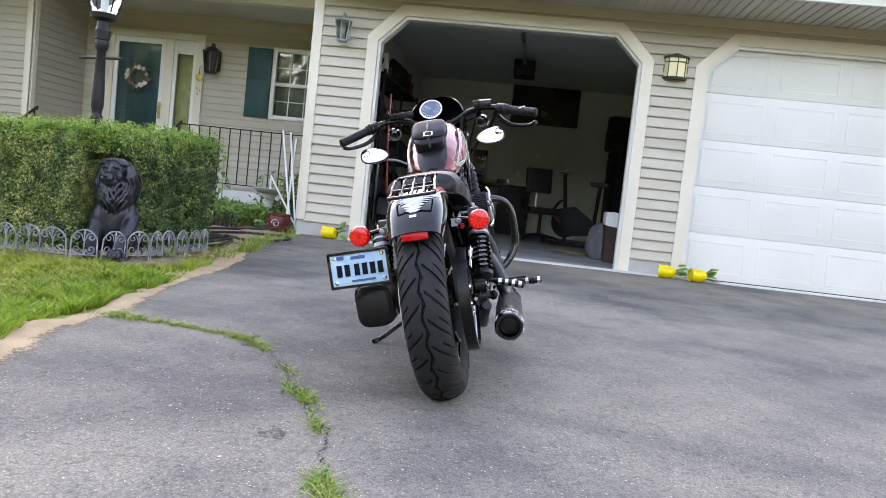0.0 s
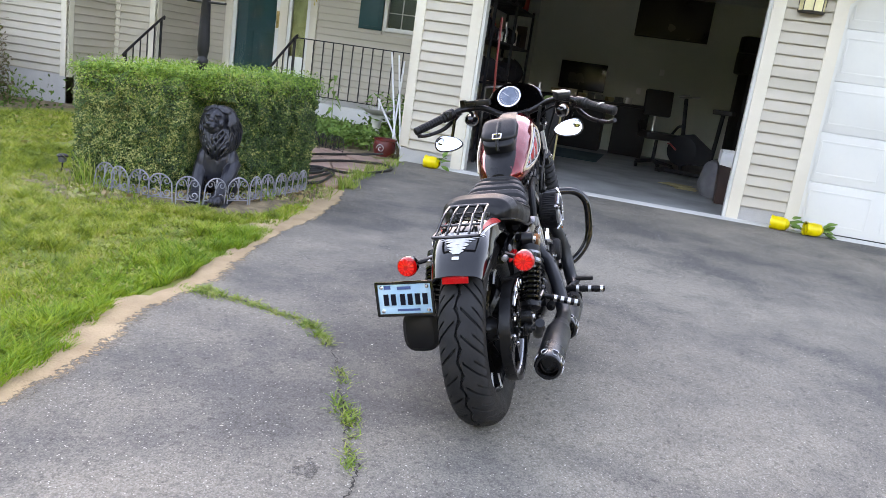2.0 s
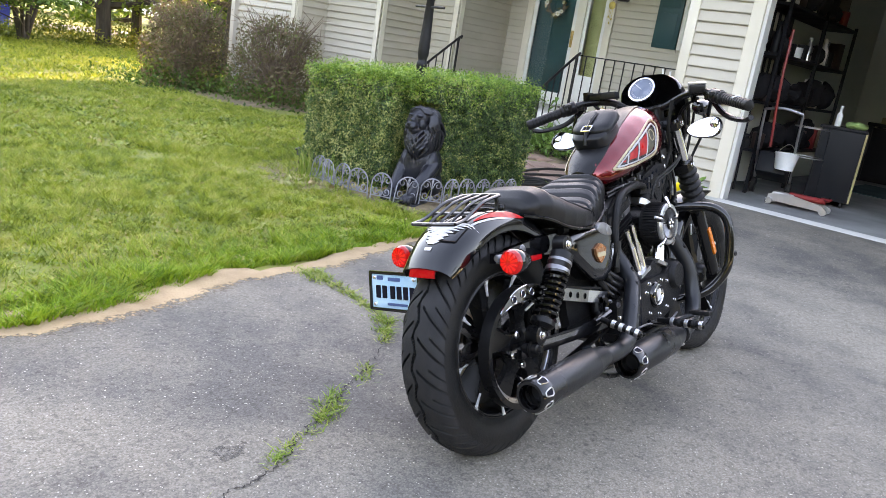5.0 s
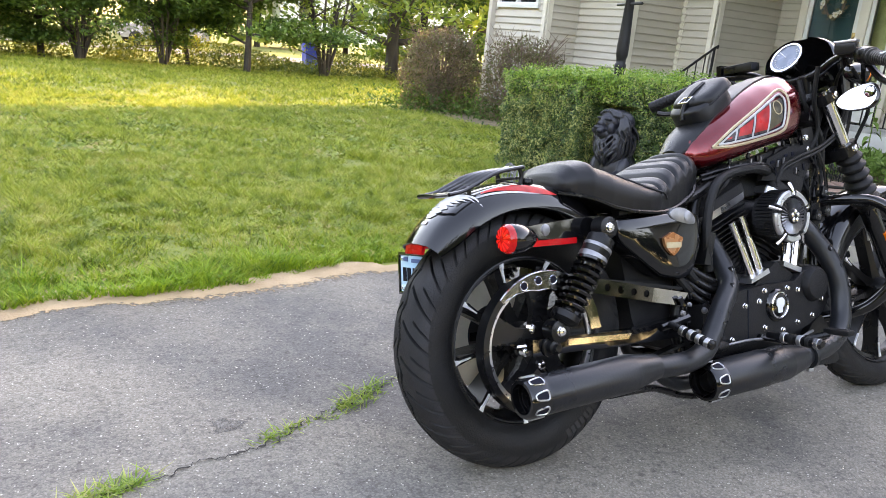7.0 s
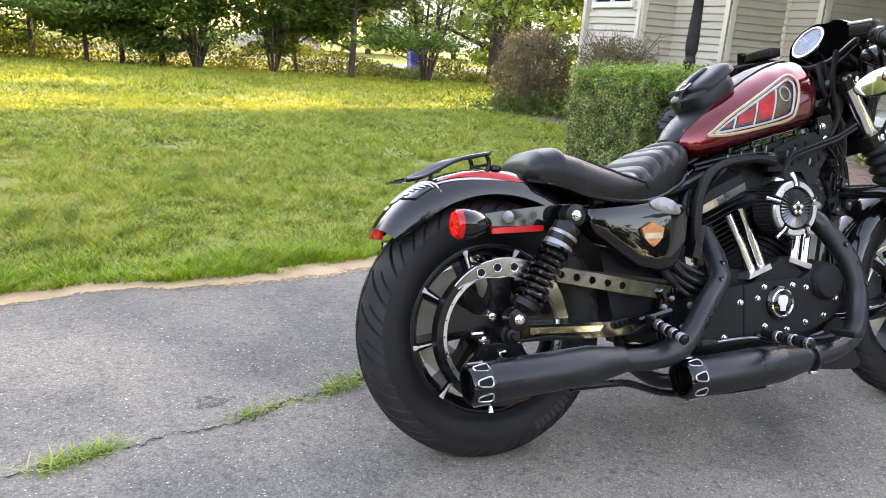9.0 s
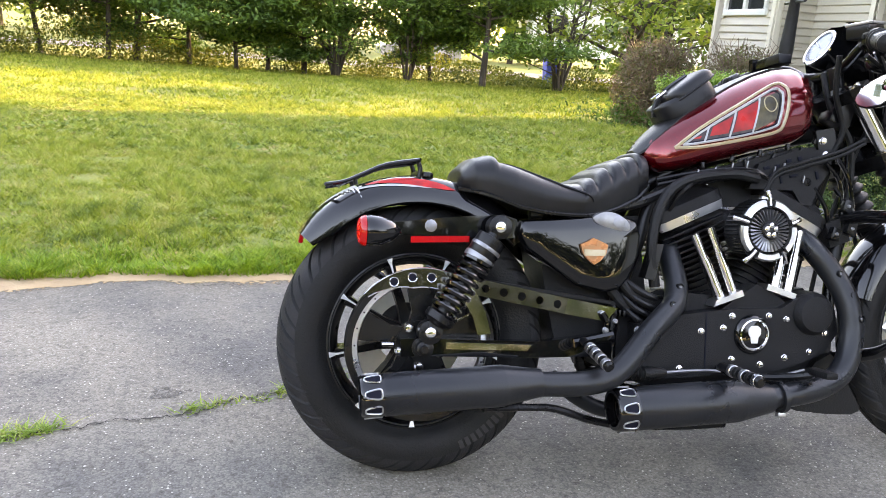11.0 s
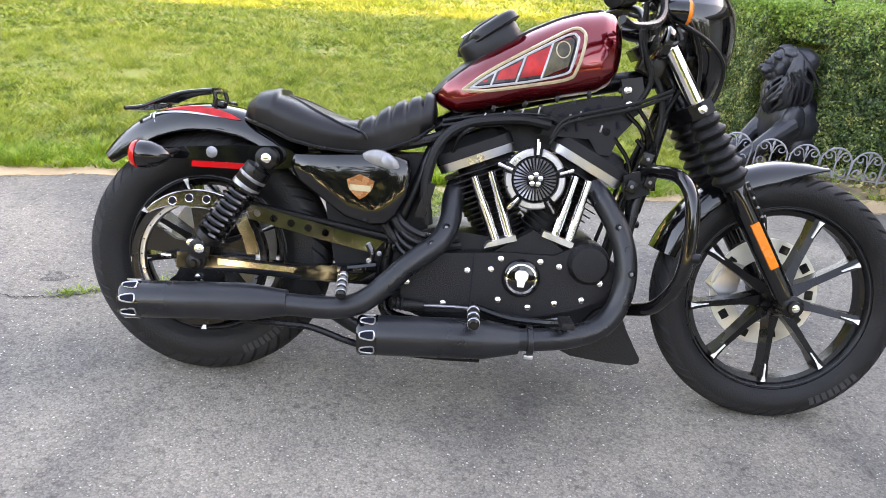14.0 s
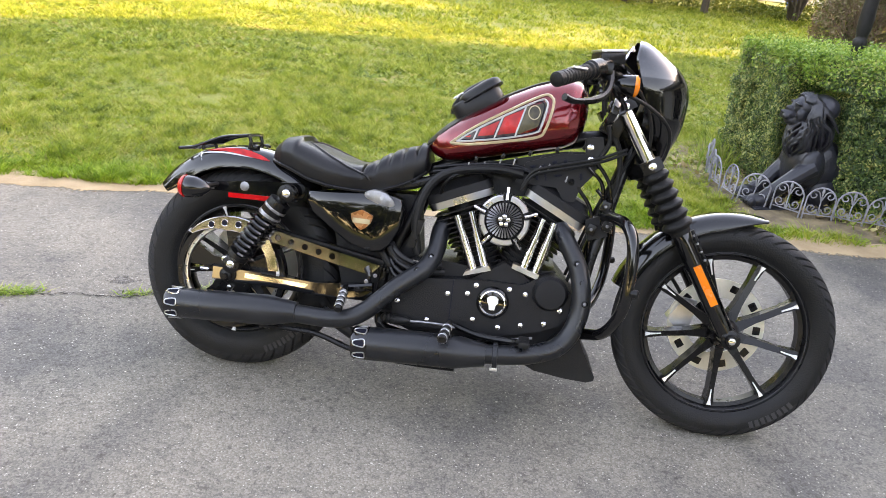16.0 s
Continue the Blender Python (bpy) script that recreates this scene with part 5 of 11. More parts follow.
hedge_foliage(np.column_stack([xy, z]), np.broadcast_to(np.array((0, 0, 0.5)), (n, 3)), 0.0085, M_BOXTOP)


# ---- garden before the house ----
def flat_patch(name, pts, mat, label, category, up=0.006):
    bm = B()
    line = smooth_path([(x, y, 0) for x, y in pts] + [(*pts[0], 0)], 5)[:-1]
    cx, cy = sum(p.x for p in line) / len(line), sum(p.y for p in line) / len(line)
    rings = []
    for k in (1.0, 0.75, 0.5, 0.25, 0.04):
        r = [Vector((cx + (p.x - cx) * k, cy + (p.y - cy) * k, 0)) for p in line]
        rings.append([Vector((p.x, p.y, float(gz(p.x, p.y)) + up * min(1, 8 * (1 - k)) + 0.012 * math.sin(9 * p.x) * math.sin(8 * p.y) * min(1, 3 * (1 - k)))) for p in r])
    loft(bm, rings)
    return tagged(part(name, bm, mat), label, category, kind="structure")


flat_patch("mulch_bed", [(1.55, 3.0), (1.9, 2.4), (2.15, 2.02), (2.6, 1.86), (3.2, 1.98), (3.7, 2.25), (3.6, 2.9), (3.0, 3.6), (2.3, 4.0), (1.75, 3.6)], M_MULCH, "dry leaf mulch under the hedge and statue", "mulch", 0.02)
flat_patch("flower_bed", [(5.9, 2.45), (6.6, 2.35), (7.7, 2.4), (7.68, 3.5), (7.66, 4.6), (6.6, 4.7), (6.0, 3.9), (5.75, 3.1)], M_MULCH, "dark planting bed below the porch", "bed", 0.03)
flat_patch("foundation_bed", [(4.7, 8.0), (5.6, 7.4), (6.9, 7.3), (6.9, 8.9), (6.25, 9.6), (6.2, 10.8), (5.2, 11.2), (4.4, 10.2), (4.4, 9.0)], M_MULCH, "bare soil bed along the house", "bed", 0.02)
rng = np.random.default_rng(31)
n = 900
xy = np.stack([1.6 + 2.1 * rng.random(n), 1.9 + 1.2 * rng.random(n)], -1)
fr = (xy[:, 0] - HFL.x) * (-hn.x) + (xy[:, 1] - HFL.y) * (-hn.y)
xy = xy[(fr > -0.1) & (fr < 0.75) & (edge_dist(xy) > 0.12)]
c = np.column_stack([xy, gz(xy[:, 0], xy[:, 1]) + 0.03 + 0.02 * rng.random(len(xy))])
V, F = leaf_quads(c, 0.022, rng, np.broadcast_to(np.array((0, 0, 1.0)), (len(c), 3)), 0.6)
tagged(soup("fallen_leaves", V, F, leafy("dry_leaves", [(0.30, 0.20, 0.10), (0.42, 0.34, 0.16), (0.25, 0.28, 0.08)], trans=0.2)), "dry leaves lying on the mulch", "leaves", kind="stuff")

n = 5200
xy = np.stack([1.75 + 1.75 * rng.random(n), 1.80 + 1.5 * rng.random(n)], -1)
fr = (xy[:, 0] - HFL.x) * (-hn.x) + (xy[:, 1] - HFL.y) * (-hn.y)
xy = xy[(fr > -0.15) & (fr < 0.62) & (edge_dist(xy) > 0.05) & (rng.random(n) < 0.35 + 0.9 * vnoise(xy[:, 0], xy[:, 1], 7, 31))]
c = np.column_stack([xy, gz(xy[:, 0], xy[:, 1]) + 0.022 + 0.02 * rng.random(len(xy))])
V, F = leaf_quads(c, 0.011, rng, np.broadcast_to(np.array((0, 0, 0.9)), (len(c), 3)), 0.5)
tagged(soup("leaf_litter", V, F, leafy("straw_litter", [(0.22, 0.15, 0.07), (0.45, 0.36, 0.16), (0.55, 0.48, 0.24), (0.22, 0.26, 0.05)], trans=0.2)), "straw-coloured clippings and litter round the border fence", "litter", kind="stuff")
n = 2600
xy = np.stack([1.75 + 1.75 * rng.random(n), 1.75 + 1.6 * rng.random(n)], -1)
fr = (xy[:, 0] - HFL.x) * (-hn.x) + (xy[:, 1] - HFL.y) * (-hn.y)
xy = xy[(fr > 0.05) & (fr < 0.75) & (edge_dist(xy) > 0.04) & (rng.random(n) < 1.6 * vnoise(xy[:, 0], xy[:, 1], 5, 33) - 0.35)]
tagged(blades("bed_weeds", xy, 0.075, 0.006, 1.2, M_LUSH, rng), "weeds growing through the litter", "weeds", kind="stuff")
xy = rng.normal(0, 1, (260, 2)) * (0.07, 0.15) + (2.08, 3.15)
tagged(blades("tall_grass", xy, 0.16, 0.007, 0.7, M_WEED, rng), "long uncut grass at the hedge foot", "grass", kind="stuff")

# statue
bm = B()


def blob(c, r, rot=(0, 0, 0)):
    bmesh.ops.create_icosphere(bm, subdivisions=4, radius=1.0, matrix=Matrix.LocRotScale(c, Euler([radians(a) for a in rot]), r))


def head(p):
    """The head is turned a little to its own right."""
    return Vector((0.06, 0, 0)) + Matrix.Rotation(radians(-13), 3, "Z") @ (Vector(p) - Vector((0.06, 0, 0)))


# body and legs, then skull, cheeks, muzzle, jaw, brows, eyes and ears
for c, r, rot in (((0.17, 0, 0.21), (0.15, 0.115, 0.18), (0, 10, 0)), ((0.05, 0, 0.25), (0.105, 0.115, 0.18), (0, 0, 0)), ((0.075, 0, 0.42), (0.112, 0.100, 0.13), (0, 0, 0)), ((0.060, 0, 0.50), (0.098, 0.100, 0.09), (0, 0, 0)), ((0.085, 0, 0.575), (0.085, 0.100, 0.075), (0, 0, 0)),
                  ((-0.185, 0.085, 0.045), (0.070, 0.050, 0.040), (0, 0, 0)), ((-0.205, -0.065, 0.045), (0.070, 0.050, 0.040), (0, 0, 0)), ((0.05, 0.095, 0.25), (0.075, 0.048, 0.11), (0, 0, 0)), ((0.05, -0.095, 0.25), (0.075, 0.048, 0.11), (0, 0, 0)),
                  ((0.18, 0.08, 0.10), (0.10, 0.05, 0.10), (0, 0, 0)), ((0.18, -0.08, 0.10), (0.10, 0.05, 0.10), (0, 0, 0))):
    blob(c, r, rot)
for c, r, rot in (((-0.010, 0, 0.570), (0.075, 0.068, 0.066), (0, 0, 0)), ((-0.062, 0, 0.578), (0.034, 0.022, 0.044), (0, 30, 0)), ((-0.078, 0, 0.548), (0.048, 0.026, 0.024), (0, 24, 0)), ((-0.088, 0, 0.526), (0.046, 0.038, 0.027), (0, 10, 0)),
                  ((-0.128, 0, 0.537), (0.013, 0.020, 0.012), (0, 0, 0)), ((-0.115, 0.019, 0.517), (0.022, 0.022, 0.020), (0, 0, 0)), ((-0.115, -0.019, 0.517), (0.022, 0.022, 0.020), (0, 0, 0)), ((-0.074, 0, 0.495), (0.044, 0.032, 0.026), (0, 0, 0)), ((-0.030, 0, 0.500), (0.060, 0.055, 0.045), (0, 0, 0)),
                  ((-0.066, 0.036, 0.592), (0.022, 0.022, 0.010), (0, 10, 20)), ((-0.066, -0.036, 0.592), (0.022, 0.022, 0.010), (0, 10, -20)), ((-0.066, 0.033, 0.573), (0.010, 0.011, 0.007), (0, 0, 0)), ((-0.066, -0.033, 0.573), (0.010, 0.011, 0.007), (0, 0, 0)),
                  ((-0.040, 0.048, 0.535), (0.036, 0.022, 0.036), (0, 0, 0)), ((-0.040, -0.048, 0.535), (0.036, 0.022, 0.036), (0, 0, 0)), ((0.000, 0.076, 0.618), (0.013, 0.018, 0.020), (0, 0, 25)), ((0.000, -0.076, 0.618), (0.013, 0.018, 0.020), (0, 0, -25))):
    blob(head(c), r, rot)
tube(bm, [(0.05, 0.10, 0.24), (-0.03, 0.105, 0.16), (-0.10, 0.095, 0.09), (-0.17, 0.09, 0.05)], [0.058, 0.046, 0.040, 0.038], 12, 4)
tube(bm, [(0.05, -0.10, 0.26), (-0.05, -0.10, 0.19), (-0.13, -0.08, 0.11), (-0.19, -0.07, 0.055)], [0.058, 0.047, 0.042, 0.038], 12, 4)
for s in (-1, 1):
    for pw, px_ in ((0.085, -0.185), (-0.065, -0.205)):
        if (pw > 0) == (s > 0):
            for i in range(3):
                blob((px_ - 0.055, pw + 0.028 * (i - 1), 0.036), (0.028, 0.016, 0.026))
box(bm, (-0.01, 0, 0.0), (0.50, 0.27, 0.036), bevel=0.01)
rngl = np.random.default_rng(4)
# wavy locks of the mane, from the brow over the sides of the face down to a point on the chest
MZ = [0.28, 0.33, 0.38, 0.44, 0.50, 0.56, 0.61, 0.645, 0.67]
MW = [0.020, 0.068, 0.104, 0.118, 0.124, 0.122, 0.108, 0.080, 0.030]
MD = [0.105, 0.130, 0.142, 0.140, 0.120, 0.100, 0.085, 0.070, 0.040]


def mane(u, z, lift=0.0):
    w, dp = float(np.interp(z, MZ, MW)), float(np.interp(z, MZ, MD)) + lift
    a = max(-1.9, min(1.9, u * 1.45))
    return head((0.075 - dp * math.cos(a) * 1.05, (w + lift) * math.sin(a), z)) if z > 0.5 else Vector((0.075 - dp * math.cos(a) * 1.05, (w + lift) * math.sin(a), z))


for layer, (n_l, lift, r_) in enumerate(((9, -0.002, 0.0085), (7, 0.012, 0.0076))):
    for sd in (-1, 1):
        for i in range(n_l):
            q = (i + 0.5) / n_l
            u0 = 0.50 + 0.68 * q
            z0 = 0.660 - 0.05 * q
            fall = 0.20 + 0.05 * layer + 0.12 * rngl.random() + 0.05 * (1 - q)
            ph = 2.2 * q + 1.3 * layer + sd
            pts = []
            for k in range(11):
                f = k / 10
                u = sd * (u0 * (0.62 + 0.38 * min(1.0, 2.2 * f)) + 0.07 * math.sin(7.5 * f + ph) - 0.12 * max(0, f - 0.6))
                pts.append(mane(u, z0 - fall * f, lift + 0.006 * math.sin(math.pi * f)))
            tube(bm, pts, [0.5 * r_, 0.8 * r_] + [r_] * 7 + [0.75 * r_, 0.3 * r_], 6, 2)
for row, (n_l, z0, fall, lift) in enumerate(((13, 0.505, 0.13, 0.000), (11, 0.46, 0.13, 0.005), (9, 0.41, 0.12, 0.010))):
    for i in range(n_l):
        u0 = -0.80 + 1.6 * (i + 0.5) / n_l
        pts = []
        for k in range(8):
            f = k / 7
            pts.append(mane(u0 * (1 - 0.28 * f) + 0.06 * math.sin(6.5 * f + 0.9 * i + row), max(0.29, z0 - (fall + 0.03 * math.sin(2.3 * i)) * f), lift + 0.006 * math.sin(math.pi * f)))
        tube(bm, pts, [0.004, 0.0075, 0.0085, 0.0088, 0.0085, 0.0078, 0.006, 0.002], 6, 2)
for i in range(13):
    a = math.radians(-80 + 160 * i / 12)
    pts = [head((-0.045 + 0.20 * f ** 1.3, (0.042 + 0.055 * math.sin(1.8 * f)) * math.sin(a) * 1.25 + 0.006 * math.sin(6 * f + i), 0.612 + 0.050 * math.cos(a) * math.sin(0.5 + 2.0 * f) - 0.15 * f ** 2.2)) for f in [k / 7 for k in range(8)]]
    tube(bm, pts, [0.005, 0.009, 0.011, 0.011, 0.011, 0.010, 0.008, 0.004], 6, 2)
lion = part("lion_statue", bm, M_STATUE, sharp=80)
lion.matrix_world = pose(2.34, 2.45, 0.006, 0, 0, 19)
rm = lion.modifiers.new("remesh", "REMESH")
rm.mode, rm.voxel_size, rm.use_smooth_shade = "VOXEL", 0.0036, True
tagged(lion, "weathered black resin lion statue lying before the hedge", "statue")


# border fence of bent wire
def scroll(c, r, turns, s, up):
    return [Vector((c[0] + s * r * (1 - 0.75 * f) * math.cos(turns * 2 * math.pi * f), 0, c[1] + up * r * (1 - 0.75 * f) * math.sin(turns * 2 * math.pi * f))) for f in [i / 14 for i in range(15)]]


def fence_panel(mat, label):
    t = thing("border_fence", Matrix.Identity(4), label, "fence", "border fence panels")
    w, h = 0.155, 0.190
    arch = [(-w / 2, 0, -0.05), (-w / 2, 0, h - w / 2)] + [(-w / 2 * math.cos(a), 0, h - w / 2 + w / 2 * math.sin(a)) for a in [math.pi * k / 8 for k in range(1, 8)]] + [(w / 2, 0, h - w / 2), (w / 2, 0, -0.05)]
    bm = B()
    tube(bm, arch, 0.0048, 6, 2)
    part("hoop", bm, mat, t)
    for z in (0.035,):
        bm = B()
        tube(bm, [(-w / 2, 0, z), (w / 2, 0, z)], 0.004, 6, 1)
        part("rail", bm, mat, t)
    for s in (-1, 1):
        for zc, up in ((0.145, 1), (0.070, -1)):
            bm = B()
            tube(bm, [(s * 0.004, 0, 0.035 if up < 0 else 0.12)] + [p for p in scroll((s * 0.042, zc), 0.030, 1.2, -s, up)], 0.0036, 5, 2)
            part("scroll", bm, mat, t)
    bm = B()
    tube(bm, [(0, 0, 0.035), (0, 0, 0.165)], 0.004, 6, 1)
    lathe(bm, (0, 0, 0.155), (0, 0, 1), [(0, 0.003), (0.010, 0.009), (0.022, 0.007), (0.036, 0.001)], 8)
    part("finial", bm, mat, t)
    return t


def run_fence(src, pts, first, lift=0.0):
    for (x0, y0), (x1, y1) in zip(pts, pts[1:]):
        ln = math.hypot(x1 - x0, y1 - y0)
        k = max(1, round(ln / 0.155))
        for i in range(k):
            f = (i + 0.5) / k
            x, y = x0 + (x1 - x0) * f, y0 + (y1 - y0) * f
            m = pose(x, y, float(gz(x, y)) + 0.012 + lift, rngl.normal(0, 5), rngl.normal(0, 3), math.degrees(math.atan2(y1 - y0, x1 - x0)) + rngl.normal(0, 5))
            if first:
                src.matrix_world = m
                first = False
            else:
                copy_thing(src, m)


run_fence(fence_panel(M_WIRE, "bent grey wire border fence with scrolls round the hedge bed"), [(2.0, 3.16), (1.95, 2.70), (2.04, 2.36), (2.38, 2.20), (3.16, 2.14)], True)
run_fence(fence_panel(M_IRON, "low black scroll fence before the planting bed"), [(5.75, 2.95), (6.0, 3.35), (6.45, 4.2)], True)

# pavers
flat_patch("walk_base", [(3.25, 2.12), (4.2, 2.22), (5.7, 2.25), (5.75, 2.9), (6.2, 4.0), (7.1, 5.0), (7.2, 6.4), (6.3, 6.3), (5.2, 4.4), (4.2, 3.1), (3.5, 2.6)], surf("walk_sand", (0.37, 0.275, 0.18), (0.26, 0.185, 0.115), rough=0.95, scale=6, fine=140, bump=0.6, bscale=90), "sandy bed of the garden walk", "walk", 0.006)
walk_base = bpy.data.objects["walk_base"]
bm = B()
box(bm, (0, 0, 0), (0.43, 0.29, 0.05), bevel=0.006)
pv = part("paver", bm, M_BRICK, walk_base)
pv_mesh = pv.data
first = True
for i in range(9):
    for j in range(4):
        u, v = i / 8, (j - 1.5) * 0.31
        p = smooth_path([(3.75, 2.42, 0), (4.7, 2.62, 0), (5.5, 3.3, 0), (6.3, 4.6, 0), (6.8, 5.7, 0)], 8)
        q = p[min(len(p) - 2, int(u * (len(p) - 1)))]
        d = (p[min(len(p) - 1, int(u * (len(p) - 1)) + 1)] - q).normalized()
        x, y = q.x - d.y * v, q.y + d.x * v
        if y < 2.22 and x < 5.8:
            continue
        o = pv if first else new("paver", pv_mesh)
        first = False
        o.parent = walk_base
        o.matrix_basis = pose(x, y, float(gz(x, y)) + 0.005 + rngl.normal(0, 0.003), rngl.normal(0, 0.8), rngl.normal(0, 0.8), math.degrees(math.atan2(d.y, d.x)) + rngl.normal(0, 2))

# hose
hp = []
for i in range(44):
    a = i * 0.42
    r = 0.34 + 0.07 * math.sin(i * 0.9)
    hp.append((3.72 + 0.03 * math.sin(i) + r * math.cos(a) * 1.1, 2.35 + r * math.sin(a) * 0.62 + 0.004 * i, 0.042 + 0.0012 * i + float(gz(3.7, 2.3))))
hp += [(4.3, 2.25, 0.05), (4.75, 2.12, 0.04), (5.05, 2.10, 0.05), (5.25, 2.3, 0.05), (5.0, 2.55, 0.06), (4.6, 2.75, 0.06), (4.2, 2.9, 0.05), (4.9, 3.0, 0.06), (5.6, 2.7, 0.06), (5.72, 2.45, 0.1)]
bm = B()
tube(bm, hp, 0.013, 8, 3)
tagged(part("garden_hose", bm, M_HOSE), "black garden hose lying in loose loops on the walk", "hose")

# weeds at the walk, bed plants
pts = np.concatenate([rng.normal(0, 1, (260, 2)) * (0.16, 0.05) + (4.35, 2.17), rng.normal(0, 1, (160, 2)) * (0.08, 0.04) + (3.75, 2.05), rng.normal(0, 1, (200, 2)) * (0.3, 0.04) + (5.0, 2.2)])
tagged(blades("walk_weeds", pts, 0.07, 0.008, 1.0, M_WEED, rng), "weeds along the edge of the walk", "weeds", kind="stuff")
n = 5200
xy = np.stack([6.0 + 1.6 * rng.random(n), 2.75 + 1.8 * rng.random(n)], -1)
hgt = 0.16 + 0.16 * (0.5 + 0.5 * np.sin(xy[:, 0] * 5) * np.sin(xy[:, 1] * 4))
c = np.column_stack([xy, gz(xy[:, 0], xy[:, 1]) + 0.03 + hgt * rng.random(n) ** 0.6])
V, F = leaf_quads(c, 0.035, rng, None, 0.35)
tagged(soup("bed_plants", V, F, M_PLANT), "low green plants filling the porch bed", "plants", kind="stuff")
n = 700
xy = rng.normal(0, 1, (n, 2)) * (0.2, 0.25) + (7.25, 2.75)
c = np.column_stack([xy, 0.05 + 0.65 * rng.random(n) ** 1.3])
V, F = leaf_quads(c, 0.06, rng, None, 0.22)
tagged(soup("lily_clump", V, F, M_PLANT), "tall leafy clump beside the garage corner", "plant", kind="stuff")


def tall_plant(x, y, h):
    t = thing("tall_weed", Matrix.Translation((x, y, float(gz(x, y)))), "tall single-stemmed weed with drooping paired leaves", "plant")
    bm = B()
    tube(bm, [(0, 0, 0), (0.01, 0.01, h * 0.5), (0.0, 0.02, h)], [0.008, 0.006, 0.003], 6, 4)
    part("stem", bm, M_PLANT, t)
    for i in range(13):
        f = 0.3 + 0.7 * i / 12
        a = i * 2.4
        ln = 0.17 * (1.15 - 0.6 * f)
        u = Vector((math.cos(a), math.sin(a), 0))
        v = Vector((-u.y, u.x, 0))
        rows = []
        for k in range(6):
            s = k / 5
            w = 0.026 * math.sin(math.pi * min(1, 0.08 + s * 0.95)) + 0.001
            p = Vector((0.005, 0.015, f * h)) + u * ln * s + Vector((0, 0, 0.05 * s - 0.13 * s * s))
            rows.append([p - v * w, p + Vector((0, 0, -0.004)), p + v * w])
        bm = B()
        loft(bm, rows, cap=False, wrap=False)
        part("leaf", bm, M_PLANT, t)


tall_plant(6.75, 3.55, 0.85)
tall_plant(6.9, 4.3, 0.7)
bb = thing("bird_bath", Matrix.Translation((6.95, 3.02, 0.0)), "pale cast stone bird bath with a shallow bowl", "bird bath")
bm = B()
lathe(bm, (0, 0, 0), (0, 0, 1), [(0, 0.14), (0.05, 0.14), (0.07, 0.08), (0.2, 0.055), (0.36, 0.06), (0.42, 0.10)], 24)
part("pedestal", bm, M_STONE, bb)
bm = B()
lathe(bm, (0, 0, 0.42), (0, 0, 1), [(0, 0.08), (0.02, 0.15), (0.065, 0.215), (0.075, 0.22), (0.072, 0.20), (0.035, 0.10), (0.03, 0.01)], 32)
part("bowl", bm, M_STONE, bb)
bm = B()
tube(bm, [(0.02, 0.0, 0.45), (0.03, 0.01, 0.62)], 0.012, 8, 1)
part("spout", bm, M_PVC, bb, "white stick standing in the bowl")
pot = thing("flower_pot", Matrix.Translation((6.05, 2.56, 0.02)), "dark red glazed flower pot with a curl motif", "pot")
bm = B()
lathe(bm, (0, 0, 0), (0, 0, 1), [(0, 0.09), (0.02, 0.11), (0.12, 0.135), (0.19, 0.12), (0.20, 0.135), (0.215, 0.135), (0.21, 0.115), (0.17, 0.11)], 28)
part("pot_body", bm, M_REDPOT, pot)
bm = B()
tube(bm, [Vector((-0.135 + 0.005 * abs(p.x), p.x, 0.11 + p.z)) for p in scroll((0, 0), 0.05, 1.3, 1, 1)], 0.004, 6, 2)
part("curl", bm, M_STEEL, pot)
for i, (a, b) in enumerate((((6.30, 2.50, 0.03), (6.42, 2.74, 1.20)), ((6.36, 2.46, 0.03), (6.40, 2.64, 1.18)), ((6.28, 2.56, 0.03), (6.5, 2.60, 1.12)), ((6.42, 2.44, 0.02), (6.30, 2.80, 0.66)))):
    bm = B()
    tube(bm, [a, b], 0.011, 8, 1)
    tagged(part("garden_stake", bm, M_PVC), "thin white plastic garden stake leaning at the corner", "stake", "garden stakes")


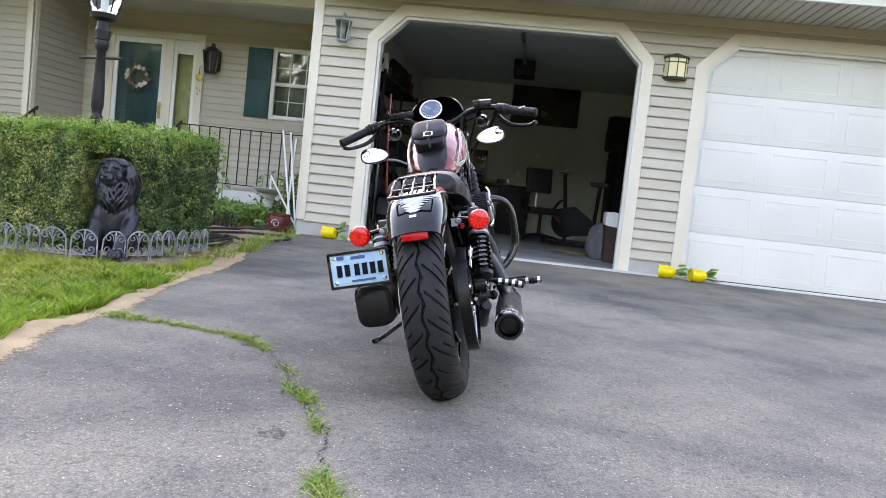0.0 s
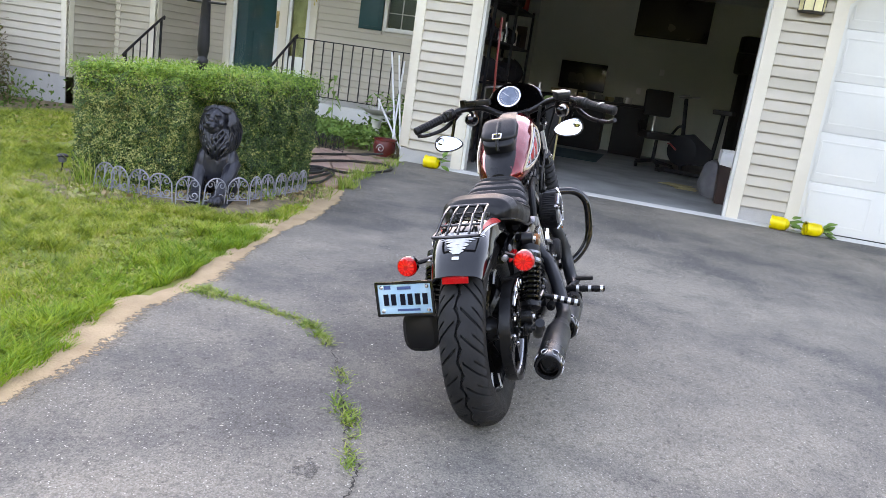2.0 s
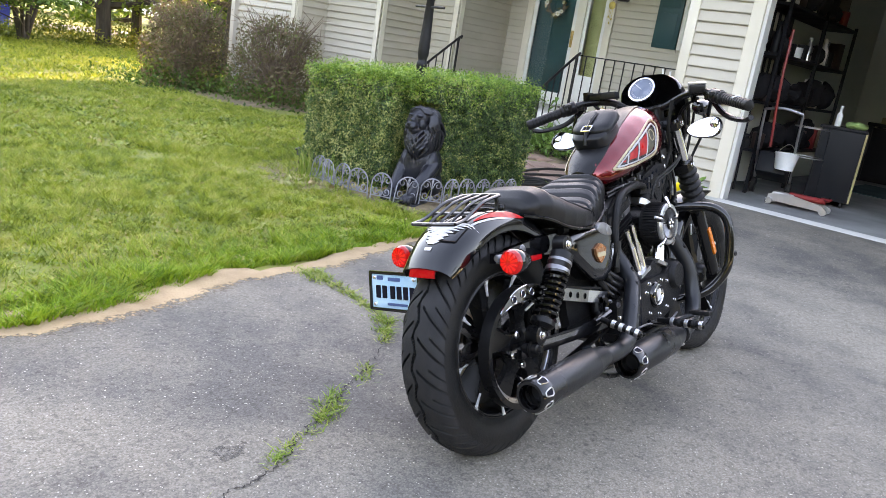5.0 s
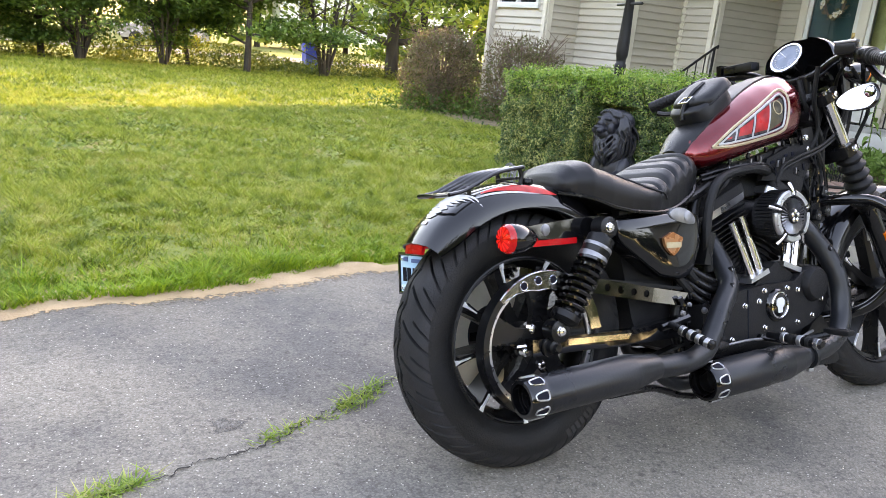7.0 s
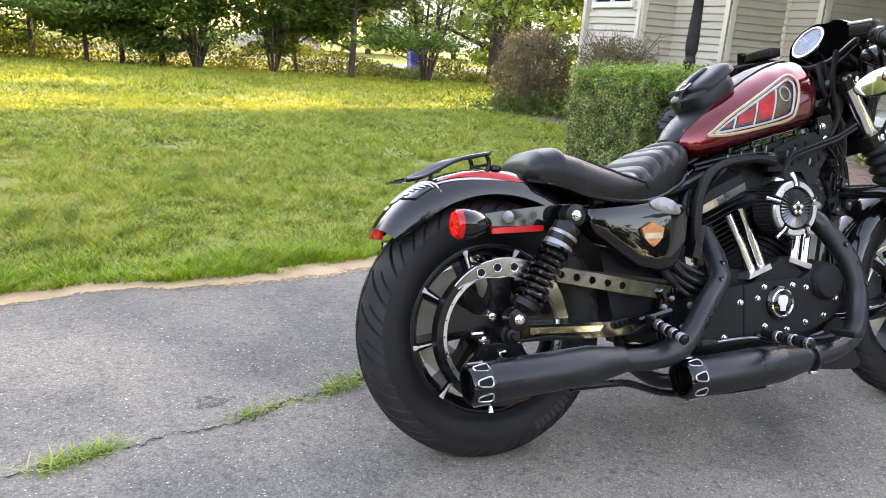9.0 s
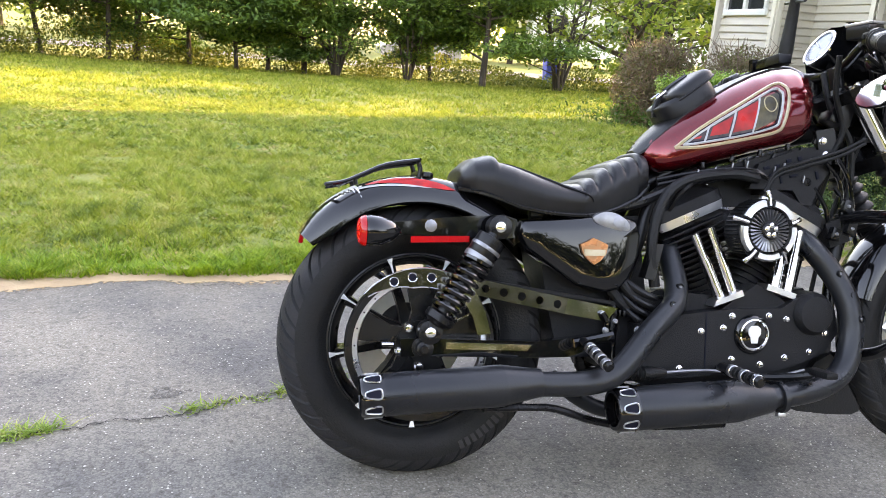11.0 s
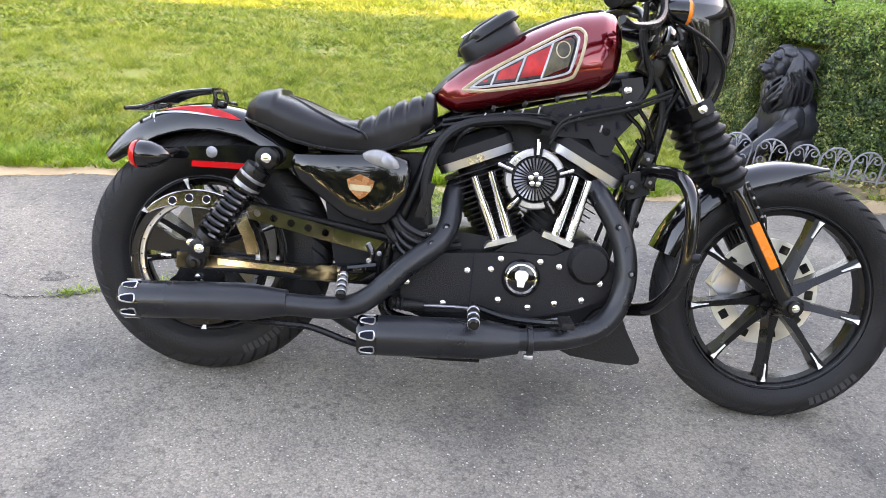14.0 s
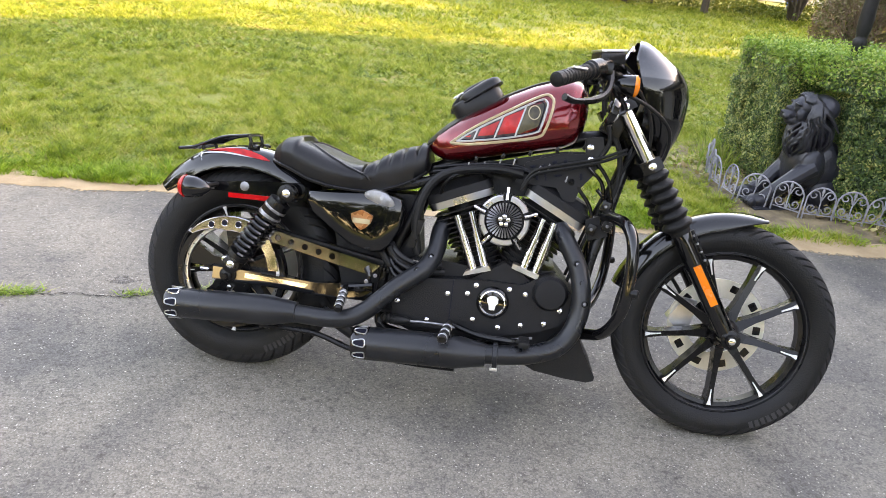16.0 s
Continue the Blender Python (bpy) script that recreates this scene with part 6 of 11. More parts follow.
# fallen yellow lamps shaped like flowers
def yellow_flower(x, y, rz, roll):
    t = thing("garden_flower", pose(x, y, 0.115, 0, 0, rz), "bright yellow plastic rose fallen on its side", "garden ornament", "yellow roses")
    for i in range(6):
        a0 = 2 * math.pi * i / 6 + roll
        rows = []
        for k in range(7):
            s = k / 6
            r = float(np.interp(s, [0, 0.15, 0.5, 0.85, 1], [0.022, 0.052, 0.062, 0.058, 0.066]))
            rows.append([Vector((-0.10 + 0.17 * s, (r + 0.004 * (i % 2)) * math.cos(a0 + b), (r + 0.004 * (i % 2)) * math.sin(a0 + b))) for b in [(-0.62 + 1.24 * j / 6) * (1 - 0.25 * s ** 3) for j in range(7)]])
        rows2 = [[Vector((p.x, p.y * 0.95, p.z * 0.95)) for p in r] for r in rows]
        bm = B()
        loft(bm, rows, cap=False, wrap=False)
        loft(bm, rows2, cap=False, wrap=False)
        part("petal", bm, M_YELLOW, t)
    bm = B()
    lathe(bm, (0.05, 0, 0), (1, 0, 0), [(0, 0.05), (0.008, 0.047), (0.012, 0.01)], 20)
    part("heart", bm, M_YELLOW, t)
    rn = np.random.default_rng(int(1000 * abs(y)))
    for i in range(9):
        u = Vector((rn.uniform(-0.9, -0.2), rn.uniform(-1, 1), rn.uniform(-0.2, 0.9))).normalized()
        v = u.cross(Vector((0, 0.3, 1))).normalized()
        p0 = Vector((-0.10, rn.uniform(-0.03, 0.03), rn.uniform(-0.03, 0.05))) + u * 0.03
        rows = []
        for k in range(5):
            s = k / 4
            w = 0.032 * math.sin(math.pi * (0.08 + 0.9 * s)) + 0.001
            p = p0 + u * 0.11 * s - Vector((0, 0, 0.03 * s * s))
            rows.append([p - v * w, p + Vector((0, 0, 0.006)), p + v * w])
        bm = B()
        loft(bm, rows, cap=False, wrap=False)
        part("leaf", bm, M_PLANT, t, "green plastic leaf")
    return t


yellow_flower(5.62, -1.68, 75, 0.2)
yellow_flower(5.58, -1.98, 105, 0.5)
yellow_flower(5.62, 1.86, 80, 0.1)

# small solar light by the hedge
sl = thing("solar_light", Matrix.Translation((2.35, 3.72, float(gz(2.35, 3.72)))), "small dark garden stake light in the grass by the hedge", "garden light")
bm = B()
cyl(bm, (0, 0, -0.05), (0, 0, 0.08), 0.006, seg=8)
part("stake", bm, M_IRON, sl)
bm = B()
lathe(bm, (0, 0, 0.08), (0, 0, 1), [(0, 0.012), (0.005, 0.026), (0.04, 0.030), (0.045, 0.026)], 14)
part("lens_body", bm, M_GREY, sl)
bm = B()
lathe(bm, (0, 0, 0.125), (0, 0, 1), [(0, 0.040), (0.006, 0.042), (0.018, 0.028), (0.022, 0.004)], 14)
part("cap", bm, M_IRON, sl)
# ---- garage contents ----
tv = thing("television", Matrix.Translation((12.19, -0.285, 2.48)), "large black flat television on the back wall", "television")
bm = B()
box(bm, (0, 0, 0), (0.05, 1.25, 0.70), bevel=0.008)
part("tv_case", bm, M_DARKPLASTIC, tv)
bm = B()
box(bm, (-0.027, 0, 0.005), (0.004, 1.21, 0.66))
part("screen", bm, M_SCREEN, tv)
dk = thing("work_bench", Matrix.Translation((11.8, 0.75, GF)), "dark work bench against the back wall", "bench")
bm = B()
box(bm, (0, 0, 0.86), (0.7, 1.9, 0.05), bevel=0.004)
part("bench_top", bm, M_DARKPLASTIC, dk)
for sx, sy in ((-0.3, -0.9), (-0.3, 0.9), (0.3, -0.9), (0.3, 0.9)):
    bm = B()
    box(bm, (sx, sy, 0.42), (0.07, 0.07, 0.84))
    part("bench_leg", bm, M_DARKPLASTIC, dk)
bm = B()
box(bm, (-0.05, -0.62, 0.42), (0.55, 0.5, 0.82), bevel=0.006)
part("drawer_unit", bm, M_DARKPLASTIC, dk)
bm = B()
box(bm, (0.0, 0.36, 0.41), (0.6, 1.08, 0.80), bevel=0.006)
part("cupboard", bm, M_DARKPLASTIC, dk)
mo = thing("monitor", Matrix.Translation((11.95, 1.08, GF + 0.885)), "black computer monitor on the bench", "monitor")
bm = B()
box(bm, (0, 0, 0.36), (0.05, 0.82, 0.48), bevel=0.006)
part("monitor_case", bm, M_SCREEN, mo)
bm = B()
box(bm, (0, 0, 0.06), (0.06, 0.10, 0.12))
box(bm, (0, 0, 0.006), (0.2, 0.3, 0.012))
part("monitor_foot", bm, M_DARKPLASTIC, mo)
rg2 = np.random.default_rng(17)
for i in range(9):
    bm = B()
    s = 0.06 + 0.06 * rg2.random()
    box(bm, (0, 0, s / 2), (0.1, 0.12, s), rot=(0, 0, rg2.uniform(0, 90)), bevel=0.006)
    o = part("parts_box", bm, (M_STEEL, M_GREY, M_TAN)[i % 3])
    o.location = (11.6, 0.2 + 0.16 * i, GF + 0.885)
    tagged(o, "small open box of clutter on the bench", "box", "bench clutter")
cab = thing("tool_cabinet", pose(7.55, 1.06, GF, 0, 0, 12), "dark tool cabinet on casters with a worn plywood side", "cabinet")
bm = B()
box(bm, (0, 0, 0.43), (0.62, 0.42, 0.74), bevel=0.008)
part("cabinet_body", bm, M_DARKPLASTIC, cab)
bm = B()
pl = [(-0.30, 0.06), (0.30, 0.06), (0.30, 0.80), (-0.30, 0.80), (-0.305, 0.62), (-0.28, 0.56), (-0.30, 0.44), (-0.285, 0.38), (-0.30, 0.24)]
slab(bm, pl, -0.215, -0.235, "xz")
part("side_board", bm, M_TAN, cab, "yellowed plywood side board")
bm = B()
box(bm, (0, 0, 0.815), (0.66, 0.46, 0.03), bevel=0.006)
part("cabinet_top", bm, M_DARKPLASTIC, cab)
for sx in (-0.25, 0.25):
    for sy in (-0.16, 0.16):
        bm = B()
        cyl(bm, (sx, sy - 0.012, 0.03), (sx, sy + 0.012, 0.03), 0.03)
        part("caster", bm, M_HOSE, cab)
bm = B()
lathe(bm, (7.45, 1.12, GF + 0.83), (0, 0, 1), [(0, 0.032), (0.12, 0.032), (0.15, 0.014), (0.19, 0.014), (0.20, 0.018), (0.215, 0.018)], 16)
tagged(part("spray_bottle", bm, M_PVC), "white bottle on the tool cabinet", "bottle")
bm = B()
bmesh.ops.create_icosphere(bm, subdivisions=3, radius=1.0, matrix=Matrix.LocRotScale((7.45, 0.93, GF + 0.86), None, (0.14, 0.11, 0.045)))
for v in bm.verts:
    v.co += v.normal * 0.014 * noise.noise(v.co * 14)
tagged(part("folded_cloth", bm, surf("pale_green_cloth", (0.30, 0.45, 0.16), (0.2, 0.32, 0.1), rough=0.9)), "crumpled pale green cloth on the cabinet", "cloth")
jk = thing("floor_jack", pose(6.42, 1.02, GF, 0, 0, -86), "silver and red trolley jack on the garage floor", "jack")
bm = B()
for s in (-1, 1):
    slab(bm, [(-0.28, 0.04), (-0.28, 0.10), (-0.1, 0.13), (0.22, 0.09), (0.28, 0.05), (0.22, 0.03)], s * 0.07, s * 0.085, "xz")
box(bm, (-0.15, 0, 0.10), (0.2, 0.14, 0.06), bevel=0.01)
part("jack_frame", bm, M_STEEL, jk)
bm = B()
tube(bm, [(-0.1, 0, 0.12), (0.12, 0, 0.12), (0.24, 0, 0.13)], 0.03, 10, 3)
lathe(bm, (0.24, 0, 0.13), (0, 0, 1), [(0, 0.03), (0.02, 0.05), (0.03, 0.05)], 14)
part("lift_arm", bm, M_REDPAINT, jk)
for x in (-0.26, 0.25):
    for s in (-1, 1):
        bm = B()
        cyl(bm, (x, s * 0.085, 0.035), (x, s * 0.115, 0.035), 0.035)
        part("jack_wheel", bm, M_STEEL, jk)
bn = thing("trash_bin", Matrix.Translation((6.93, -1.26, GF)), "dark brown bin lined with a white bag", "bin")
bm = B()
loft(bm, [[Vector((x * k, y * k, z)) for x, y in ((-0.17, -0.13), (0.17, -0.13), (0.17, 0.13), (-0.17, 0.13))] for k, z in ((0.82, 0.0), (1.0, 0.56), (0.94, 0.56), (0.78, 0.03))])
part("bin_body", bevel_all(bm, 0.008, 1), M_BROWNBIN, bn)
bm = B()
loft(bm, [[Vector((x * k, y * k, z + 0.02 * math.sin(7 * x + 9 * y))) for x, y in ((-0.17, -0.13), (0, -0.14), (0.17, -0.13), (0.175, 0), (0.17, 0.13), (0, 0.14), (-0.17, 0.13), (-0.175, 0))] for k, z in ((1.06, 0.44), (1.06, 0.555), (1.0, 0.58), (0.9, 0.575), (0.85, 0.50))])
part("bin_bag", bm, M_PVC, bn, "white bin bag folded over the rim")
bm = B()
for i in range(1):
    bmesh.ops.create_icosphere(bm, subdivisions=4, radius=1.0, matrix=Matrix.LocRotScale((7.55, -1.2, GF + 0.14), None, (0.45, 0.22, 0.32)))
for v in bm.verts:
    v.co += v.normal * 0.06 * noise.noise(v.co * 5)
    v.co.z = max(v.co.z, GF + 0.002)
tagged(part("tarpaulin", bm, M_GREY), "heap of grey tarpaulin beside the bin", "tarpaulin")
bm = B()
for i in range(4):
    box(bm, (7.75 + 0.05 * i, -0.86 + 0.04 * i, GF + 0.006 + 0.006 * i), (0.36, 0.26, 0.005), rot=(0, 2, 20 * i))
tagged(part("cardboard", bm, M_TAN), "flattened cardboard lying on the floor", "cardboard")


def exercise_bike(x, y, rz, k):
    t = thing("exercise_bike", pose(x, y, GF, 0, 0, rz), "dark exercise bike standing at the back of the garage", "exercise bike", "exercise machines")
    bm = B()
    box(bm, (0, 0, 0.04), (0.95, 0.10, 0.06), bevel=0.01)
    box(bm, (-0.45, 0, 0.04), (0.08, 0.5, 0.05), bevel=0.01)
    box(bm, (0.45, 0, 0.04), (0.08, 0.5, 0.05), bevel=0.01)
    part("base_frame", bm, M_DARKPLASTIC, t)
    bm = B()
    lathe(bm, (0.22, -0.05, 0.36), (0, 1, 0), [(0, 0.08), (0.01, 0.20), (0.02, 0.225), (0.08, 0.225), (0.09, 0.20), (0.10, 0.08)], 28)
    part("fly_wheel", bm, M_DARKPLASTIC, t)
    bm = B()
    slab(bm, [(-0.24, 0.20), (-0.20, 0.42), (0.10, 0.62), (0.36, 0.56), (0.44, 0.36), (0.30, 0.16)], -0.035, 0.035)
    part("shroud", bevel_all(bm, 0.015, 2), M_DARKPLASTIC, t)
    bm = B()
    tube(bm, [(-0.2, 0, 0.06), (-0.25, 0, 0.95 * k)], 0.03, 10, 1)
    tube(bm, [(0.2, 0, 0.06), (0.32, 0, 1.1 * k)], 0.03, 10, 1)
    part("upright_frame", bm, M_DARKPLASTIC, t)
    bm = B()
    box(bm, (-0.26, 0, 0.98 * k), (0.28, 0.22, 0.07), bevel=0.02)
    part("saddle", bm, M_HOSE, t)
    bm = B()
    tube(bm, [(0.2, -0.25, 1.15 * k), (0.36, -0.2, 1.12 * k), (0.36, 0.2, 1.12 * k), (0.2, 0.25, 1.15 * k)], 0.016, 8, 4)
    part("bars", bm, M_STEEL, t)
    bm = B()
    tube(bm, [(0.16, -0.12, 0.36), (0.06, -0.14, 0.28), (0.06, -0.22, 0.28)], 0.012, 8, 1)
    tube(bm, [(0.28, 0.12, 0.36), (0.38, 0.14, 0.44), (0.38, 0.22, 0.44)], 0.012, 8, 1)
    part("pedals", bm, M_REDPAINT if k > 0.9 else M_STEEL, t)




def desk_chair(x, y, rz):
    t = thing("desk_chair", pose(x, y, GF, 0, 0, rz), "black padded desk chair on a five-star base in the garage", "chair")
    bm = B()
    box(bm, (0, 0, 0.50), (0.50, 0.52, 0.11), bevel=0.045)
    part("seat", bm, M_HOSE, t)
    bm = B()
    box(bm, (-0.24, 0, 0.98), (0.09, 0.44, 0.40), rot=(0, -8, 0), bevel=0.04)
    part("backrest", bm, M_HOSE, t)
    bm = B()
    tube(bm, [(-0.16, 0, 0.46), (-0.27, 0, 0.52), (-0.28, 0, 0.82)], 0.022, 8, 3)
    part("back_bar", bm, M_STEEL, t)
    bm = B()
    cyl(bm, (0, 0, 0.10), (0, 0, 0.45), 0.03, 0.025)
    part("column", bm, M_DARKPLASTIC, t)
    for i in range(5):
        a = 2 * math.pi * i / 5
        bm = B()
        tube(bm, [(0, 0, 0.12), (0.30 * math.cos(a), 0.30 * math.sin(a), 0.075)], [0.03, 0.018], 8, 1)
        lathe(bm, (0.30 * math.cos(a), 0.30 * math.sin(a) - 0.02, 0.032), (0, 1, 0), [(0, 0.024), (0.002, 0.03), (0.038, 0.03), (0.04, 0.024)], 12)
        part("base_leg", bm, M_DARKPLASTIC, t)
    for s in (-1, 1):
        bm = B()
        tube(bm, [(-0.12, s * 0.24, 0.50), (-0.05, s * 0.31, 0.66), (0.16, s * 0.30, 0.70)], 0.02, 8, 4)
        part("armrest", bm, M_DARKPLASTIC, t)


desk_chair(10.0, -0.40, 200)
exercise_bike(9.5, -1.0, 70, 1.0)
bm = B()
for (c, s) in (((10.6, -1.75, 0.8), (0.5, 0.6, 1.6)), ((10.5, -1.6, 1.75), (0.4, 0.5, 0.35)), ((10.3, -1.5, 2.0), (0.25, 0.35, 0.25))):
    box(bm, (c[0], c[1], c[2] + GF), s, rot=(0, 0, 14), bevel=0.05)
tagged(part("tarp", bm, M_DARKPLASTIC), "tall dark covered stack at the garage side", "stack")
for (x, y, z, r) in ((12.2, -0.26, 1.56, 0.04), (12.2, 0.08, 1.19, 0.03)):
    bm = B()
    box(bm, (x, y, z), (0.012, 0.08, 0.11), bevel=0.004)
    tagged(part("wall_switch", bm, M_PVC), "small white switch plate on the wall", "switch")
bm = B()
box(bm, (10.2, 0.9, GF + 0.004), (1.6, 1.0, 0.008))
tagged(part("floor_mat", bm, surf("dark_teal_mat", (0.02, 0.06, 0.07), (0.015, 0.045, 0.05), rough=0.9)), "thin dark teal mat on the garage floor", "mat")

# shelf of tools and bottles along the side wall
shf = thing("storage_shelf", Matrix.Translation((8.0, 1.85, GF)), "crowded dark storage shelf along the garage wall", "shelf")
for z in (0.45, 0.95, 1.45, 1.95):
    bm = B()
    box(bm, (0, 0, z), (2.6, 0.40, 0.03))
    part("shelf_board", bm, M_DARKPLASTIC, shf)
for x in (-1.28, 0, 1.28):
    for y in (-0.19, 0.19):
        bm = B()
        box(bm, (x, y, 1.0), (0.04, 0.03, 2.0))
        part("shelf_post", bm, M_DARKPLASTIC, shf)
mats = (M_PVC, M_REDPAINT, M_DARKPLASTIC, M_STEEL, M_BROWNBIN, M_DARKPLASTIC, M_GREY, M_DARKPLASTIC, M_DARKPLASTIC)
M_BAG = surf("dark_cloth", (0.010, 0.010, 0.013), (0.022, 0.021, 0.024), rough=0.9, scale=9, bump=0.3, spec=0.15)
for z in (0.465, 0.965, 1.465, 1.965):
    for i in range(17):
        x = -1.2 + 0.145 * i + rg2.uniform(-0.05, 0.05)
        h = rg2.uniform(0.10, 0.36)
        pick = rg2.random()
        bm = B()
        mt = mats[int(rg2.integers(len(mats)))]
        if pick < 0.3:
            r_ = rg2.uniform(0.025, 0.05)
            lathe(bm, (0, 0, 0), (0, 0, 1), [(0, r_), (h * 0.6, r_), (h * 0.75, r_ * 0.45), (h * 0.86, r_ * 0.4), (h * 0.87, r_ * 0.55), (h, r_ * 0.5)], 12)
            nm, lb, ct = "bottle", "bottle of fluid on the storage shelf", "bottle"
        elif pick < 0.42:
            lathe(bm, (0, 0, 0), (0, 0, 1), [(0, 0.06), (h * 0.5, 0.065), (h * 0.52, 0.06)], 14)
            nm, lb, ct = "can", "can standing on the storage shelf", "can"
        elif pick < 0.8:
            r_ = rg2.uniform(0.08, 0.14)
            bmesh.ops.create_icosphere(bm, subdivisions=2, radius=1.0, matrix=Matrix.LocRotScale((0, 0, h * 0.5), None, (r_, 0.13, h * 0.52)))
            for v in bm.verts:
                v.co += v.normal * 0.05 * noise.noise(v.co * 9 + Vector((i, z * 7, 0)))
            low_ = min(v.co.z for v in bm.verts)
            for v in bm.verts:
                v.co.z -= low_
            nm, lb, ct, mt = "cloth_bag", "slumped dark bag on the storage shelf", "bag", M_BAG
        else:
            box(bm, (0, 0, h / 2), (rg2.uniform(0.07, 0.14), rg2.uniform(0.1, 0.2), h), rot=(0, 0, rg2.uniform(-25, 25)), bevel=0.008)
            nm, lb, ct = "storage_box", "small box on the storage shelf", "box"
        o = part(nm, bm, mt)
        o.location = (8.0 + x, 1.80 + rg2.uniform(-0.08, 0.06), GF + z)
        tagged(o, lb, ct, "shelf clutter")
# stand with two wire hoops for a leaf bag
bs = thing("bag_stand", pose(6.95, 1.22, GF, 0, 0, 10), "wire stand with two hoops for a leaf bag", "stand")
for z, r_ in ((0.78, 0.17), (0.48, 0.18)):
    bm = B()
    tube(bm, [(r_ * math.cos(a), r_ * math.sin(a), z) for a in [2 * math.pi * k / 16 for k in range(16)]], 0.006, 6, 2, closed=True)
    part("hoop", bm, M_STEEL, bs)
for a in (0.6, 2.7, 4.6):
    bm = B()
    tube(bm, [(0.20 * math.cos(a), 0.20 * math.sin(a), 0.0), (0.176 * math.cos(a), 0.176 * math.sin(a), 0.50), (0.17 * math.cos(a), 0.17 * math.sin(a), 0.79)], 0.006, 6, 2)
    part("leg", bm, M_DARKPLASTIC, bs)
# leaning tools, strap and machine near the opening
for i, (x, y, h, mt) in enumerate(((6.35, 1.70, 1.75, M_TAN), (6.5, 1.82, 1.55, M_REDPAINT), (6.62, 1.75, 1.9, M_DARKPLASTIC), (6.25, 1.90, 1.4, M_STEEL))):
    t = thing("garden_tool", pose(x, y, GF, 0, 0, 0), "long-handled garden tool leaning in the corner", "tool", "garden tools")
    bm = B()
    tube(bm, [(0, 0, 0.02), (0.03, 0.08, h)], 0.014, 8, 1)
    part("handle", bm, mt, t)
    bm = B()
    box(bm, (0.03, 0.08, h + 0.10), (0.16, 0.02, 0.22), rot=(0, 8 * i, 0), bevel=0.006)
    part("tool_head", bm, M_STEEL if i % 2 else M_DARKPLASTIC, t)
mw = thing("push_cart", pose(6.75, 1.45, GF, 0, 0, 10), "folding dark cart with a bent steel handle", "cart")
for y in (-0.18, 0.18):
    bm = B()
    tube(bm, [(0.32, y, 0.06), (0.1, y, 0.30), (-0.12, y, 0.62), (-0.2, y, 0.9)], 0.013, 8, 4)
    part("side_rail", bm, M_STEEL, mw)
    bm = B()
    cyl(bm, (0.25, y - 0.02, 0.09), (0.25, y + 0.02, 0.09), 0.09, seg=18)
    part("cart_wheel", bm, M_HOSE, mw)
bm = B()
tube(bm, [(-0.2, -0.18, 0.9), (-0.23, 0, 0.93), (-0.2, 0.18, 0.9)], 0.014, 8, 4)
part("cart_handle", bm, M_STEEL, mw)
bm = B()
box(bm, (0.05, 0, 0.32), (0.34, 0.30, 0.22), rot=(0, 20, 0), bevel=0.02)
part("cart_tray", bm, M_DARKPLASTIC, mw)
bk = thing("bucket", Matrix.Translation((6.62, 1.30, GF + 0.33)), "white plastic bucket set on the cart", "bucket")
bm = B()
lathe(bm, (0, 0, 0), (0, 0, 1), [(0, 0.09), (0.16, 0.115), (0.17, 0.122), (0.165, 0.11), (0.02, 0.085)], 20)
part("bucket_body", bm, M_PVC, bk)
bm = B()
tube(bm, [(0, -0.115, 0.15), (0, 0, 0.26), (0, 0.115, 0.15)], 0.004, 6, 5)
part("bail", bm, M_STEEL, bk)
bm = B()
tube(bm, [(6.52, 1.52, 1.75), (6.50, 1.50, 1.2), (6.54, 1.46, 0.6)], 0.014, 6, 3)
tagged(part("red_strap", bm, M_REDPAINT), "red strap hanging from the tool rack", "strap")
rk = thing("tool_rack", Matrix.Translation((6.9, 2.06, 1.75)), "wall rack with dark hanging tools", "rack")
bm = B()
box(bm, (0, 0, 0), (1.7, 0.03, 0.10), bevel=0.004)
part("rack_board", bm, M_DARKPLASTIC, rk)
for i in range(9):
    bm = B()
    x = -0.75 + 0.19 * i
    tube(bm, [(x, -0.05, 0.35), (x + rg2.uniform(-0.05, 0.05), -0.06, -0.25 - 0.4 * rg2.random())], 0.016, 8, 1)
    box(bm, (x, -0.07, 0.38), (0.18 * rg2.random() + 0.08, 0.05, 0.16), rot=(0, rg2.uniform(-30, 30), 0), bevel=0.01)
    part("hanging_tool", bm, mats[int(rg2.integers(len(mats)))] if i % 3 == 0 else M_DARKPLASTIC, rk)
op = thing("door_opener", Matrix.Translation((9.6, 0.1, 2.62)), "garage door opener with its rail below the ceiling", "opener")
bm = B()
box(bm, (0, 0, 0.06), (0.5, 0.32, 0.22), bevel=0.02)
part("opener_case", bm, M_DARKPLASTIC, op)
bm = B()
box(bm, (-1.7, 0, 0.12), (3.0, 0.05, 0.04))
part("opener_rail", bm, M_STEEL, op)

# ---- bushes, trees and distance ----
rng = np.random.default_rng(77)


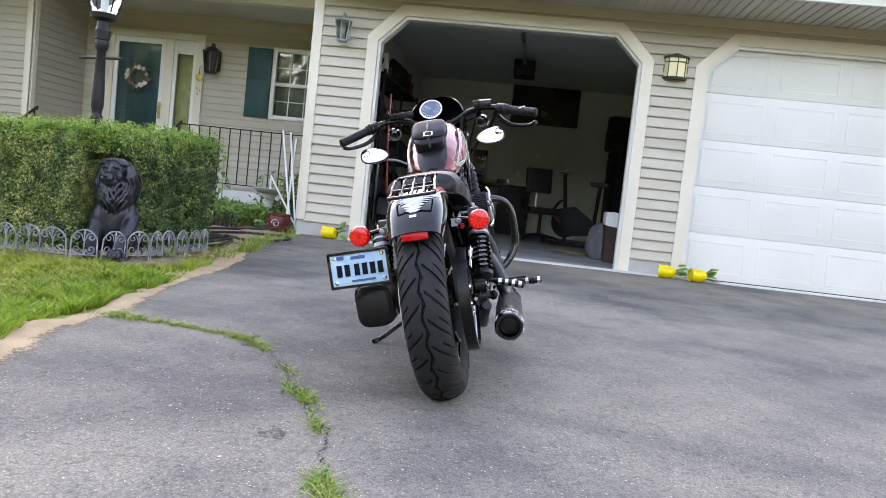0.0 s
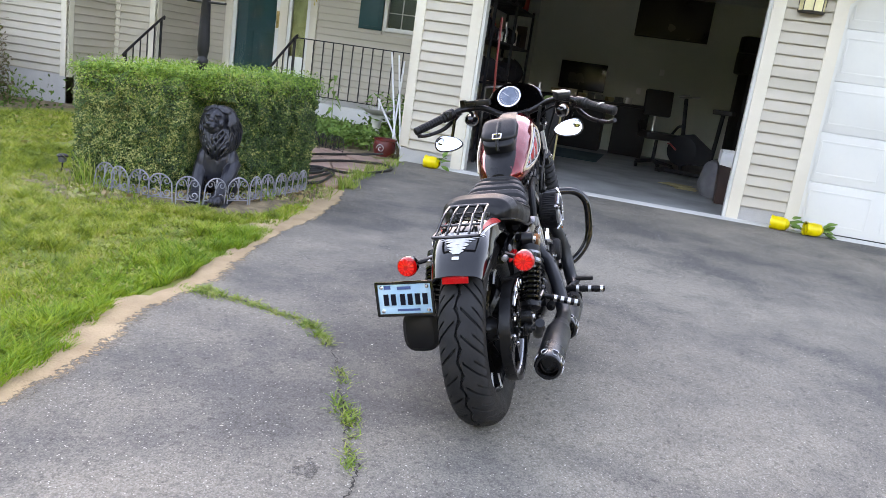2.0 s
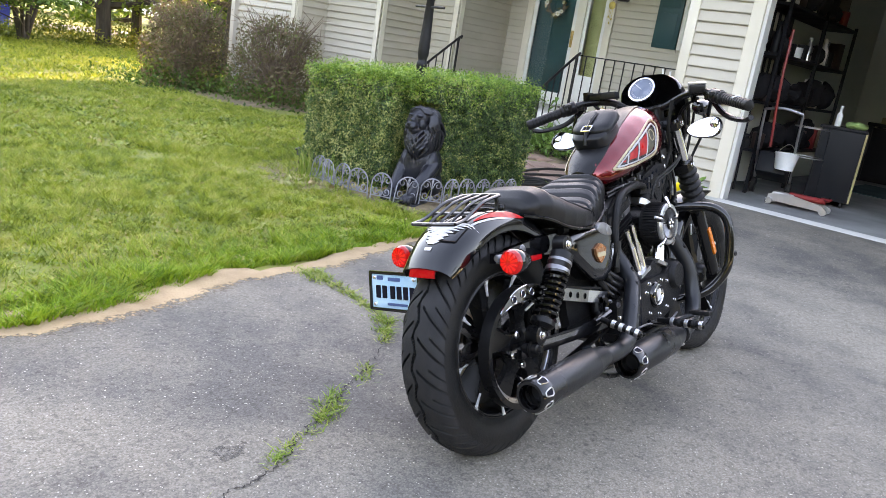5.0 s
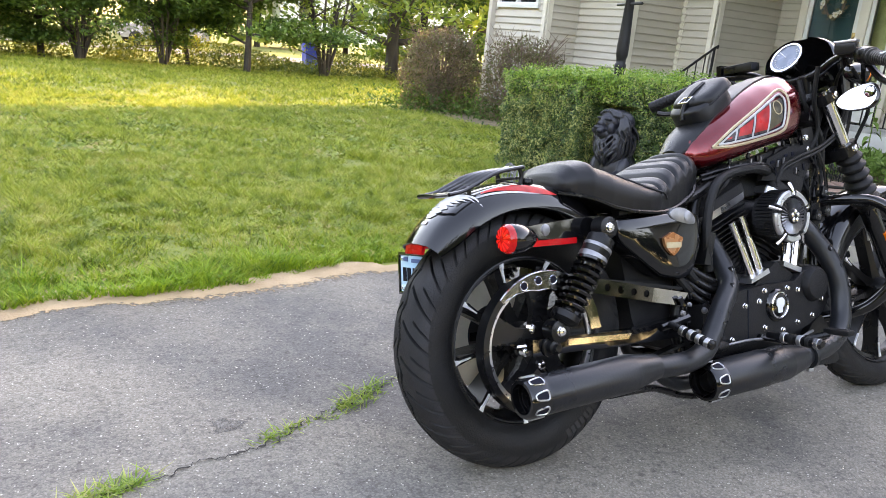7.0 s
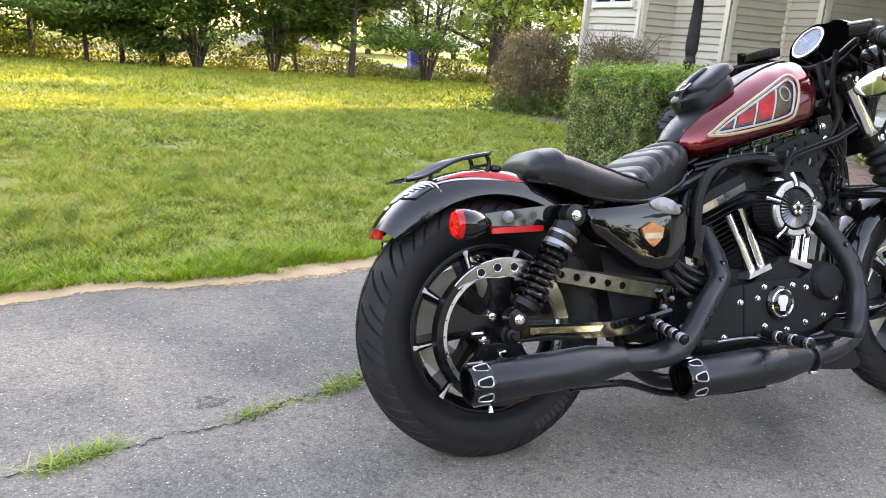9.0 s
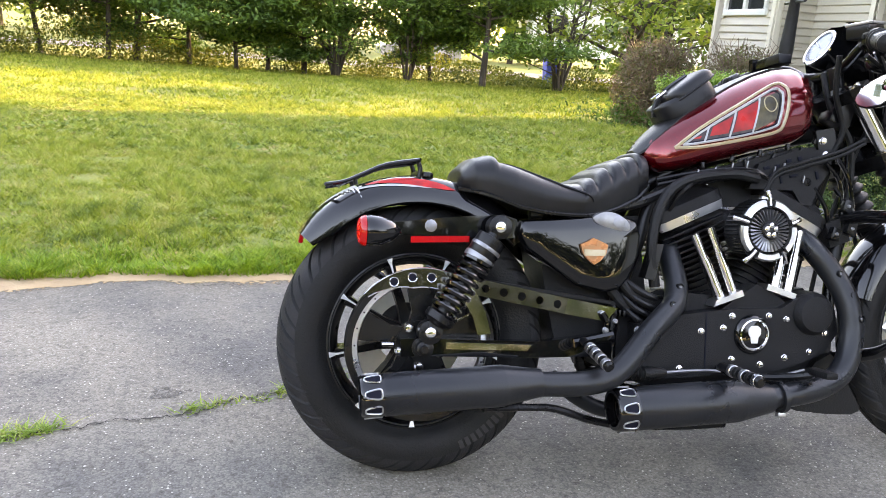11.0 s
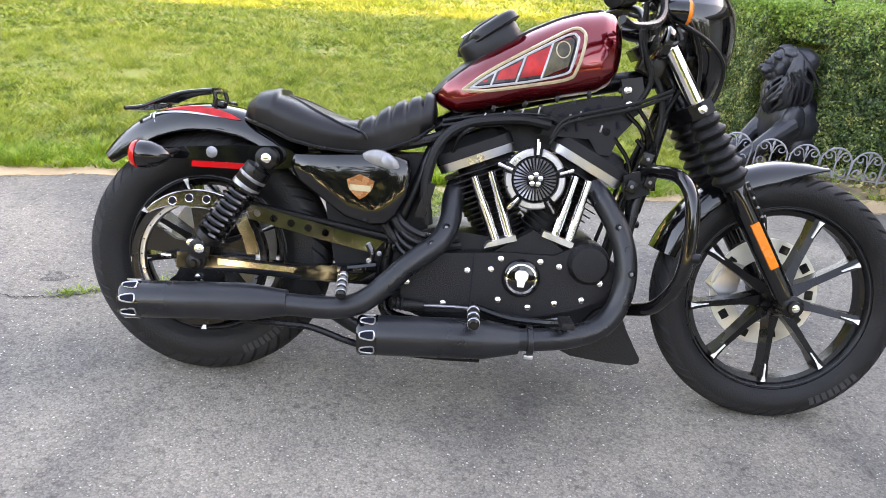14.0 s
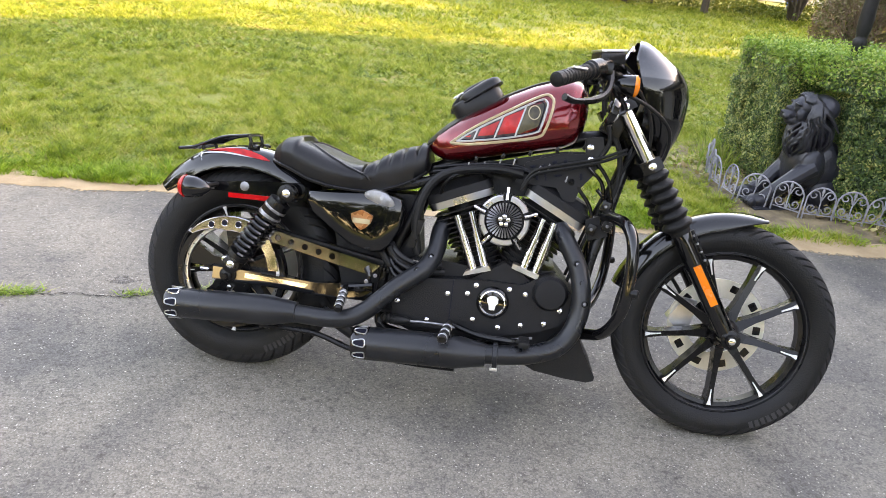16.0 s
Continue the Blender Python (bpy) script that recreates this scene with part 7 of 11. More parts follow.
def bush(name, c, r, n_twig, n_leaf, label, leaf=0.03, square=0.5):
    x0, y0 = c
    z0 = float(gz(x0, y0))
    t = thing(name, Matrix.Translation((x0, y0, z0)), label, "bush")
    bm = B()
    ends = []
    for i in range(n_twig):
        a, e = rng.random() * 2 * math.pi, rng.uniform(0.2, 1.0)
        tip = Vector((r[0] * math.cos(a) * rng.uniform(0.5, 1.0), r[1] * math.sin(a) * rng.uniform(0.5, 1.0), r[2] * e))
        mid_ = Vector((tip.x * 0.35, tip.y * 0.35, tip.z * 0.55))
        tube(bm, [(0.06 * math.cos(a), 0.06 * math.sin(a), 0), mid_, tip], [0.012, 0.007, 0.003], 5, 3)
        for k in range(2):
            b = mid_.lerp(tip, rng.random())
            tube(bm, [b, b + Vector((rng.normal(0, 0.12), rng.normal(0, 0.12), abs(rng.normal(0, 0.12))))], [0.004, 0.002], 4, 1)
        ends.append(tip)
    part("branchwork", bm, M_TWIG, t)
    d = rng.normal(0, 1, (n_leaf, 3))
    d[:, 2] = np.abs(d[:, 2])
    d /= np.linalg.norm(d, axis=1)[:, None]
    m_ = np.max(np.abs(d), axis=1)[:, None]
    d = d / (m_ ** square)
    k = (0.80 + 0.2 * rng.random(n_leaf) + 0.07 * np.sin(d[:, 0] * 9 + d[:, 2] * 7))[:, None]
    cc = d * k * np.array(r) * 0.88
    cc[:, 2] += 0.02
    V, F = leaf_quads(cc, leaf, rng, None, 0.45)
    o = soup("foliage", V, F, M_BUSH, t)
    o["kind"] = "stuff"
    low = rng.normal(0, 1, (n_leaf // 3, 3)) * np.array((r[0] * 0.75, r[1] * 0.75, 0.14)) + np.array((0, 0, 0.12))
    low[:, 2] = np.abs(low[:, 2])
    V, F = leaf_quads(low, leaf * 1.3, rng, None, 0.4)
    o = soup("undergrowth", V, F, M_TREE, t)
    o["kind"] = "stuff"


bush("clipped_bush", (5.15, 10.1), (0.70, 0.74, 1.48), 190, 9500, "browning clipped shrub with bare twigs at the house corner", 0.026)
bush("foundation_bush", (5.65, 8.45), (0.60, 0.90, 1.38), 220, 7000, "half-bare brown shrub against the house wall", 0.024)


def tree(name, x, y, h, spread, stems, leaves, mat, label, low=0.9, trunk_r=0.14, lsize=0.10):
    z0 = float(gz(x, y)) - 0.05
    t = thing(name, Matrix.Translation((x, y, z0)), label, "tree")
    tips = []
    bm = B()
    for s in range(stems):
        a0 = 2 * math.pi * s / stems + rng.random()
        lean = 0.0 if stems == 1 else 0.30
        base = Vector((0.10 * math.cos(a0), 0.10 * math.sin(a0), 0)) if stems > 1 else Vector((0, 0, 0))
        top = base + Vector((lean * h * 0.6 * math.cos(a0), lean * h * 0.6 * math.sin(a0), h * 0.82))
        midp = base.lerp(top, 0.45) + Vector((rng.normal(0, 0.10), rng.normal(0, 0.10), 0))
        r0 = trunk_r if stems == 1 else trunk_r * 0.42
        tube(bm, [base - Vector((0, 0, 0.1)), base + Vector((0, 0, 0.15)), midp, top], [r0 * 1.35, r0, r0 * 0.65, 0.02], 8, 4)
        for i in range(14 if stems == 1 else 5):
            f = rng.uniform(0.12, 0.95)
            st = (base.lerp(midp, f / 0.5) if f < 0.5 else midp.lerp(top, (f - 0.5) / 0.5))
            a = rng.random() * 2 * math.pi
            ln = spread * (1.05 - 0.55 * f) * rng.uniform(0.7, 1.1)
            en = st + Vector((ln * math.cos(a), ln * math.sin(a), ln * (rng.uniform(-0.12, 0.55) if stems == 1 else rng.uniform(0.15, 0.7))))
            md = st.lerp(en, 0.5) + Vector((0, 0, -0.06 * ln + 0.1))
            tube(bm, [st, md, en], [r0 * 0.42, r0 * 0.22, 0.008], 6, 3)
            tips += [md, en, st.lerp(en, 0.75)]
            for k in range(3):
                b = st.lerp(en, rng.uniform(0.35, 0.95))
                e2 = b + Vector((rng.normal(0, 0.45), rng.normal(0, 0.45), rng.uniform(-0.1, 0.5))) * spread * 0.4
                tube(bm, [b, e2], [r0 * 0.13, 0.004], 4, 1)
                tips.append(e2)
        tips.append(top)
    part("trunk", bm, M_BARK, t)
    tp = np.array([tuple(v) for v in tips])
    tp = tp[tp[:, 2] > low * 0.8]
    pick = rng.integers(len(tp), size=leaves)
    cc = tp[pick] + rng.normal(0, 1, (leaves, 3)) * np.array((0.42, 0.42, 0.13)) * spread * 0.34
    cc = cc[cc[:, 2] > low * (0.55 + 0.45 * rng.random(len(cc)))]
    V, F = leaf_quads(cc, lsize, rng, np.broadcast_to(np.array((0, 0, 0.8)), (len(cc), 3)), 0.5)
    soup("crown", V, F, mat, t)
    return t


ROW = [(-16.0, 28.0, 9, 3.2, 1, 5200, 0.26, 1.4), (-11.9, 27.0, 10, 3.0, 1, 5200, 0.30, 1.2), (-8.6, 25.2, 7, 2.6, 1, 5000, 0.12, 0.8), (-6.3, 24.0, 6.5, 2.5, 1, 5200, 0.12, 0.9), (-5.6, 24.6, 7, 2.3, 1, 3600, 0.16, 1.5), (-3.9, 23.8, 6.5, 2.4, 1, 5200, 0.11, 0.8),
       (-2.4, 22.8, 6.2, 2.0, 1, 4600, 0.09, 1.0), (-1.5, 23.2, 6.5, 1.9, 1, 4200, 0.10, 1.1), (-0.4, 23.0, 6.8, 1.9, 1, 4200, 0.13, 1.2), (0.55, 22.6, 5.5, 1.7, 7, 2300, 0.17, 1.7), (2.75, 22.6, 5.0, 1.3, 7, 2400, 0.12, 0.7), (3.6, 23.6, 6.6, 1.7, 1, 3600, 0.10, 1.4), (4.9, 21.6, 5.8, 2.3, 1, 5600, 0.15, 1.1)]
for i, (x, y, h, sp_r, st, lv, tr_, lo) in enumerate(ROW):
    tree("maple_tree" if st == 1 else "shrub_tree", x, y, h, sp_r * 1.15, st, int(lv * (6.0 if st == 1 else 2.4)), M_TREE, "leafy dark green tree in the row beyond the lawn" if st == 1 else "many-stemmed leafy shrub in the row beyond the lawn", lo * 0.55, tr_ * 0.72, 0.070)
# these crowns take the paler leaves with sunlight in their colour
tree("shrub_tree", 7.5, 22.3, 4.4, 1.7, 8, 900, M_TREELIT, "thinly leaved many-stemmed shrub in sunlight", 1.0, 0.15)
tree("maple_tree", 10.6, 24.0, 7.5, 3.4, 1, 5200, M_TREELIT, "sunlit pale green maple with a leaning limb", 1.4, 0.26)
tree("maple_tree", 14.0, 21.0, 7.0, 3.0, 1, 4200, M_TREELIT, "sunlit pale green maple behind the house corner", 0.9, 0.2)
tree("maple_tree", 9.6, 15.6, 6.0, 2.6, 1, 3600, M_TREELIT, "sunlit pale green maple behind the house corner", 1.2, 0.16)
# added trees, mostly hidden by the house, that cast shade on the far lawn
for x, y, h in ((12.5, 25.5, 9.5), (15.5, 23.5, 9.0), (18.5, 25.0, 10.0), (22.0, 23.5, 10.0), (18.0, 20.0, 8.5), (25.5, 26.0, 10.5)):
    tree("maple_tree", x, y, h, 3.4, 1, 5200, M_TREE, "tall leafy tree added behind the house to shade the lawn", 0.7, 0.2, 0.14)
n = 44000
xy = np.stack([-18 + 34 * rng.random(n), 24.6 + rng.normal(0, 1.1, n)], -1)
lump = 0.5 + 0.5 * np.sin(xy[:, 0] * 1.7 + np.sin(xy[:, 0] * 0.6) * 2)
c = np.column_stack([xy, gz(xy[:, 0], xy[:, 1]) + (0.55 + 1.15 * lump) * np.interp(xy[:, 0], [1.5, 4.5], [1.0, 0.5]) * rng.random(n) ** 1.2])
V, F = leaf_quads(c, 0.05, rng, None, 0.45)
tagged(soup("undergrowth", V, F, M_UNDER), "leafy undergrowth below the tree row", "undergrowth", kind="stuff")

# far road, vehicles, bin, house and woods
bm = B()
rows = []
for i in range(41):
    x = -120 + 6 * i
    yc = 37 + 0.004 * x * x * 0.2
    rows.append([Vector((x, yc + o, float(gz(x, yc + o)) + 0.03)) for o in (-3.0, -1, 1, 3.0)])
loft(bm, rows, cap=False, wrap=False)
tagged(part("road", bm, M_ROAD), "pale sunlit road beyond the trees", "road", kind="structure")


def far_car(x, y, rz, mat, label):
    t = thing("parked_car", pose(x, y, float(gz(x, y)) + 0.02, 0, 0, rz), label, "car")
    bm = B()
    prof = [(-2.2, 0.45), (-2.25, 0.85), (-1.9, 1.0), (-1.2, 1.05), (-0.7, 1.55), (0.9, 1.58), (1.5, 1.05), (2.2, 0.95), (2.3, 0.5), (2.1, 0.35), (-2.0, 0.35)]
    slab(bm, prof, -0.88, 0.88, "xz")
    part("car_body", bevel_all(bm, 0.06, 2), mat, t)
    bm = B()
    for s in (-1, 1):
        slab(bm, [(-1.05, 1.08), (-0.65, 1.48), (0.82, 1.5), (1.3, 1.08)], s * 0.885, s * 0.892, "xz")
    part("side_window", bm, M_SCREEN, t)
    for sx in (-1.4, 1.4):
        for s in (-1, 1):
            bm = B()
            lathe(bm, (sx, s * 0.72, 0.34), (0, s, 0), [(0, 0.2), (0, 0.33), (0.18, 0.34), (0.2, 0.2)], 20)
            part("wheel", bm, M_HOSE, t)


M_CARPAINT = surf("silver_car_paint", (0.45, 0.46, 0.48), (0.4, 0.41, 0.43), rough=0.25, metal=0.6, coat=1.0)
far_car(5.6, 42.0, 5, M_CARPAINT, "silver car parked across the road")
bi = thing("recycling_bin", Matrix.Translation((9.3, 29.0, float(gz(9.3, 29.0)) + 0.35)), "bright blue plastic bin beside the road", "bin")
bm = B()
loft(bm, [[Vector((x * k, y * k, z)) for x, y in ((-0.3, -0.3), (0.3, -0.3), (0.3, 0.3), (-0.3, 0.3))] for k, z in ((0.8, -0.35), (1, 0.75), (1.08, 0.76), (1.08, 0.82), (0.5, 0.88))])
part("bin_body", bm, M_BLUE, bi)
hb = thing("far_house", Matrix.Translation((24, 60, 0.2)), "pale house across the road, half hidden by trees", "house")
bm = B()
box(bm, (0, 0, 1.8), (16, 8, 4.2))
part("house_wall", bm, M_WHITE, hb)
bm = B()
slab(bm, [(-4.6, 3.8), (0, 6.6), (4.6, 3.8)], -8.5, 8.5, "yz")
part("house_roof", bm, M_ROOF, hb)
for i in range(4):
    bm = B()
    box(bm, (-6 + 4 * i, -4.02, 1.9), (1.1, 0.08, 1.4))
    part("house_window", bm, M_SCREEN, hb)


def woods(name, spots, hgt, rad, per, mat, label, lsize):
    cc, tr = [], B()
    for x, y in spots:
        h = hgt * rng.uniform(0.75, 1.25)
        r = rad * rng.uniform(0.7, 1.2)
        k = rng.normal(0, 1, (7, 3)) * np.array((r * 0.45, r * 0.45, h * 0.16)) + np.array((0, 0, h * 0.55))
        q = k[rng.integers(7, size=per)] + rng.normal(0, 1, (per, 3)) * np.array((r * 0.32, r * 0.32, h * 0.15))
        q[:, 2] = np.clip(q[:, 2], 0.6, None)
        cc.append(q + np.array((x, y, float(gz(x, y)))))
        tube(tr, [(x, y, float(gz(x, y)) - 0.2), (x + rng.normal(0, 0.3), y, h * 0.6)], [0.25, 0.08], 6, 1)
    V, F = leaf_quads(np.concatenate(cc), lsize, rng, None, 0.6)
    tagged(soup(name, V, F, mat), label, "woods", kind="stuff")
    tagged(part("wood_trunks", tr, M_BARK), "dark trunks of the far woods", "woods", kind="stuff")


# far crowns use the lit leaf colour as well
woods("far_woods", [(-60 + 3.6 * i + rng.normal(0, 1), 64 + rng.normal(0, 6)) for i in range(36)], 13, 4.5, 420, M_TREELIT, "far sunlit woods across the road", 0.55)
ring_spots = []
for i in range(70):
    a = math.radians(126 + 228 * i / 69)
    rr_ = rng.uniform(24, 36) if i < 30 or 37 <= i <= 49 else rng.uniform(36, 50)
    ring_spots.append((rr_ * math.cos(a), rr_ * math.sin(a)))
# leaf colour darkened to stand for shade on these trees, for the reflections
woods("near_woods", ring_spots, 8.5, 4.2, 420, leafy("wood_leaves", [(0.014, 0.030, 0.007), (0.026, 0.050, 0.010), (0.044, 0.072, 0.015)], trans=0.3), "tall leafy trees on the other side of the drive, with shade in their leaf colour", 0.55)


# ---- motorcycle ----
K_GLOSS = surf("gloss_black_paint", (0.003, 0.003, 0.0035), (0.004, 0.004, 0.0045), rough=0.12, coat=1.0, scale=3, rvar=0.05, fine_amt=0.05, spec=0.08)
K_SATIN = surf("satin_black", (0.004, 0.004, 0.0045), (0.006, 0.006, 0.0065), rough=0.28, scale=10, fine=120, bump=0.04, spec=0.28)
K_MATT = surf("wrinkle_black_engine", (0.008, 0.008, 0.009), (0.012, 0.012, 0.013), rough=0.46, scale=12, fine=260, bump=0.25, bscale=400, spec=0.2)
K_EXH = surf("black_ceramic_exhaust", (0.008, 0.009, 0.011), (0.013, 0.014, 0.016), rough=0.33, scale=8, fine=150, bump=0.05, spec=0.38)
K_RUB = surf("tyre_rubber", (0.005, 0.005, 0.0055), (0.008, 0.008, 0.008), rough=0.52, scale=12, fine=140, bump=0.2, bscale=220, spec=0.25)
# dusty worn tread, set paler than the rubber so grooves read as shaded
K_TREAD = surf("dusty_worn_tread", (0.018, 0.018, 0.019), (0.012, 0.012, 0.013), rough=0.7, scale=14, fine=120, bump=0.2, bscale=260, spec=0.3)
K_POLISHED = surf("polished_steel", (0.60, 0.59, 0.57), (0.50, 0.49, 0.48), rough=0.09, metal=1.0, scale=14, fine=90, rvar=0.05, fine_amt=0.2)
K_GUARD = surf("dulled_dark_steel", (0.26, 0.255, 0.245), (0.18, 0.178, 0.17), rough=0.12, metal=1.0, scale=14, fine=90, rvar=0.05, fine_amt=0.2)
K_FIN = surf("grey_cast_fin", (0.30, 0.30, 0.31), (0.20, 0.20, 0.21), rough=0.4, metal=0.8, scale=40)
K_CHROME = surf("chrome", (0.85, 0.85, 0.86), (0.78, 0.78, 0.79), rough=0.08, metal=1.0, scale=5, rvar=0.04, fine_amt=0.05)
K_ALU = surf("machined_aluminium", (0.58, 0.58, 0.59), (0.46, 0.46, 0.47), rough=0.33, metal=1.0, scale=22, fine=160, fine_amt=0.25)
K_TIP = surf("bright_silver_tip", (0.80, 0.80, 0.80), (0.70, 0.70, 0.70), rough=0.3, metal=0.2, coat=0.5, scale=20)
K_DISC = surf("worn_steel_disc", (0.78, 0.73, 0.61), (0.64, 0.59, 0.49), rough=0.38, metal=0.25, scale=9, fine=120)
K_RED = surf("candy_red_paint", (0.20, 0.0025, 0.006), (0.14, 0.0015, 0.005), rough=0.20, metal=0.72, coat=1.0, scale=3, fine=600, fine_amt=0.2, rvar=0.05)
K_LEATHER = surf("black_leather", (0.0055, 0.0055, 0.0065), (0.009, 0.009, 0.010), rough=0.36, scale=9, fine=220, bump=0.09, bscale=420, spec=0.28)
K_LENS = surf("red_lens", (0.26, 0.002, 0.003), (0.12, 0.001, 0.0015), rough=0.12, coat=1.0, scale=160, contrast=0.9, bump=0.35, bscale=160, spec=0.1, emit=(1.0, 0.015, 0.012, 0.025))
K_LED = surf("lit_red_element", (0.42, 0.008, 0.008), (0.22, 0.003, 0.004), rough=0.2, scale=120, emit=(1.0, 0.03, 0.02, 0.05))
K_REFL = surf("red_reflector", (0.55, 0.008, 0.010), (0.42, 0.005, 0.007), rough=0.25, coat=0.2, scale=20, spec=0.1)
K_AMBER = surf("amber_lens", (0.85, 0.20, 0.01), (0.75, 0.16, 0.01), rough=0.2, coat=0.5, scale=20)
K_MIRROR = surf("mirror_glass", (0.62, 0.66, 0.68), (0.60, 0.64, 0.66), rough=0.02, metal=1.0, rvar=0.01, fine_amt=0.05)
K_SILV = surf("silver_line_paint", (0.42, 0.42, 0.43), (0.34, 0.34, 0.34), rough=0.3, coat=0.6, scale=30)
K_GOLD = surf("pale_gold_line_paint", (0.45, 0.36, 0.22), (0.36, 0.28, 0.16), rough=0.35, coat=0.6, scale=40)
K_CELL = surf("smoky_panel_paint", (0.020, 0.014, 0.016), (0.060, 0.040, 0.040), rough=0.3, coat=0.25, scale=40, spec=0.2)
K_CELLRED = surf("bright_red_panel_paint", (0.56, 0.016, 0.014), (0.26, 0.010, 0.012), rough=0.35, coat=0.2, scale=30, spec=0.2)
K_CREAM = surf("smoky_gold_panel_paint", (0.13, 0.105, 0.05), (0.014, 0.014, 0.017), rough=0.35, coat=0.2, scale=38, contrast=0.9, spec=0.2)
K_WHITE = surf("white_decal", (0.62, 0.62, 0.62), (0.45, 0.45, 0.45), rough=0.35, scale=60, contrast=0.8)
K_ORANGE = surf("bronze_orange_badge", (0.44, 0.15, 0.05), (0.30, 0.15, 0.07), rough=0.3, metal=0.5, scale=60)
K_PLATE = surf("pale_blue_plate", (0.26, 0.50, 0.68), (0.42, 0.64, 0.76), rough=0.4, scale=14, fine_amt=0.1)
K_INK = surf("dark_ink", (0.006, 0.007, 0.014), (0.009, 0.010, 0.018), rough=0.6, spec=0.1)
K_SIDEBAR = surf("faded_sidewall_print", (0.020, 0.020, 0.021), rough=0.7)
K_DIAL = surf("dial_face", (0.07, 0.095, 0.14), (0.11, 0.14, 0.20), rough=0.25, scale=30, coat=0.6)
K_SMOKE = surf("smoked_screen", (0.008, 0.008, 0.010), (0.010, 0.010, 0.012), rough=0.06, coat=1.0, fine_amt=0.05)

bike = thing("motorcycle", pose(0, -0.055, 0, 0, 0, 1.2) @ pose(0, 0, 0, -14.4, 0, 0), "dark red and black cruiser motorcycle leaning on its side stand", "motorcycle")
CR, CF = Vector((0.033, 0, 0.312)), Vector((1.51, 0, 0.325))


def tyre(parent, R, W, rim, seg, groove):
    """A tyre round its own centre (axis y), with cut tread grooves."""
    h = R - rim
    half = [(-W * 0.36, rim - 0.004), (-W * 0.46, rim + 0.18 * h), (-W * 0.5, rim + 0.42 * h), (-W * 0.475, rim + 0.66 * h), (-W * 0.40, rim + 0.82 * h), (-W * 0.27, rim + 0.935 * h), (-W * 0.13, rim + 0.985 * h), (0, R)]
    full = [(a, b, 0) for a, b in half] + [(-a, b, 0) for a, b in reversed(half[:-1])]
    pr = np.array([(p.x, p.y) for p in smooth_path(full, 6)])
    th = np.linspace(0, 2 * np.pi, seg, endpoint=False)
    T, Y = np.meshgrid(th, pr[:, 0], indexing="ij")
    r = np.broadcast_to(pr[:, 1], T.shape).copy()
    seg_l = np.hypot(np.diff(pr[:, 0]), np.diff(pr[:, 1]))
    arc = np.concatenate([[0], np.cumsum(seg_l)])
    mid_i = len(arc) // 2
    wide = int(np.argmax(-pr[:, 0]))
    al = np.abs(arc - arc[mid_i]) / abs(arc[wide] - arc[mid_i])
    s, a, P = T * R / (2 * np.pi * R) * round(2 * np.pi * R / groove), np.broadcast_to(al, T.shape), 1.0
    side = np.where(Y < 0, 0.5, 0.0)
    tread = a < 0.86
    sweep = s + side
    f = np.abs((sweep % P) - 0.5)
    cut = (f < 0.06) & (a > 0.09) & (a < 0.80)
    f2 = np.abs(((sweep + 0.45) % P) - 0.5)
    cut |= (f2 < 0.045) & (a > 0.42) & (a < 0.84)
    zig = Y / (W / 2) - 0.09 * (np.abs(((s * 2) % 2) - 1) * 2 - 1)
    cut |= np.abs(zig) < 0.042
    r = r - np.where(cut & tread, 0.0075, 0)
    TS = T + a * 1.25 * 2 * np.pi / round(2 * np.pi * R / groove)
    V = np.stack([r * np.cos(TS), Y, r * np.sin(TS)], -1).reshape(-1, 3)
    n, k = T.shape
    ix = np.arange(n * k).reshape(n, k)
    nx_ = np.roll(ix, -1, 0)
    F = np.stack([ix[:, :-1], ix[:, 1:], nx_[:, 1:], nx_[:, :-1]], -1).reshape(-1, 4)
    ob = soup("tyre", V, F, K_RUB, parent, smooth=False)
    # grooves keep the darker rubber: their shade is put into the colour
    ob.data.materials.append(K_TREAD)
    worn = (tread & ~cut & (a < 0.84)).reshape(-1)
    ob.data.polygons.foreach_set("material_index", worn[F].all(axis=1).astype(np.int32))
    return ob


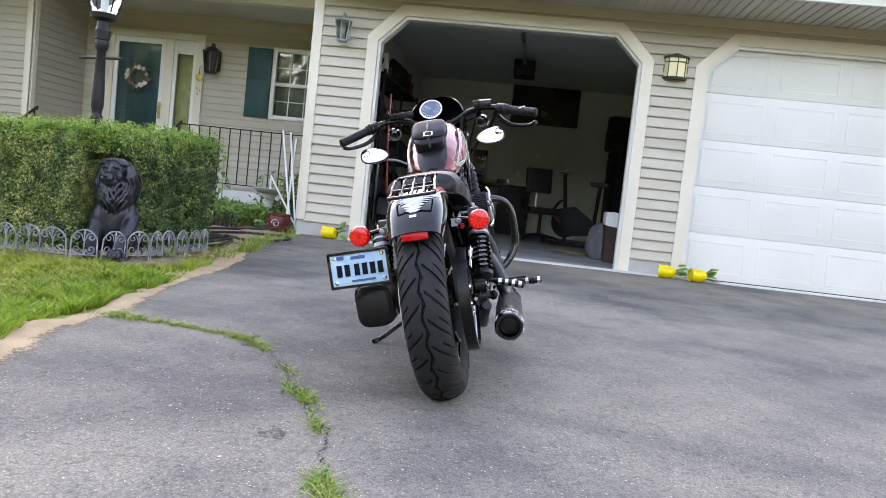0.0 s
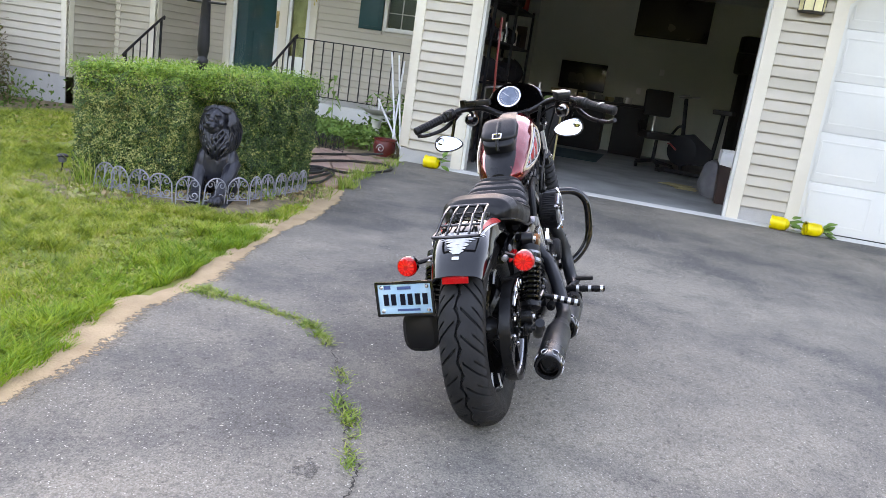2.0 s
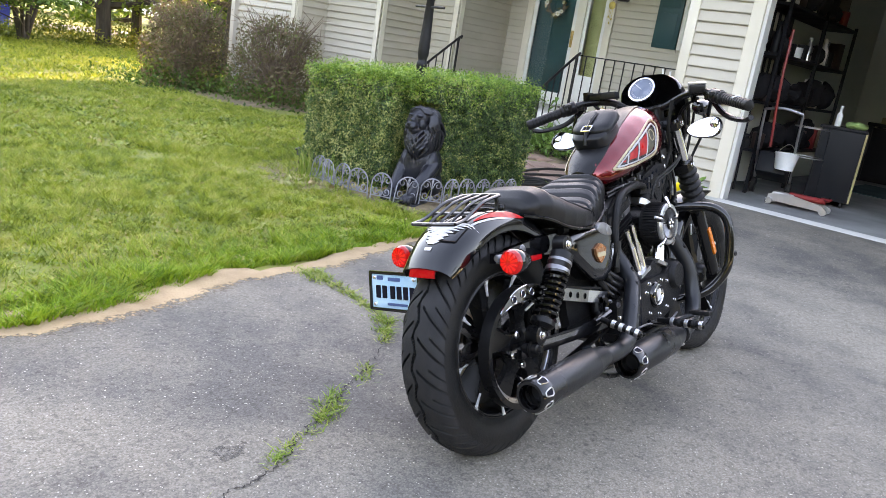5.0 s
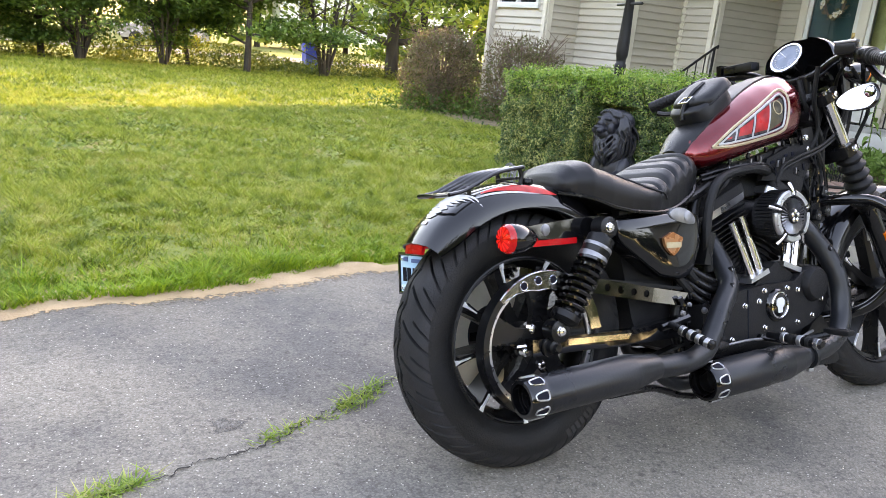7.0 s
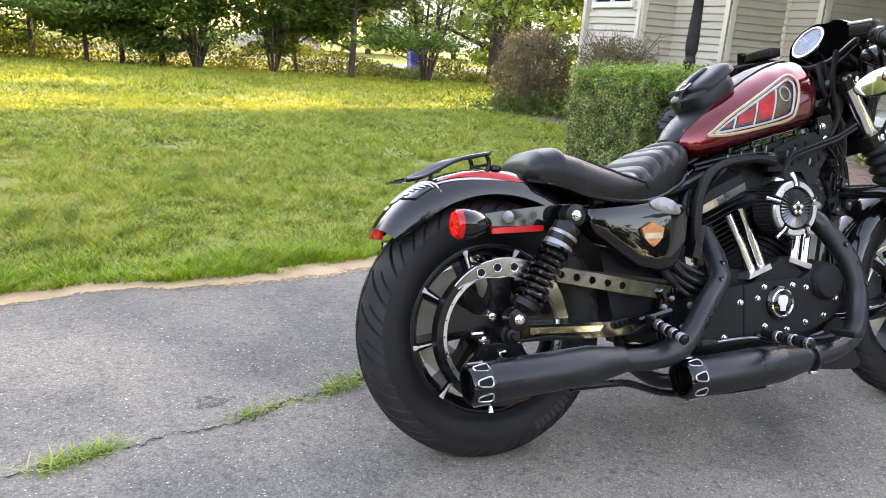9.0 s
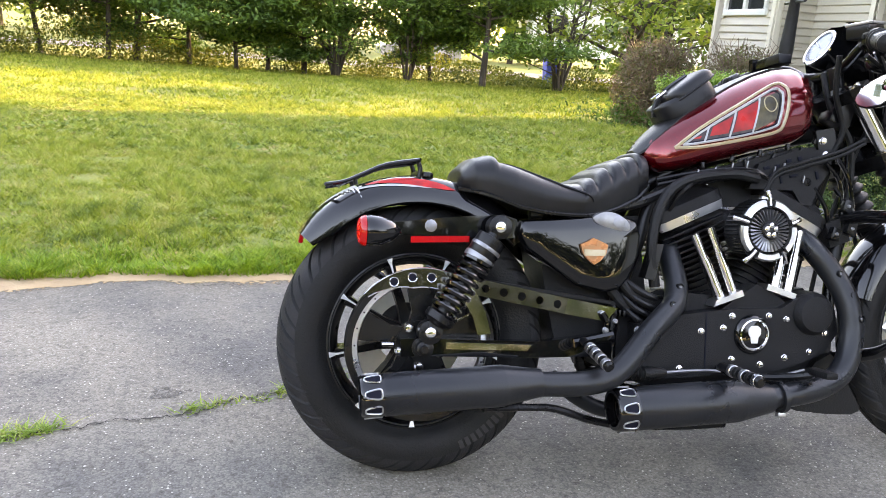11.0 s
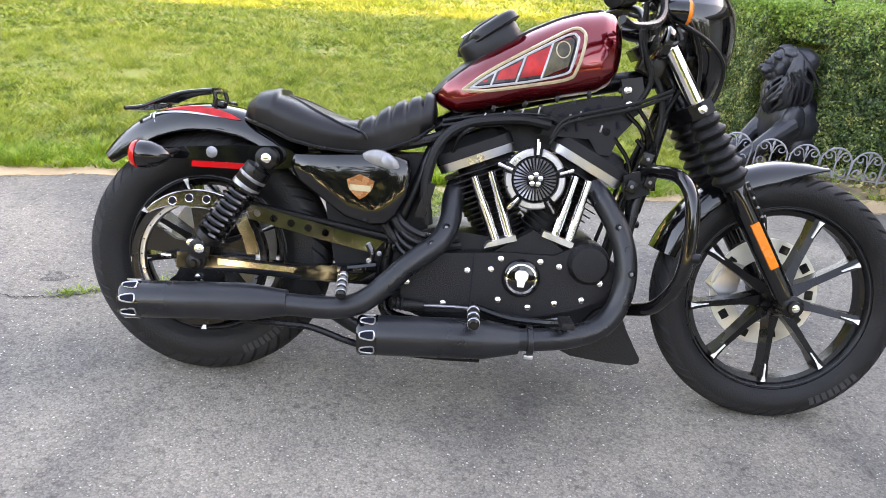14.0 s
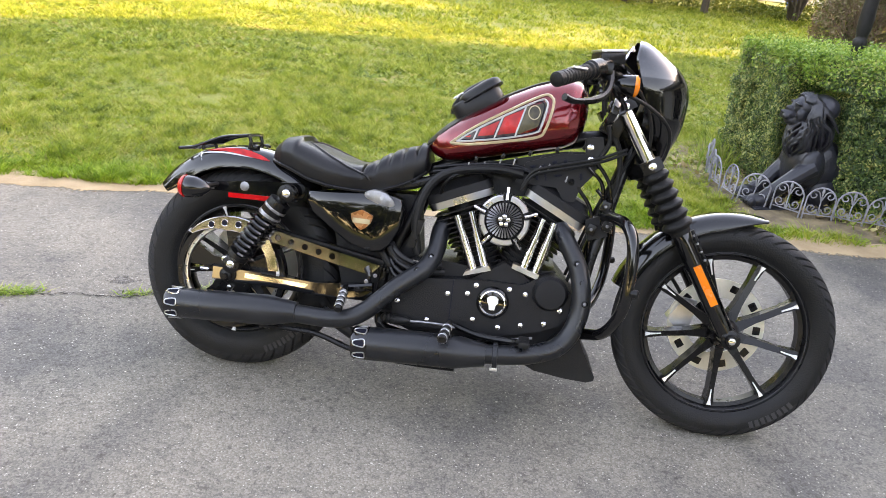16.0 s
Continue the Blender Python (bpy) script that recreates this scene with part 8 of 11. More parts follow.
def wheel(name, c, R, W, rim, seg, groove, rim_w):
    w = new(name)
    w.parent = bike
    w.location = c
    tagged(w, "black nine-spoke cast wheel with bright machined spoke tips")
    tyre(w, R, W, rim, seg, groove)
    hw = rim_w / 2
    bm = B()
    lathe(bm, (0, 0, 0), (0, 1, 0), [(-hw, rim + 0.006), (-hw - 0.003, rim - 0.006), (-hw + 0.004, rim - 0.014), (-hw + 0.012, rim - 0.018), (-0.018, rim - 0.030), (0.018, rim - 0.030), (hw - 0.012, rim - 0.018), (hw - 0.004, rim - 0.014), (hw + 0.003, rim - 0.006), (hw, rim + 0.006)], 72, closed=True, cap=False)
    part("rim", bm, K_SATIN, w, "black cast rim")
    bm = B()
    lathe(bm, (0, 0, 0), (0, 1, 0), [(-hw - 0.001, rim - 0.012), (-hw - 0.0035, rim - 0.010), (-hw - 0.001, rim - 0.008)], 72, closed=True, cap=False)
    part("pinstripe", bm, K_SIDEBAR, w, "thin grey line round the rim")
    bm = B()
    lathe(bm, (0, 0, 0), (0, 1, 0), [(-0.06, 0.012), (-0.06, 0.032), (-0.035, 0.045), (0.035, 0.045), (0.06, 0.032), (0.06, 0.012)], 28)
    part("hub", bm, K_SATIN, w)
    spoke_b = B()
    r0, r1 = 0.04, rim - 0.022
    flare = max(1.0, (hw - 0.001) / 0.030)
    tip_flare, out = (1.78, 0.016) if flare > 1.2 else (flare, 0.0)
    secs = [(r0, 0.016, 0.030), (r0 + 0.3 * (r1 - r0), 0.0095, 0.026), (r0 + 0.75 * (r1 - r0), 0.0085, 0.024 * flare), (r1, 0.012, 0.030 * flare)]
    loft(spoke_b, [[Vector((r, -d, -w2)), Vector((r, d, -w2)), Vector((r, d * 0.7, w2)), Vector((r, -d * 0.7, w2))] for r, w2, d in secs])
    bevel_all(spoke_b, 0.003, 1)
    srcs = [part("spoke", spoke_b, K_SATIN, w)]
    for sgn in (-1, 1):
        tip_b = B()
        q = [Vector((r + out, sgn * (d + 0.0015) * tip_flare, z)) for r, d, z in ((r1 - 0.048, 0.0255, -0.003), (r1 - 0.048, 0.0252, -0.0005), (r1 - 0.016, 0.0275, 0.0), (r1 - 0.001, 0.0295, 0.003), (r1 - 0.001, 0.030, -0.010), (r1 - 0.016, 0.028, -0.005))]
        loft(tip_b, [q, [p - Vector((0, sgn * 0.006, 0)) for p in q]])
        srcs.append(part("spoke_tip", tip_b, K_TIP, w, "bright machined spoke tip"))
    for i in range(9):
        for src in srcs:
            o = src if i == 0 else new(src.name.split(".")[0], src.data)
            o.parent = w
            o.matrix_basis = Matrix.Rotation(2 * math.pi * (i + 0.25) / 9, 4, "Y")
    rs = rim + (R - rim) * 0.52
    for i in range(8):
        bm = B()
        a = -math.pi * 0.36 + i * 0.062
        q = []
        for da, dr in ((-0.02, -0.010), (0.02, -0.010), (0.02, 0.010), (-0.02, 0.010)):
            q.append(Vector(((rs + dr) * math.cos(a + da), -W * 0.5 - 0.0008, (rs + dr) * math.sin(a + da))))
        loft(bm, [q, [p + Vector((0, 0.005, 0)) for p in q]])
        part("sidewall_bar", bm, K_SIDEBAR, w, "faded raised bar on the tyre wall")
    return w


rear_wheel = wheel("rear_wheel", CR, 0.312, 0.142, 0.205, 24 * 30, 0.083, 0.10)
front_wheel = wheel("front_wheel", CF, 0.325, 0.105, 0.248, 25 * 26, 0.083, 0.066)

# drive pulley on the rear wheel, brake disc on the front
bm = B()
lathe(bm, (0, -0.118, 0), (0, 1, 0), [(0.0, 0.150), (0.0, 0.139), (0.003, 0.137), (0.014, 0.137), (0.016, 0.139), (0.016, 0.150)], 72, closed=True, cap=False)
part("pulley_ring", bm, K_ALU, rear_wheel, "bright drilled drive pulley ring")
for i in range(24):
    a = 2 * math.pi * i / 24
    bm = B()
    lathe(bm, (0.1445 * math.cos(a), -0.1175, 0.1445 * math.sin(a)), (0, -1, 0), [(-0.004, 0.0022), (0.0012, 0.0022), (0.0013, 0.0004)], 6)
    part("ring_hole", bm, K_INK, rear_wheel)
bm = B()
lathe(bm, (0, -0.128, 0), (0, 1, 0), [(0.0, 0.166), (0.0, 0.151), (0.034, 0.151), (0.034, 0.166)], 72, closed=True, cap=False)
part("pulley_rim", bm, K_SATIN, rear_wheel)
bm = B()
for i in range(5):
    a = 2 * math.pi * i / 5 + 0.3
    u = Vector((math.cos(a), 0, math.sin(a)))
    v = Vector((-u.z, 0, u.x))
    loft(bm, [[u * r + v * w2 * s1 + Vector((0, y, 0)) for s1, y in ((-1, -0.112), (1, -0.112), (1, -0.094), (-1, -0.094))] for r, w2 in ((0.03, 0.030), (0.075, 0.020), (0.136, 0.034))])
lathe(bm, (0, -0.114, 0), (0, 1, 0), [(0, 0.02), (0, 0.055), (0.03, 0.055), (0.03, 0.02)], 28)
part("pulley_spider", bm, K_SATIN, rear_wheel, "black five-arm pulley centre")
for i in range(5):
    a = 2 * math.pi * i / 5 + 0.9
    bm = B()
    lathe(bm, (0.047 * math.cos(a), -0.116, 0.047 * math.sin(a)), (0, -1, 0), [(-0.01, 0.011), (0.005, 0.011), (0.009, 0.008), (0.010, 0.003)], 10)
    part("pulley_bolt", bm, K_CHROME, rear_wheel)
bm = B()
lathe(bm, (0, 0.088, 0), (0, 1, 0), [(0, 0.145), (0, 0.075), (0.005, 0.075), (0.005, 0.145)], 48, closed=True, cap=False)
part("brake_disc", bm, K_DISC, rear_wheel)
bm = B()
lathe(bm, (0, 0.062, 0), (0, 1, 0), [(0, 0.146), (0, 0.088), (0.005, 0.088), (0.005, 0.146)], 60, closed=True, cap=False)
part("brake_disc", bm, K_DISC, front_wheel, "worn pale steel brake disc")
for i in range(10):
    bm = B()
    a = 2 * math.pi * i / 10
    u = Vector((math.cos(a), 0, math.sin(a)))
    v = Vector((-u.z, 0, u.x))
    loft(bm, [[u * r + v * w2 * s1 + Vector((0, y, 0)) for s1, y in ((-1, 0.0605), (1, 0.0605), (1, 0.0685), (-1, 0.0685))] for r, w2 in ((0.112, 0.012), (0.120, 0.013), (0.134, 0.012))])
    part("disc_slot", bm, K_SATIN, front_wheel, "dark slot in the disc edge")


def tpart(name, pts, r, mat, seg=10, n=6, label="", parent=None):
    bm = B()
    tube(bm, pts, r, seg, n)
    return part(name, bm, mat, parent or bike, label)


def spart(name, poly, d0, d1, mat, bev=0.004, label="", plane="xz", parent=None):
    bm = B()
    slab(bm, poly, d0, d1, plane)
    if bev:
        bevel_all(bm, bev, 2)
    return part(name, bm, mat, parent or bike, label)


def bolt(p, ax, r, mat=None, parent=None, h=0.006):
    bm = B()
    lathe(bm, p, ax, [(-0.004, r * 1.25), (0.0, r * 1.25), (0.001, r), (h, r), (h + 0.001, r * 0.75)], 10)
    return part("bolt", bm, mat or K_CHROME, parent or bike)


def fender_mesh(c, prof_r, a0, a1, n, ys, drop, flare=None):
    """Rings across an arc round the wheel's centre; drop(y) lowers the skin towards its sides."""
    bm = B()
    rings = []
    for i in range(n + 1):
        f = i / n
        a = math.radians(a0 + (a1 - a0) * f)
        R = prof_r(f)
        top = [Vector((c.x + (R - drop(y, f)) * math.cos(a), y * (flare(f) if flare else 1), c.z + (R - drop(y, f)) * math.sin(a))) for y in ys]
        und = [Vector((c.x + (R - drop(y, f) - 0.004) * math.cos(a), y * 0.96 * (flare(f) if flare else 1), c.z + (R - drop(y, f) - 0.004) * math.sin(a))) for y in reversed(ys)]
        rings.append(top + und)
    loft(bm, rings)
    return bm


RY = [-0.094, -0.0935, -0.092, -0.088, -0.080, -0.068, -0.050, -0.028, 0, 0.028, 0.050, 0.068, 0.080, 0.088, 0.092, 0.0935, 0.094]


def rear_drop(y, f):
    a = abs(y)
    skirt = 0.058 * (1 - 0.38 * max(0, 1 - f / 0.16) ** 2)
    if a <= 0.05:
        return 0.006 * (a / 0.05) ** 2
    k = (a - 0.05) / 0.044
    return 0.006 + skirt * (1 - math.sqrt(max(0.0, 1 - k * k)))


def fender_r(f):
    return 0.376 + 0.006 * math.sin(f * math.pi) - 0.011 * max(0.0, 1 - f / 0.30) ** 2


FENDER_A = 138
bm = fender_mesh(CR, fender_r, FENDER_A, 46, 40, RY, rear_drop, lambda f: 1 - 0.16 * max(0, 1 - f / 0.25) ** 1.5)
part("rear_fender", bm, K_GLOSS, bike, "gloss black chopped rear fender")


def on_fender(f, y, up=0.0015):
    a = math.radians(FENDER_A + (46 - FENDER_A) * f)
    R = fender_r(f) - rear_drop(y, f) + up
    k = 1 - 0.16 * max(0, 1 - f / 0.25) ** 1.5
    return Vector((CR.x + R * math.cos(a), y * k, CR.z + R * math.sin(a)))


def fender_decal(name, cells, mat, label):
    """Thin skin on the fender from (f0, f1, y0, y1) patches."""
    bm = B()
    for f0, f1, y0, y1 in cells:
        rings = []
        for i in range(7):
            f = f0 + (f1 - f0) * i / 6
            rings.append([on_fender(f, y0 + (y1 - y0) * j / 4) for j in range(5)])
        loft(bm, rings, cap=False, wrap=False)
    return part(name, bm, mat, bike, label)


def feather(f0, y0, f1, y1, w):
    """A bent, pointed lick of paint on the fender from (f0, y0) to (f1, y1)."""
    bm = B()
    rings = []
    for i in range(9):
        k = i / 8
        h = w * math.sin(math.pi * (0.12 + 0.88 * k)) ** 0.7
        f = f0 + (f1 - f0) * k
        y = y0 + (y1 - y0) * k ** 1.4
        rings.append([on_fender(f + h * e * 0.9, y + h * e * 0.12) for e in (-1, 0, 1)])
    loft(bm, rings, cap=False, wrap=False)
    return part("wing_decal", bm, K_WHITE, bike, "feather of a worn white wing-shaped decal")


rng = np.random.default_rng(8)
for s in (-1, 1):
    for i in range(6):
        feather(0.262 - 0.013 * i, s * 0.006, 0.276 - 0.019 * i + 0.005 * rng.random(), s * (0.084 - 0.010 * i + 0.004 * rng.random()), 0.0085 + 0.002 * rng.random())
    for i in range(3):
        feather(0.168 - 0.020 * i, s * 0.002, 0.180 - 0.020 * i, s * (0.038 - 0.007 * i), 0.0105)
for f0, f1, h in ((0.180, 0.270, 0.013), (0.120, 0.178, 0.012), (0.086, 0.104, 0.012)):
    fender_decal("wing_decal", [(f0, f1, -h, h)], K_WHITE, "worn white centre of the wing-shaped decal")
for s in (-1, 1):
    bm, bw = B(), B()
    r1_, r2_ = [], []
    for i in range(13):
        f = 0.31 + 0.35 * i / 12
        w = 0.014 * math.sin(math.pi * min(1, 0.06 + 0.94 * i / 12)) ** 0.8
        y0 = 0.063 + 0.022 * (i / 12) ** 1.5
        r1_.append([on_fender(f, s * (y0 + w * j / 3), 0.0022) for j in range(4)])
        r2_.append([on_fender(f - 0.03, s * (y0 + w * 0.85 + 0.006 * (1 - i / 12) * j / 2), 0.0014) for j in range(3)])
    loft(bm, r1_, cap=False, wrap=False)
    loft(bw, r2_, cap=False, wrap=False)
    part("fender_flash", bm, K_CELLRED, bike, "red flash on the fender side")
    part("fender_flash_edge", bw, K_SILV, bike, "silver edge of the flash")

# tail reflector, struts, signals
bm = B()
box(bm, (-0.2285, 0, 0.543), (0.010, 0.080, 0.027), rot=(0, 12, 0), bevel=0.003)
part("tail_reflector", bm, K_REFL, bike, "red rectangular tail reflector")
STRUT = [(-0.075, 0.552), (-0.070, 0.577), (0.02, 0.589), (0.125, 0.600), (0.215, 0.606), (0.245, 0.597), (0.254, 0.577), (0.243, 0.556), (0.20, 0.549), (0.10, 0.556), (0.0, 0.556)]
for s in (-1, 1):
    spart("fender_strut", STRUT, s * 0.098, s * 0.118, K_GLOSS, 0.009, "gloss black fender strut")
    bolt((0.050, s * 0.118, 0.577), (0, s, 0), 0.0115, K_FIN, h=0.003)
    spart("side_reflector", [(0.005, 0.539), (0.136, 0.543), (0.136, 0.557), (0.005, 0.553)], s * 0.119, s * 0.125, K_REFL, 0.002, "red strip reflector")
    tpart("signal_stalk", [(-0.03, s * 0.105, 0.575), (-0.05, s * 0.15, 0.568), (-0.07, s * 0.18, 0.563)], 0.008, K_SATIN, 8, 3)
    bm = B()
    lathe(bm, (-0.10, s * 0.186, 0.563), (1, 0, 0), [(0.0, 0.030), (0.006, 0.033), (0.030, 0.031), (0.055, 0.022), (0.072, 0.008), (0.075, 0.002)], 22)
    sg = part("turn_signal", bm, K_GLOSS, bike, "black bullet turn signal")
    bm = B()
    lathe(bm, (-0.10, s * 0.186, 0.563), (-1, 0, 0), [(0.0, 0.0325), (0.006, 0.032), (0.013, 0.027), (0.017, 0.014), (0.018, 0.002)], 22)
    lens = part("lens", bm, K_LENS, sg, "glowing red signal lens")
    for i in range(12):
        a = 2 * math.pi * (i + 0.5) / 12
        da, db = Vector((0, math.cos(a), math.sin(a))), Vector((0, -math.sin(a), math.cos(a)))
        o = Vector((-0.10, s * 0.186, 0.563))
        bm = B()
        loft(bm, [[o + da * r_ + db * w_ * e + Vector((-d_, 0, 0)) for e in (-1, 0, 1)] for r_, w_, d_ in ((0.007, 0.0012, 0.0182), (0.014, 0.0026, 0.0178), (0.021, 0.0034, 0.0162), (0.0265, 0.0034, 0.0142))], cap=False, wrap=False)
        part("lens_facet", bm, K_LED, sg, "brighter ray of the signal lens")
    bm = B()
    lathe(bm, (-0.072, s * 0.120, 0.566), (-1, 0, 0), [(-0.03, 0.009), (0.0, 0.010), (0.003, 0.008), (0.004, 0.002)], 14)
    part("strut_bolt", bm, K_FIN, bike, "dull silver bolt head")

# luggage rack
RK = [(-0.178, 0.662), (-0.138, 0.670), (-0.10, 0.687), (-0.046, 0.711), (0.029, 0.725)]
for y in (-0.072, -0.036, 0.0, 0.036, 0.070):
    x_end = 1 if abs(y) > 0.06 else 0
    tpart("rack_bar", [(x + (0.03 if i == 0 and not x_end else 0), y * (1 - 0.12 * i / 4), z) for i, (x, z) in enumerate(RK)], 0.0048 if x_end else 0.0042, K_GLOSS, 8, 4)
tpart("rack_bar", [(-0.178, -0.072, 0.662), (-0.183, 0, 0.661), (-0.178, 0.070, 0.662)], 0.0055, K_GLOSS, 8, 4)
tpart("rack_bar", [(-0.098, -0.068, 0.684), (-0.098, 0.066, 0.684)], 0.0045, K_GLOSS, 8, 1)
tpart("rack_bar", [(0.029, -0.064, 0.725), (0.033, 0, 0.726), (0.029, 0.062, 0.725)], 0.0052, K_GLOSS, 8, 4)
for y in (-0.05, 0.05):
    tpart("rack_foot", [(0.027, y, 0.724), (0.034, y, 0.706), (0.030, y, 0.684)], 0.0055, K_SATIN, 8, 2)
    tpart("rack_foot", [(-0.115, y, 0.681), (-0.112, y, 0.664)], 0.0055, K_SATIN, 8, 1)
    bm = B()
    lathe(bm, (0.050, y, 0.686), (0.1, 0, 1), [(0, 0.013), (0.006, 0.014), (0.012, 0.012), (0.014, 0.004)], 14)
    part("rack_knob", bm, K_SATIN, bike, "black knurled rack knob")
tpart("rack_brace", [(0.032, -0.05, 0.700), (0.034, 0, 0.701), (0.032, 0.05, 0.700)], 0.004, K_SATIN, 8, 2)

# number plate on its side mount
plate = new("number_plate")
plate.parent = bike
plate.matrix_basis = pose(-0.123, 0.197, 0.466, 0, 0, 0)
tagged(plate, "pale blue number plate in a black frame")
bm = B()
box(bm, (0, 0, 0), (0.003, 0.176, 0.100), bevel=0.001)
part("plate_sheet", bm, K_PLATE, plate)
bm = B()
for (y, z, sy, sz) in ((0, 0.052, 0.19, 0.009), (0, -0.052, 0.19, 0.009), (0.0915, 0, 0.009, 0.106), (-0.0915, 0, 0.009, 0.106)):
    box(bm, (-0.001, y, z), (0.010, sy, sz), bevel=0.002)
part("plate_frame", bm, K_GLOSS, plate, "black plate frame")
for i in range(6):
    y = 0.062 - 0.0245 * i - (0.006 if i >= 2 else 0)
    bm = B()
    box(bm, (-0.003, y, -0.002), (0.003, 0.016, 0.036))
    part("plate_bar", bm, K_INK, plate, "dark plain bar")
K_BLUEINK = surf("plate_blue_ink", (0.05, 0.10, 0.25), rough=0.5)
for y, z, sy, sz in ((0.0, 0.035, 0.045, 0.010), (-0.01, -0.036, 0.075, 0.007), (0.055, 0.038, 0.022, 0.012)):
    bm = B()
    box(bm, (-0.003, y, z), (0.002, sy, sz))
    part("plate_bar", bm, K_BLUEINK, plate, "small blue bar")
for y in (-0.075, 0.075):
    for z in (-0.038, 0.038):
        bolt((-0.002, y, z), (-1, 0, 0), 0.005, parent=plate, h=0.004)
bm = B()
box(bm, (0.02, 0.04, 0.0), (0.03, 0.09, 0.03), bevel=0.004)
tube(bm, [(0.03, 0.10, 0), (0.10, 0.0, -0.02), (0.16, -0.03, -0.08)], 0.010, 8, 4)
part("plate_bracket", bm, K_SATIN, plate)


# shocks
def shock(s):
    top, bot = Vector((0.194, s * 0.165, 0.578)), Vector((0.046, s * 0.165, 0.348))
    sh_ = new("shock_absorber")
    sh_.parent = bike
    tagged(sh_, "black coil-over rear shock")
    ax = (bot - top).normalized()
    ln = (bot - top).length
    bm = B()
    cyl(bm, top + ax * 0.02, bot - ax * 0.02, 0.016, seg=12)
    lathe(bm, top, ax, [(0.028, 0.022), (0.03, 0.033), (0.075, 0.034), (0.08, 0.031)], 18)
    lathe(bm, bot, -ax, [(0.02, 0.020), (0.03, 0.034), (0.045, 0.034), (0.05, 0.02)], 18)
    part("damper", bm, K_SATIN, sh_)
    bm = B()
    turns, pts = 8.5, []
    ref = Vector((0, 1, 0))
    v = ax.cross(ref).normalized()
    for i in range(int(turns * 12) + 1):
        a = 2 * math.pi * i / 12
        d = 0.08 + (ln - 0.128) * i / (turns * 12)
        pts.append(top + ax * d + 0.031 * (math.cos(a) * ref + math.sin(a) * v))
    tube(bm, pts, 0.0062, 6, 1)
    part("spring", bm, K_GLOSS, sh_, "black coil spring")
    bm = B()
    lathe(bm, top + ax * 0.076, ax, [(0, 0.0345), (0.003, 0.0352), (0.012, 0.0352), (0.015, 0.0345)], 20)
    lathe(bm, top + ax * 0.052, ax, [(0, 0.0343), (0.002, 0.0348), (0.006, 0.0348), (0.008, 0.0343)], 20)
    part("preload_ring", bm, K_FIN, sh_, "grey preload ring")
    for p in (top, bot):
        bm = B()
        lathe(bm, p - Vector((0, s * 0.018, 0)), (0, s, 0), [(-0.01, 0.012), (-0.01, 0.026), (0.026, 0.026), (0.028, 0.018)], 18)
        part("eye", bm, K_SATIN, sh_)
        bolt(p + Vector((0, s * 0.010, 0)), (0, s, 0), 0.0095, parent=sh_, h=0.006)


shock(-1)
shock(1)

# swing arm, axle, belt, belt guard
for s in (-1, 1):
    bm = B()
    secs = [(-0.015, 0.312, 0.019), (0.06, 0.312, 0.019), (0.30, 0.307, 0.018), (0.47, 0.318, 0.026)]
    loft(bm, [[Vector((x, s * (0.135 + o), z + k * h)) for o, k in ((0.014, 1), (-0.014, 1), (-0.014, -1), (0.014, -1))] for x, z, h in secs])
    part("swing_arm", bevel_all(bm, 0.004, 2), K_GLOSS, bike, "gloss black box-section swing arm")
    spart("swing_arm_cover", [(0.085, 0.324), (0.085, 0.309), (0.27, 0.305), (0.28, 0.318)], s * 0.150 - 0.0015, s * 0.150 + 0.0015, K_POLISHED, 0.001, "polished side cover of the swing arm")
    bm = B()
    lathe(bm, (0.033, s * 0.15, 0.312), (0, s, 0), [(0, 0.024), (0.006, 0.024), (0.007, 0.017), (0.02, 0.016), (0.022, 0.009), (0.032, 0.008)], 16)
    part("axle_nut", bm, K_SATIN, bike)
    tpart("chain_adjuster", [(-0.03, s * 0.14, 0.318), (-0.055, s * 0.14, 0.318)], 0.006, K_CHROME, 8, 1)
bm = B()
for zz, x0, z1 in ((0.477, 0.03, 0.39), (0.157, 0.03, 0.29)):
    loft(bm, [[Vector((x0, -0.118 + o, zz + k)) for o, k in ((0, 0.004), (0.028, 0.004), (0.028, -0.004), (0, -0.004))], [Vector((0.62, -0.118 + o, z1 + k)) for o, k in ((0, 0.004), (0.028, 0.004), (0.028, -0.004), (0, -0.004))]])
part("drive_belt", bm, K_RUB, bike)


def holed_strip(name, p0, p1, h, r, n, y0, y1, mat, label):
    """A flat strip in the side plane with n round holes cut through."""
    p0, p1 = Vector((p0[0], 0, p0[1])), Vector((p1[0], 0, p1[1]))
    u = (p1 - p0).normalized()
    v = Vector((-u.z, 0, u.x))
    cw = (p1 - p0).length / n
    bm = B()
    for i in range(n):
        c = p0 + u * cw * (i + 0.5)
        sq, ci = [], []
        for k in range(16):
            a = 2 * math.pi * k / 16
            ca, sa = math.cos(a), math.sin(a)
            m = max(abs(ca), abs(sa))
            sq.append(c + u * (cw / 2 * ca / m) + v * (h / 2 * sa / m))
            ci.append(c + u * r * ca + v * r * sa)
        Y0, Y1 = Vector((0, y0, 0)), Vector((0, y1, 0))
        loft(bm, [[p + Y0 for p in sq], [p + Y0 for p in ci], [p + Y1 for p in ci], [p + Y1 for p in sq]], cap=False)
    return part(name, bm, mat, bike, label)


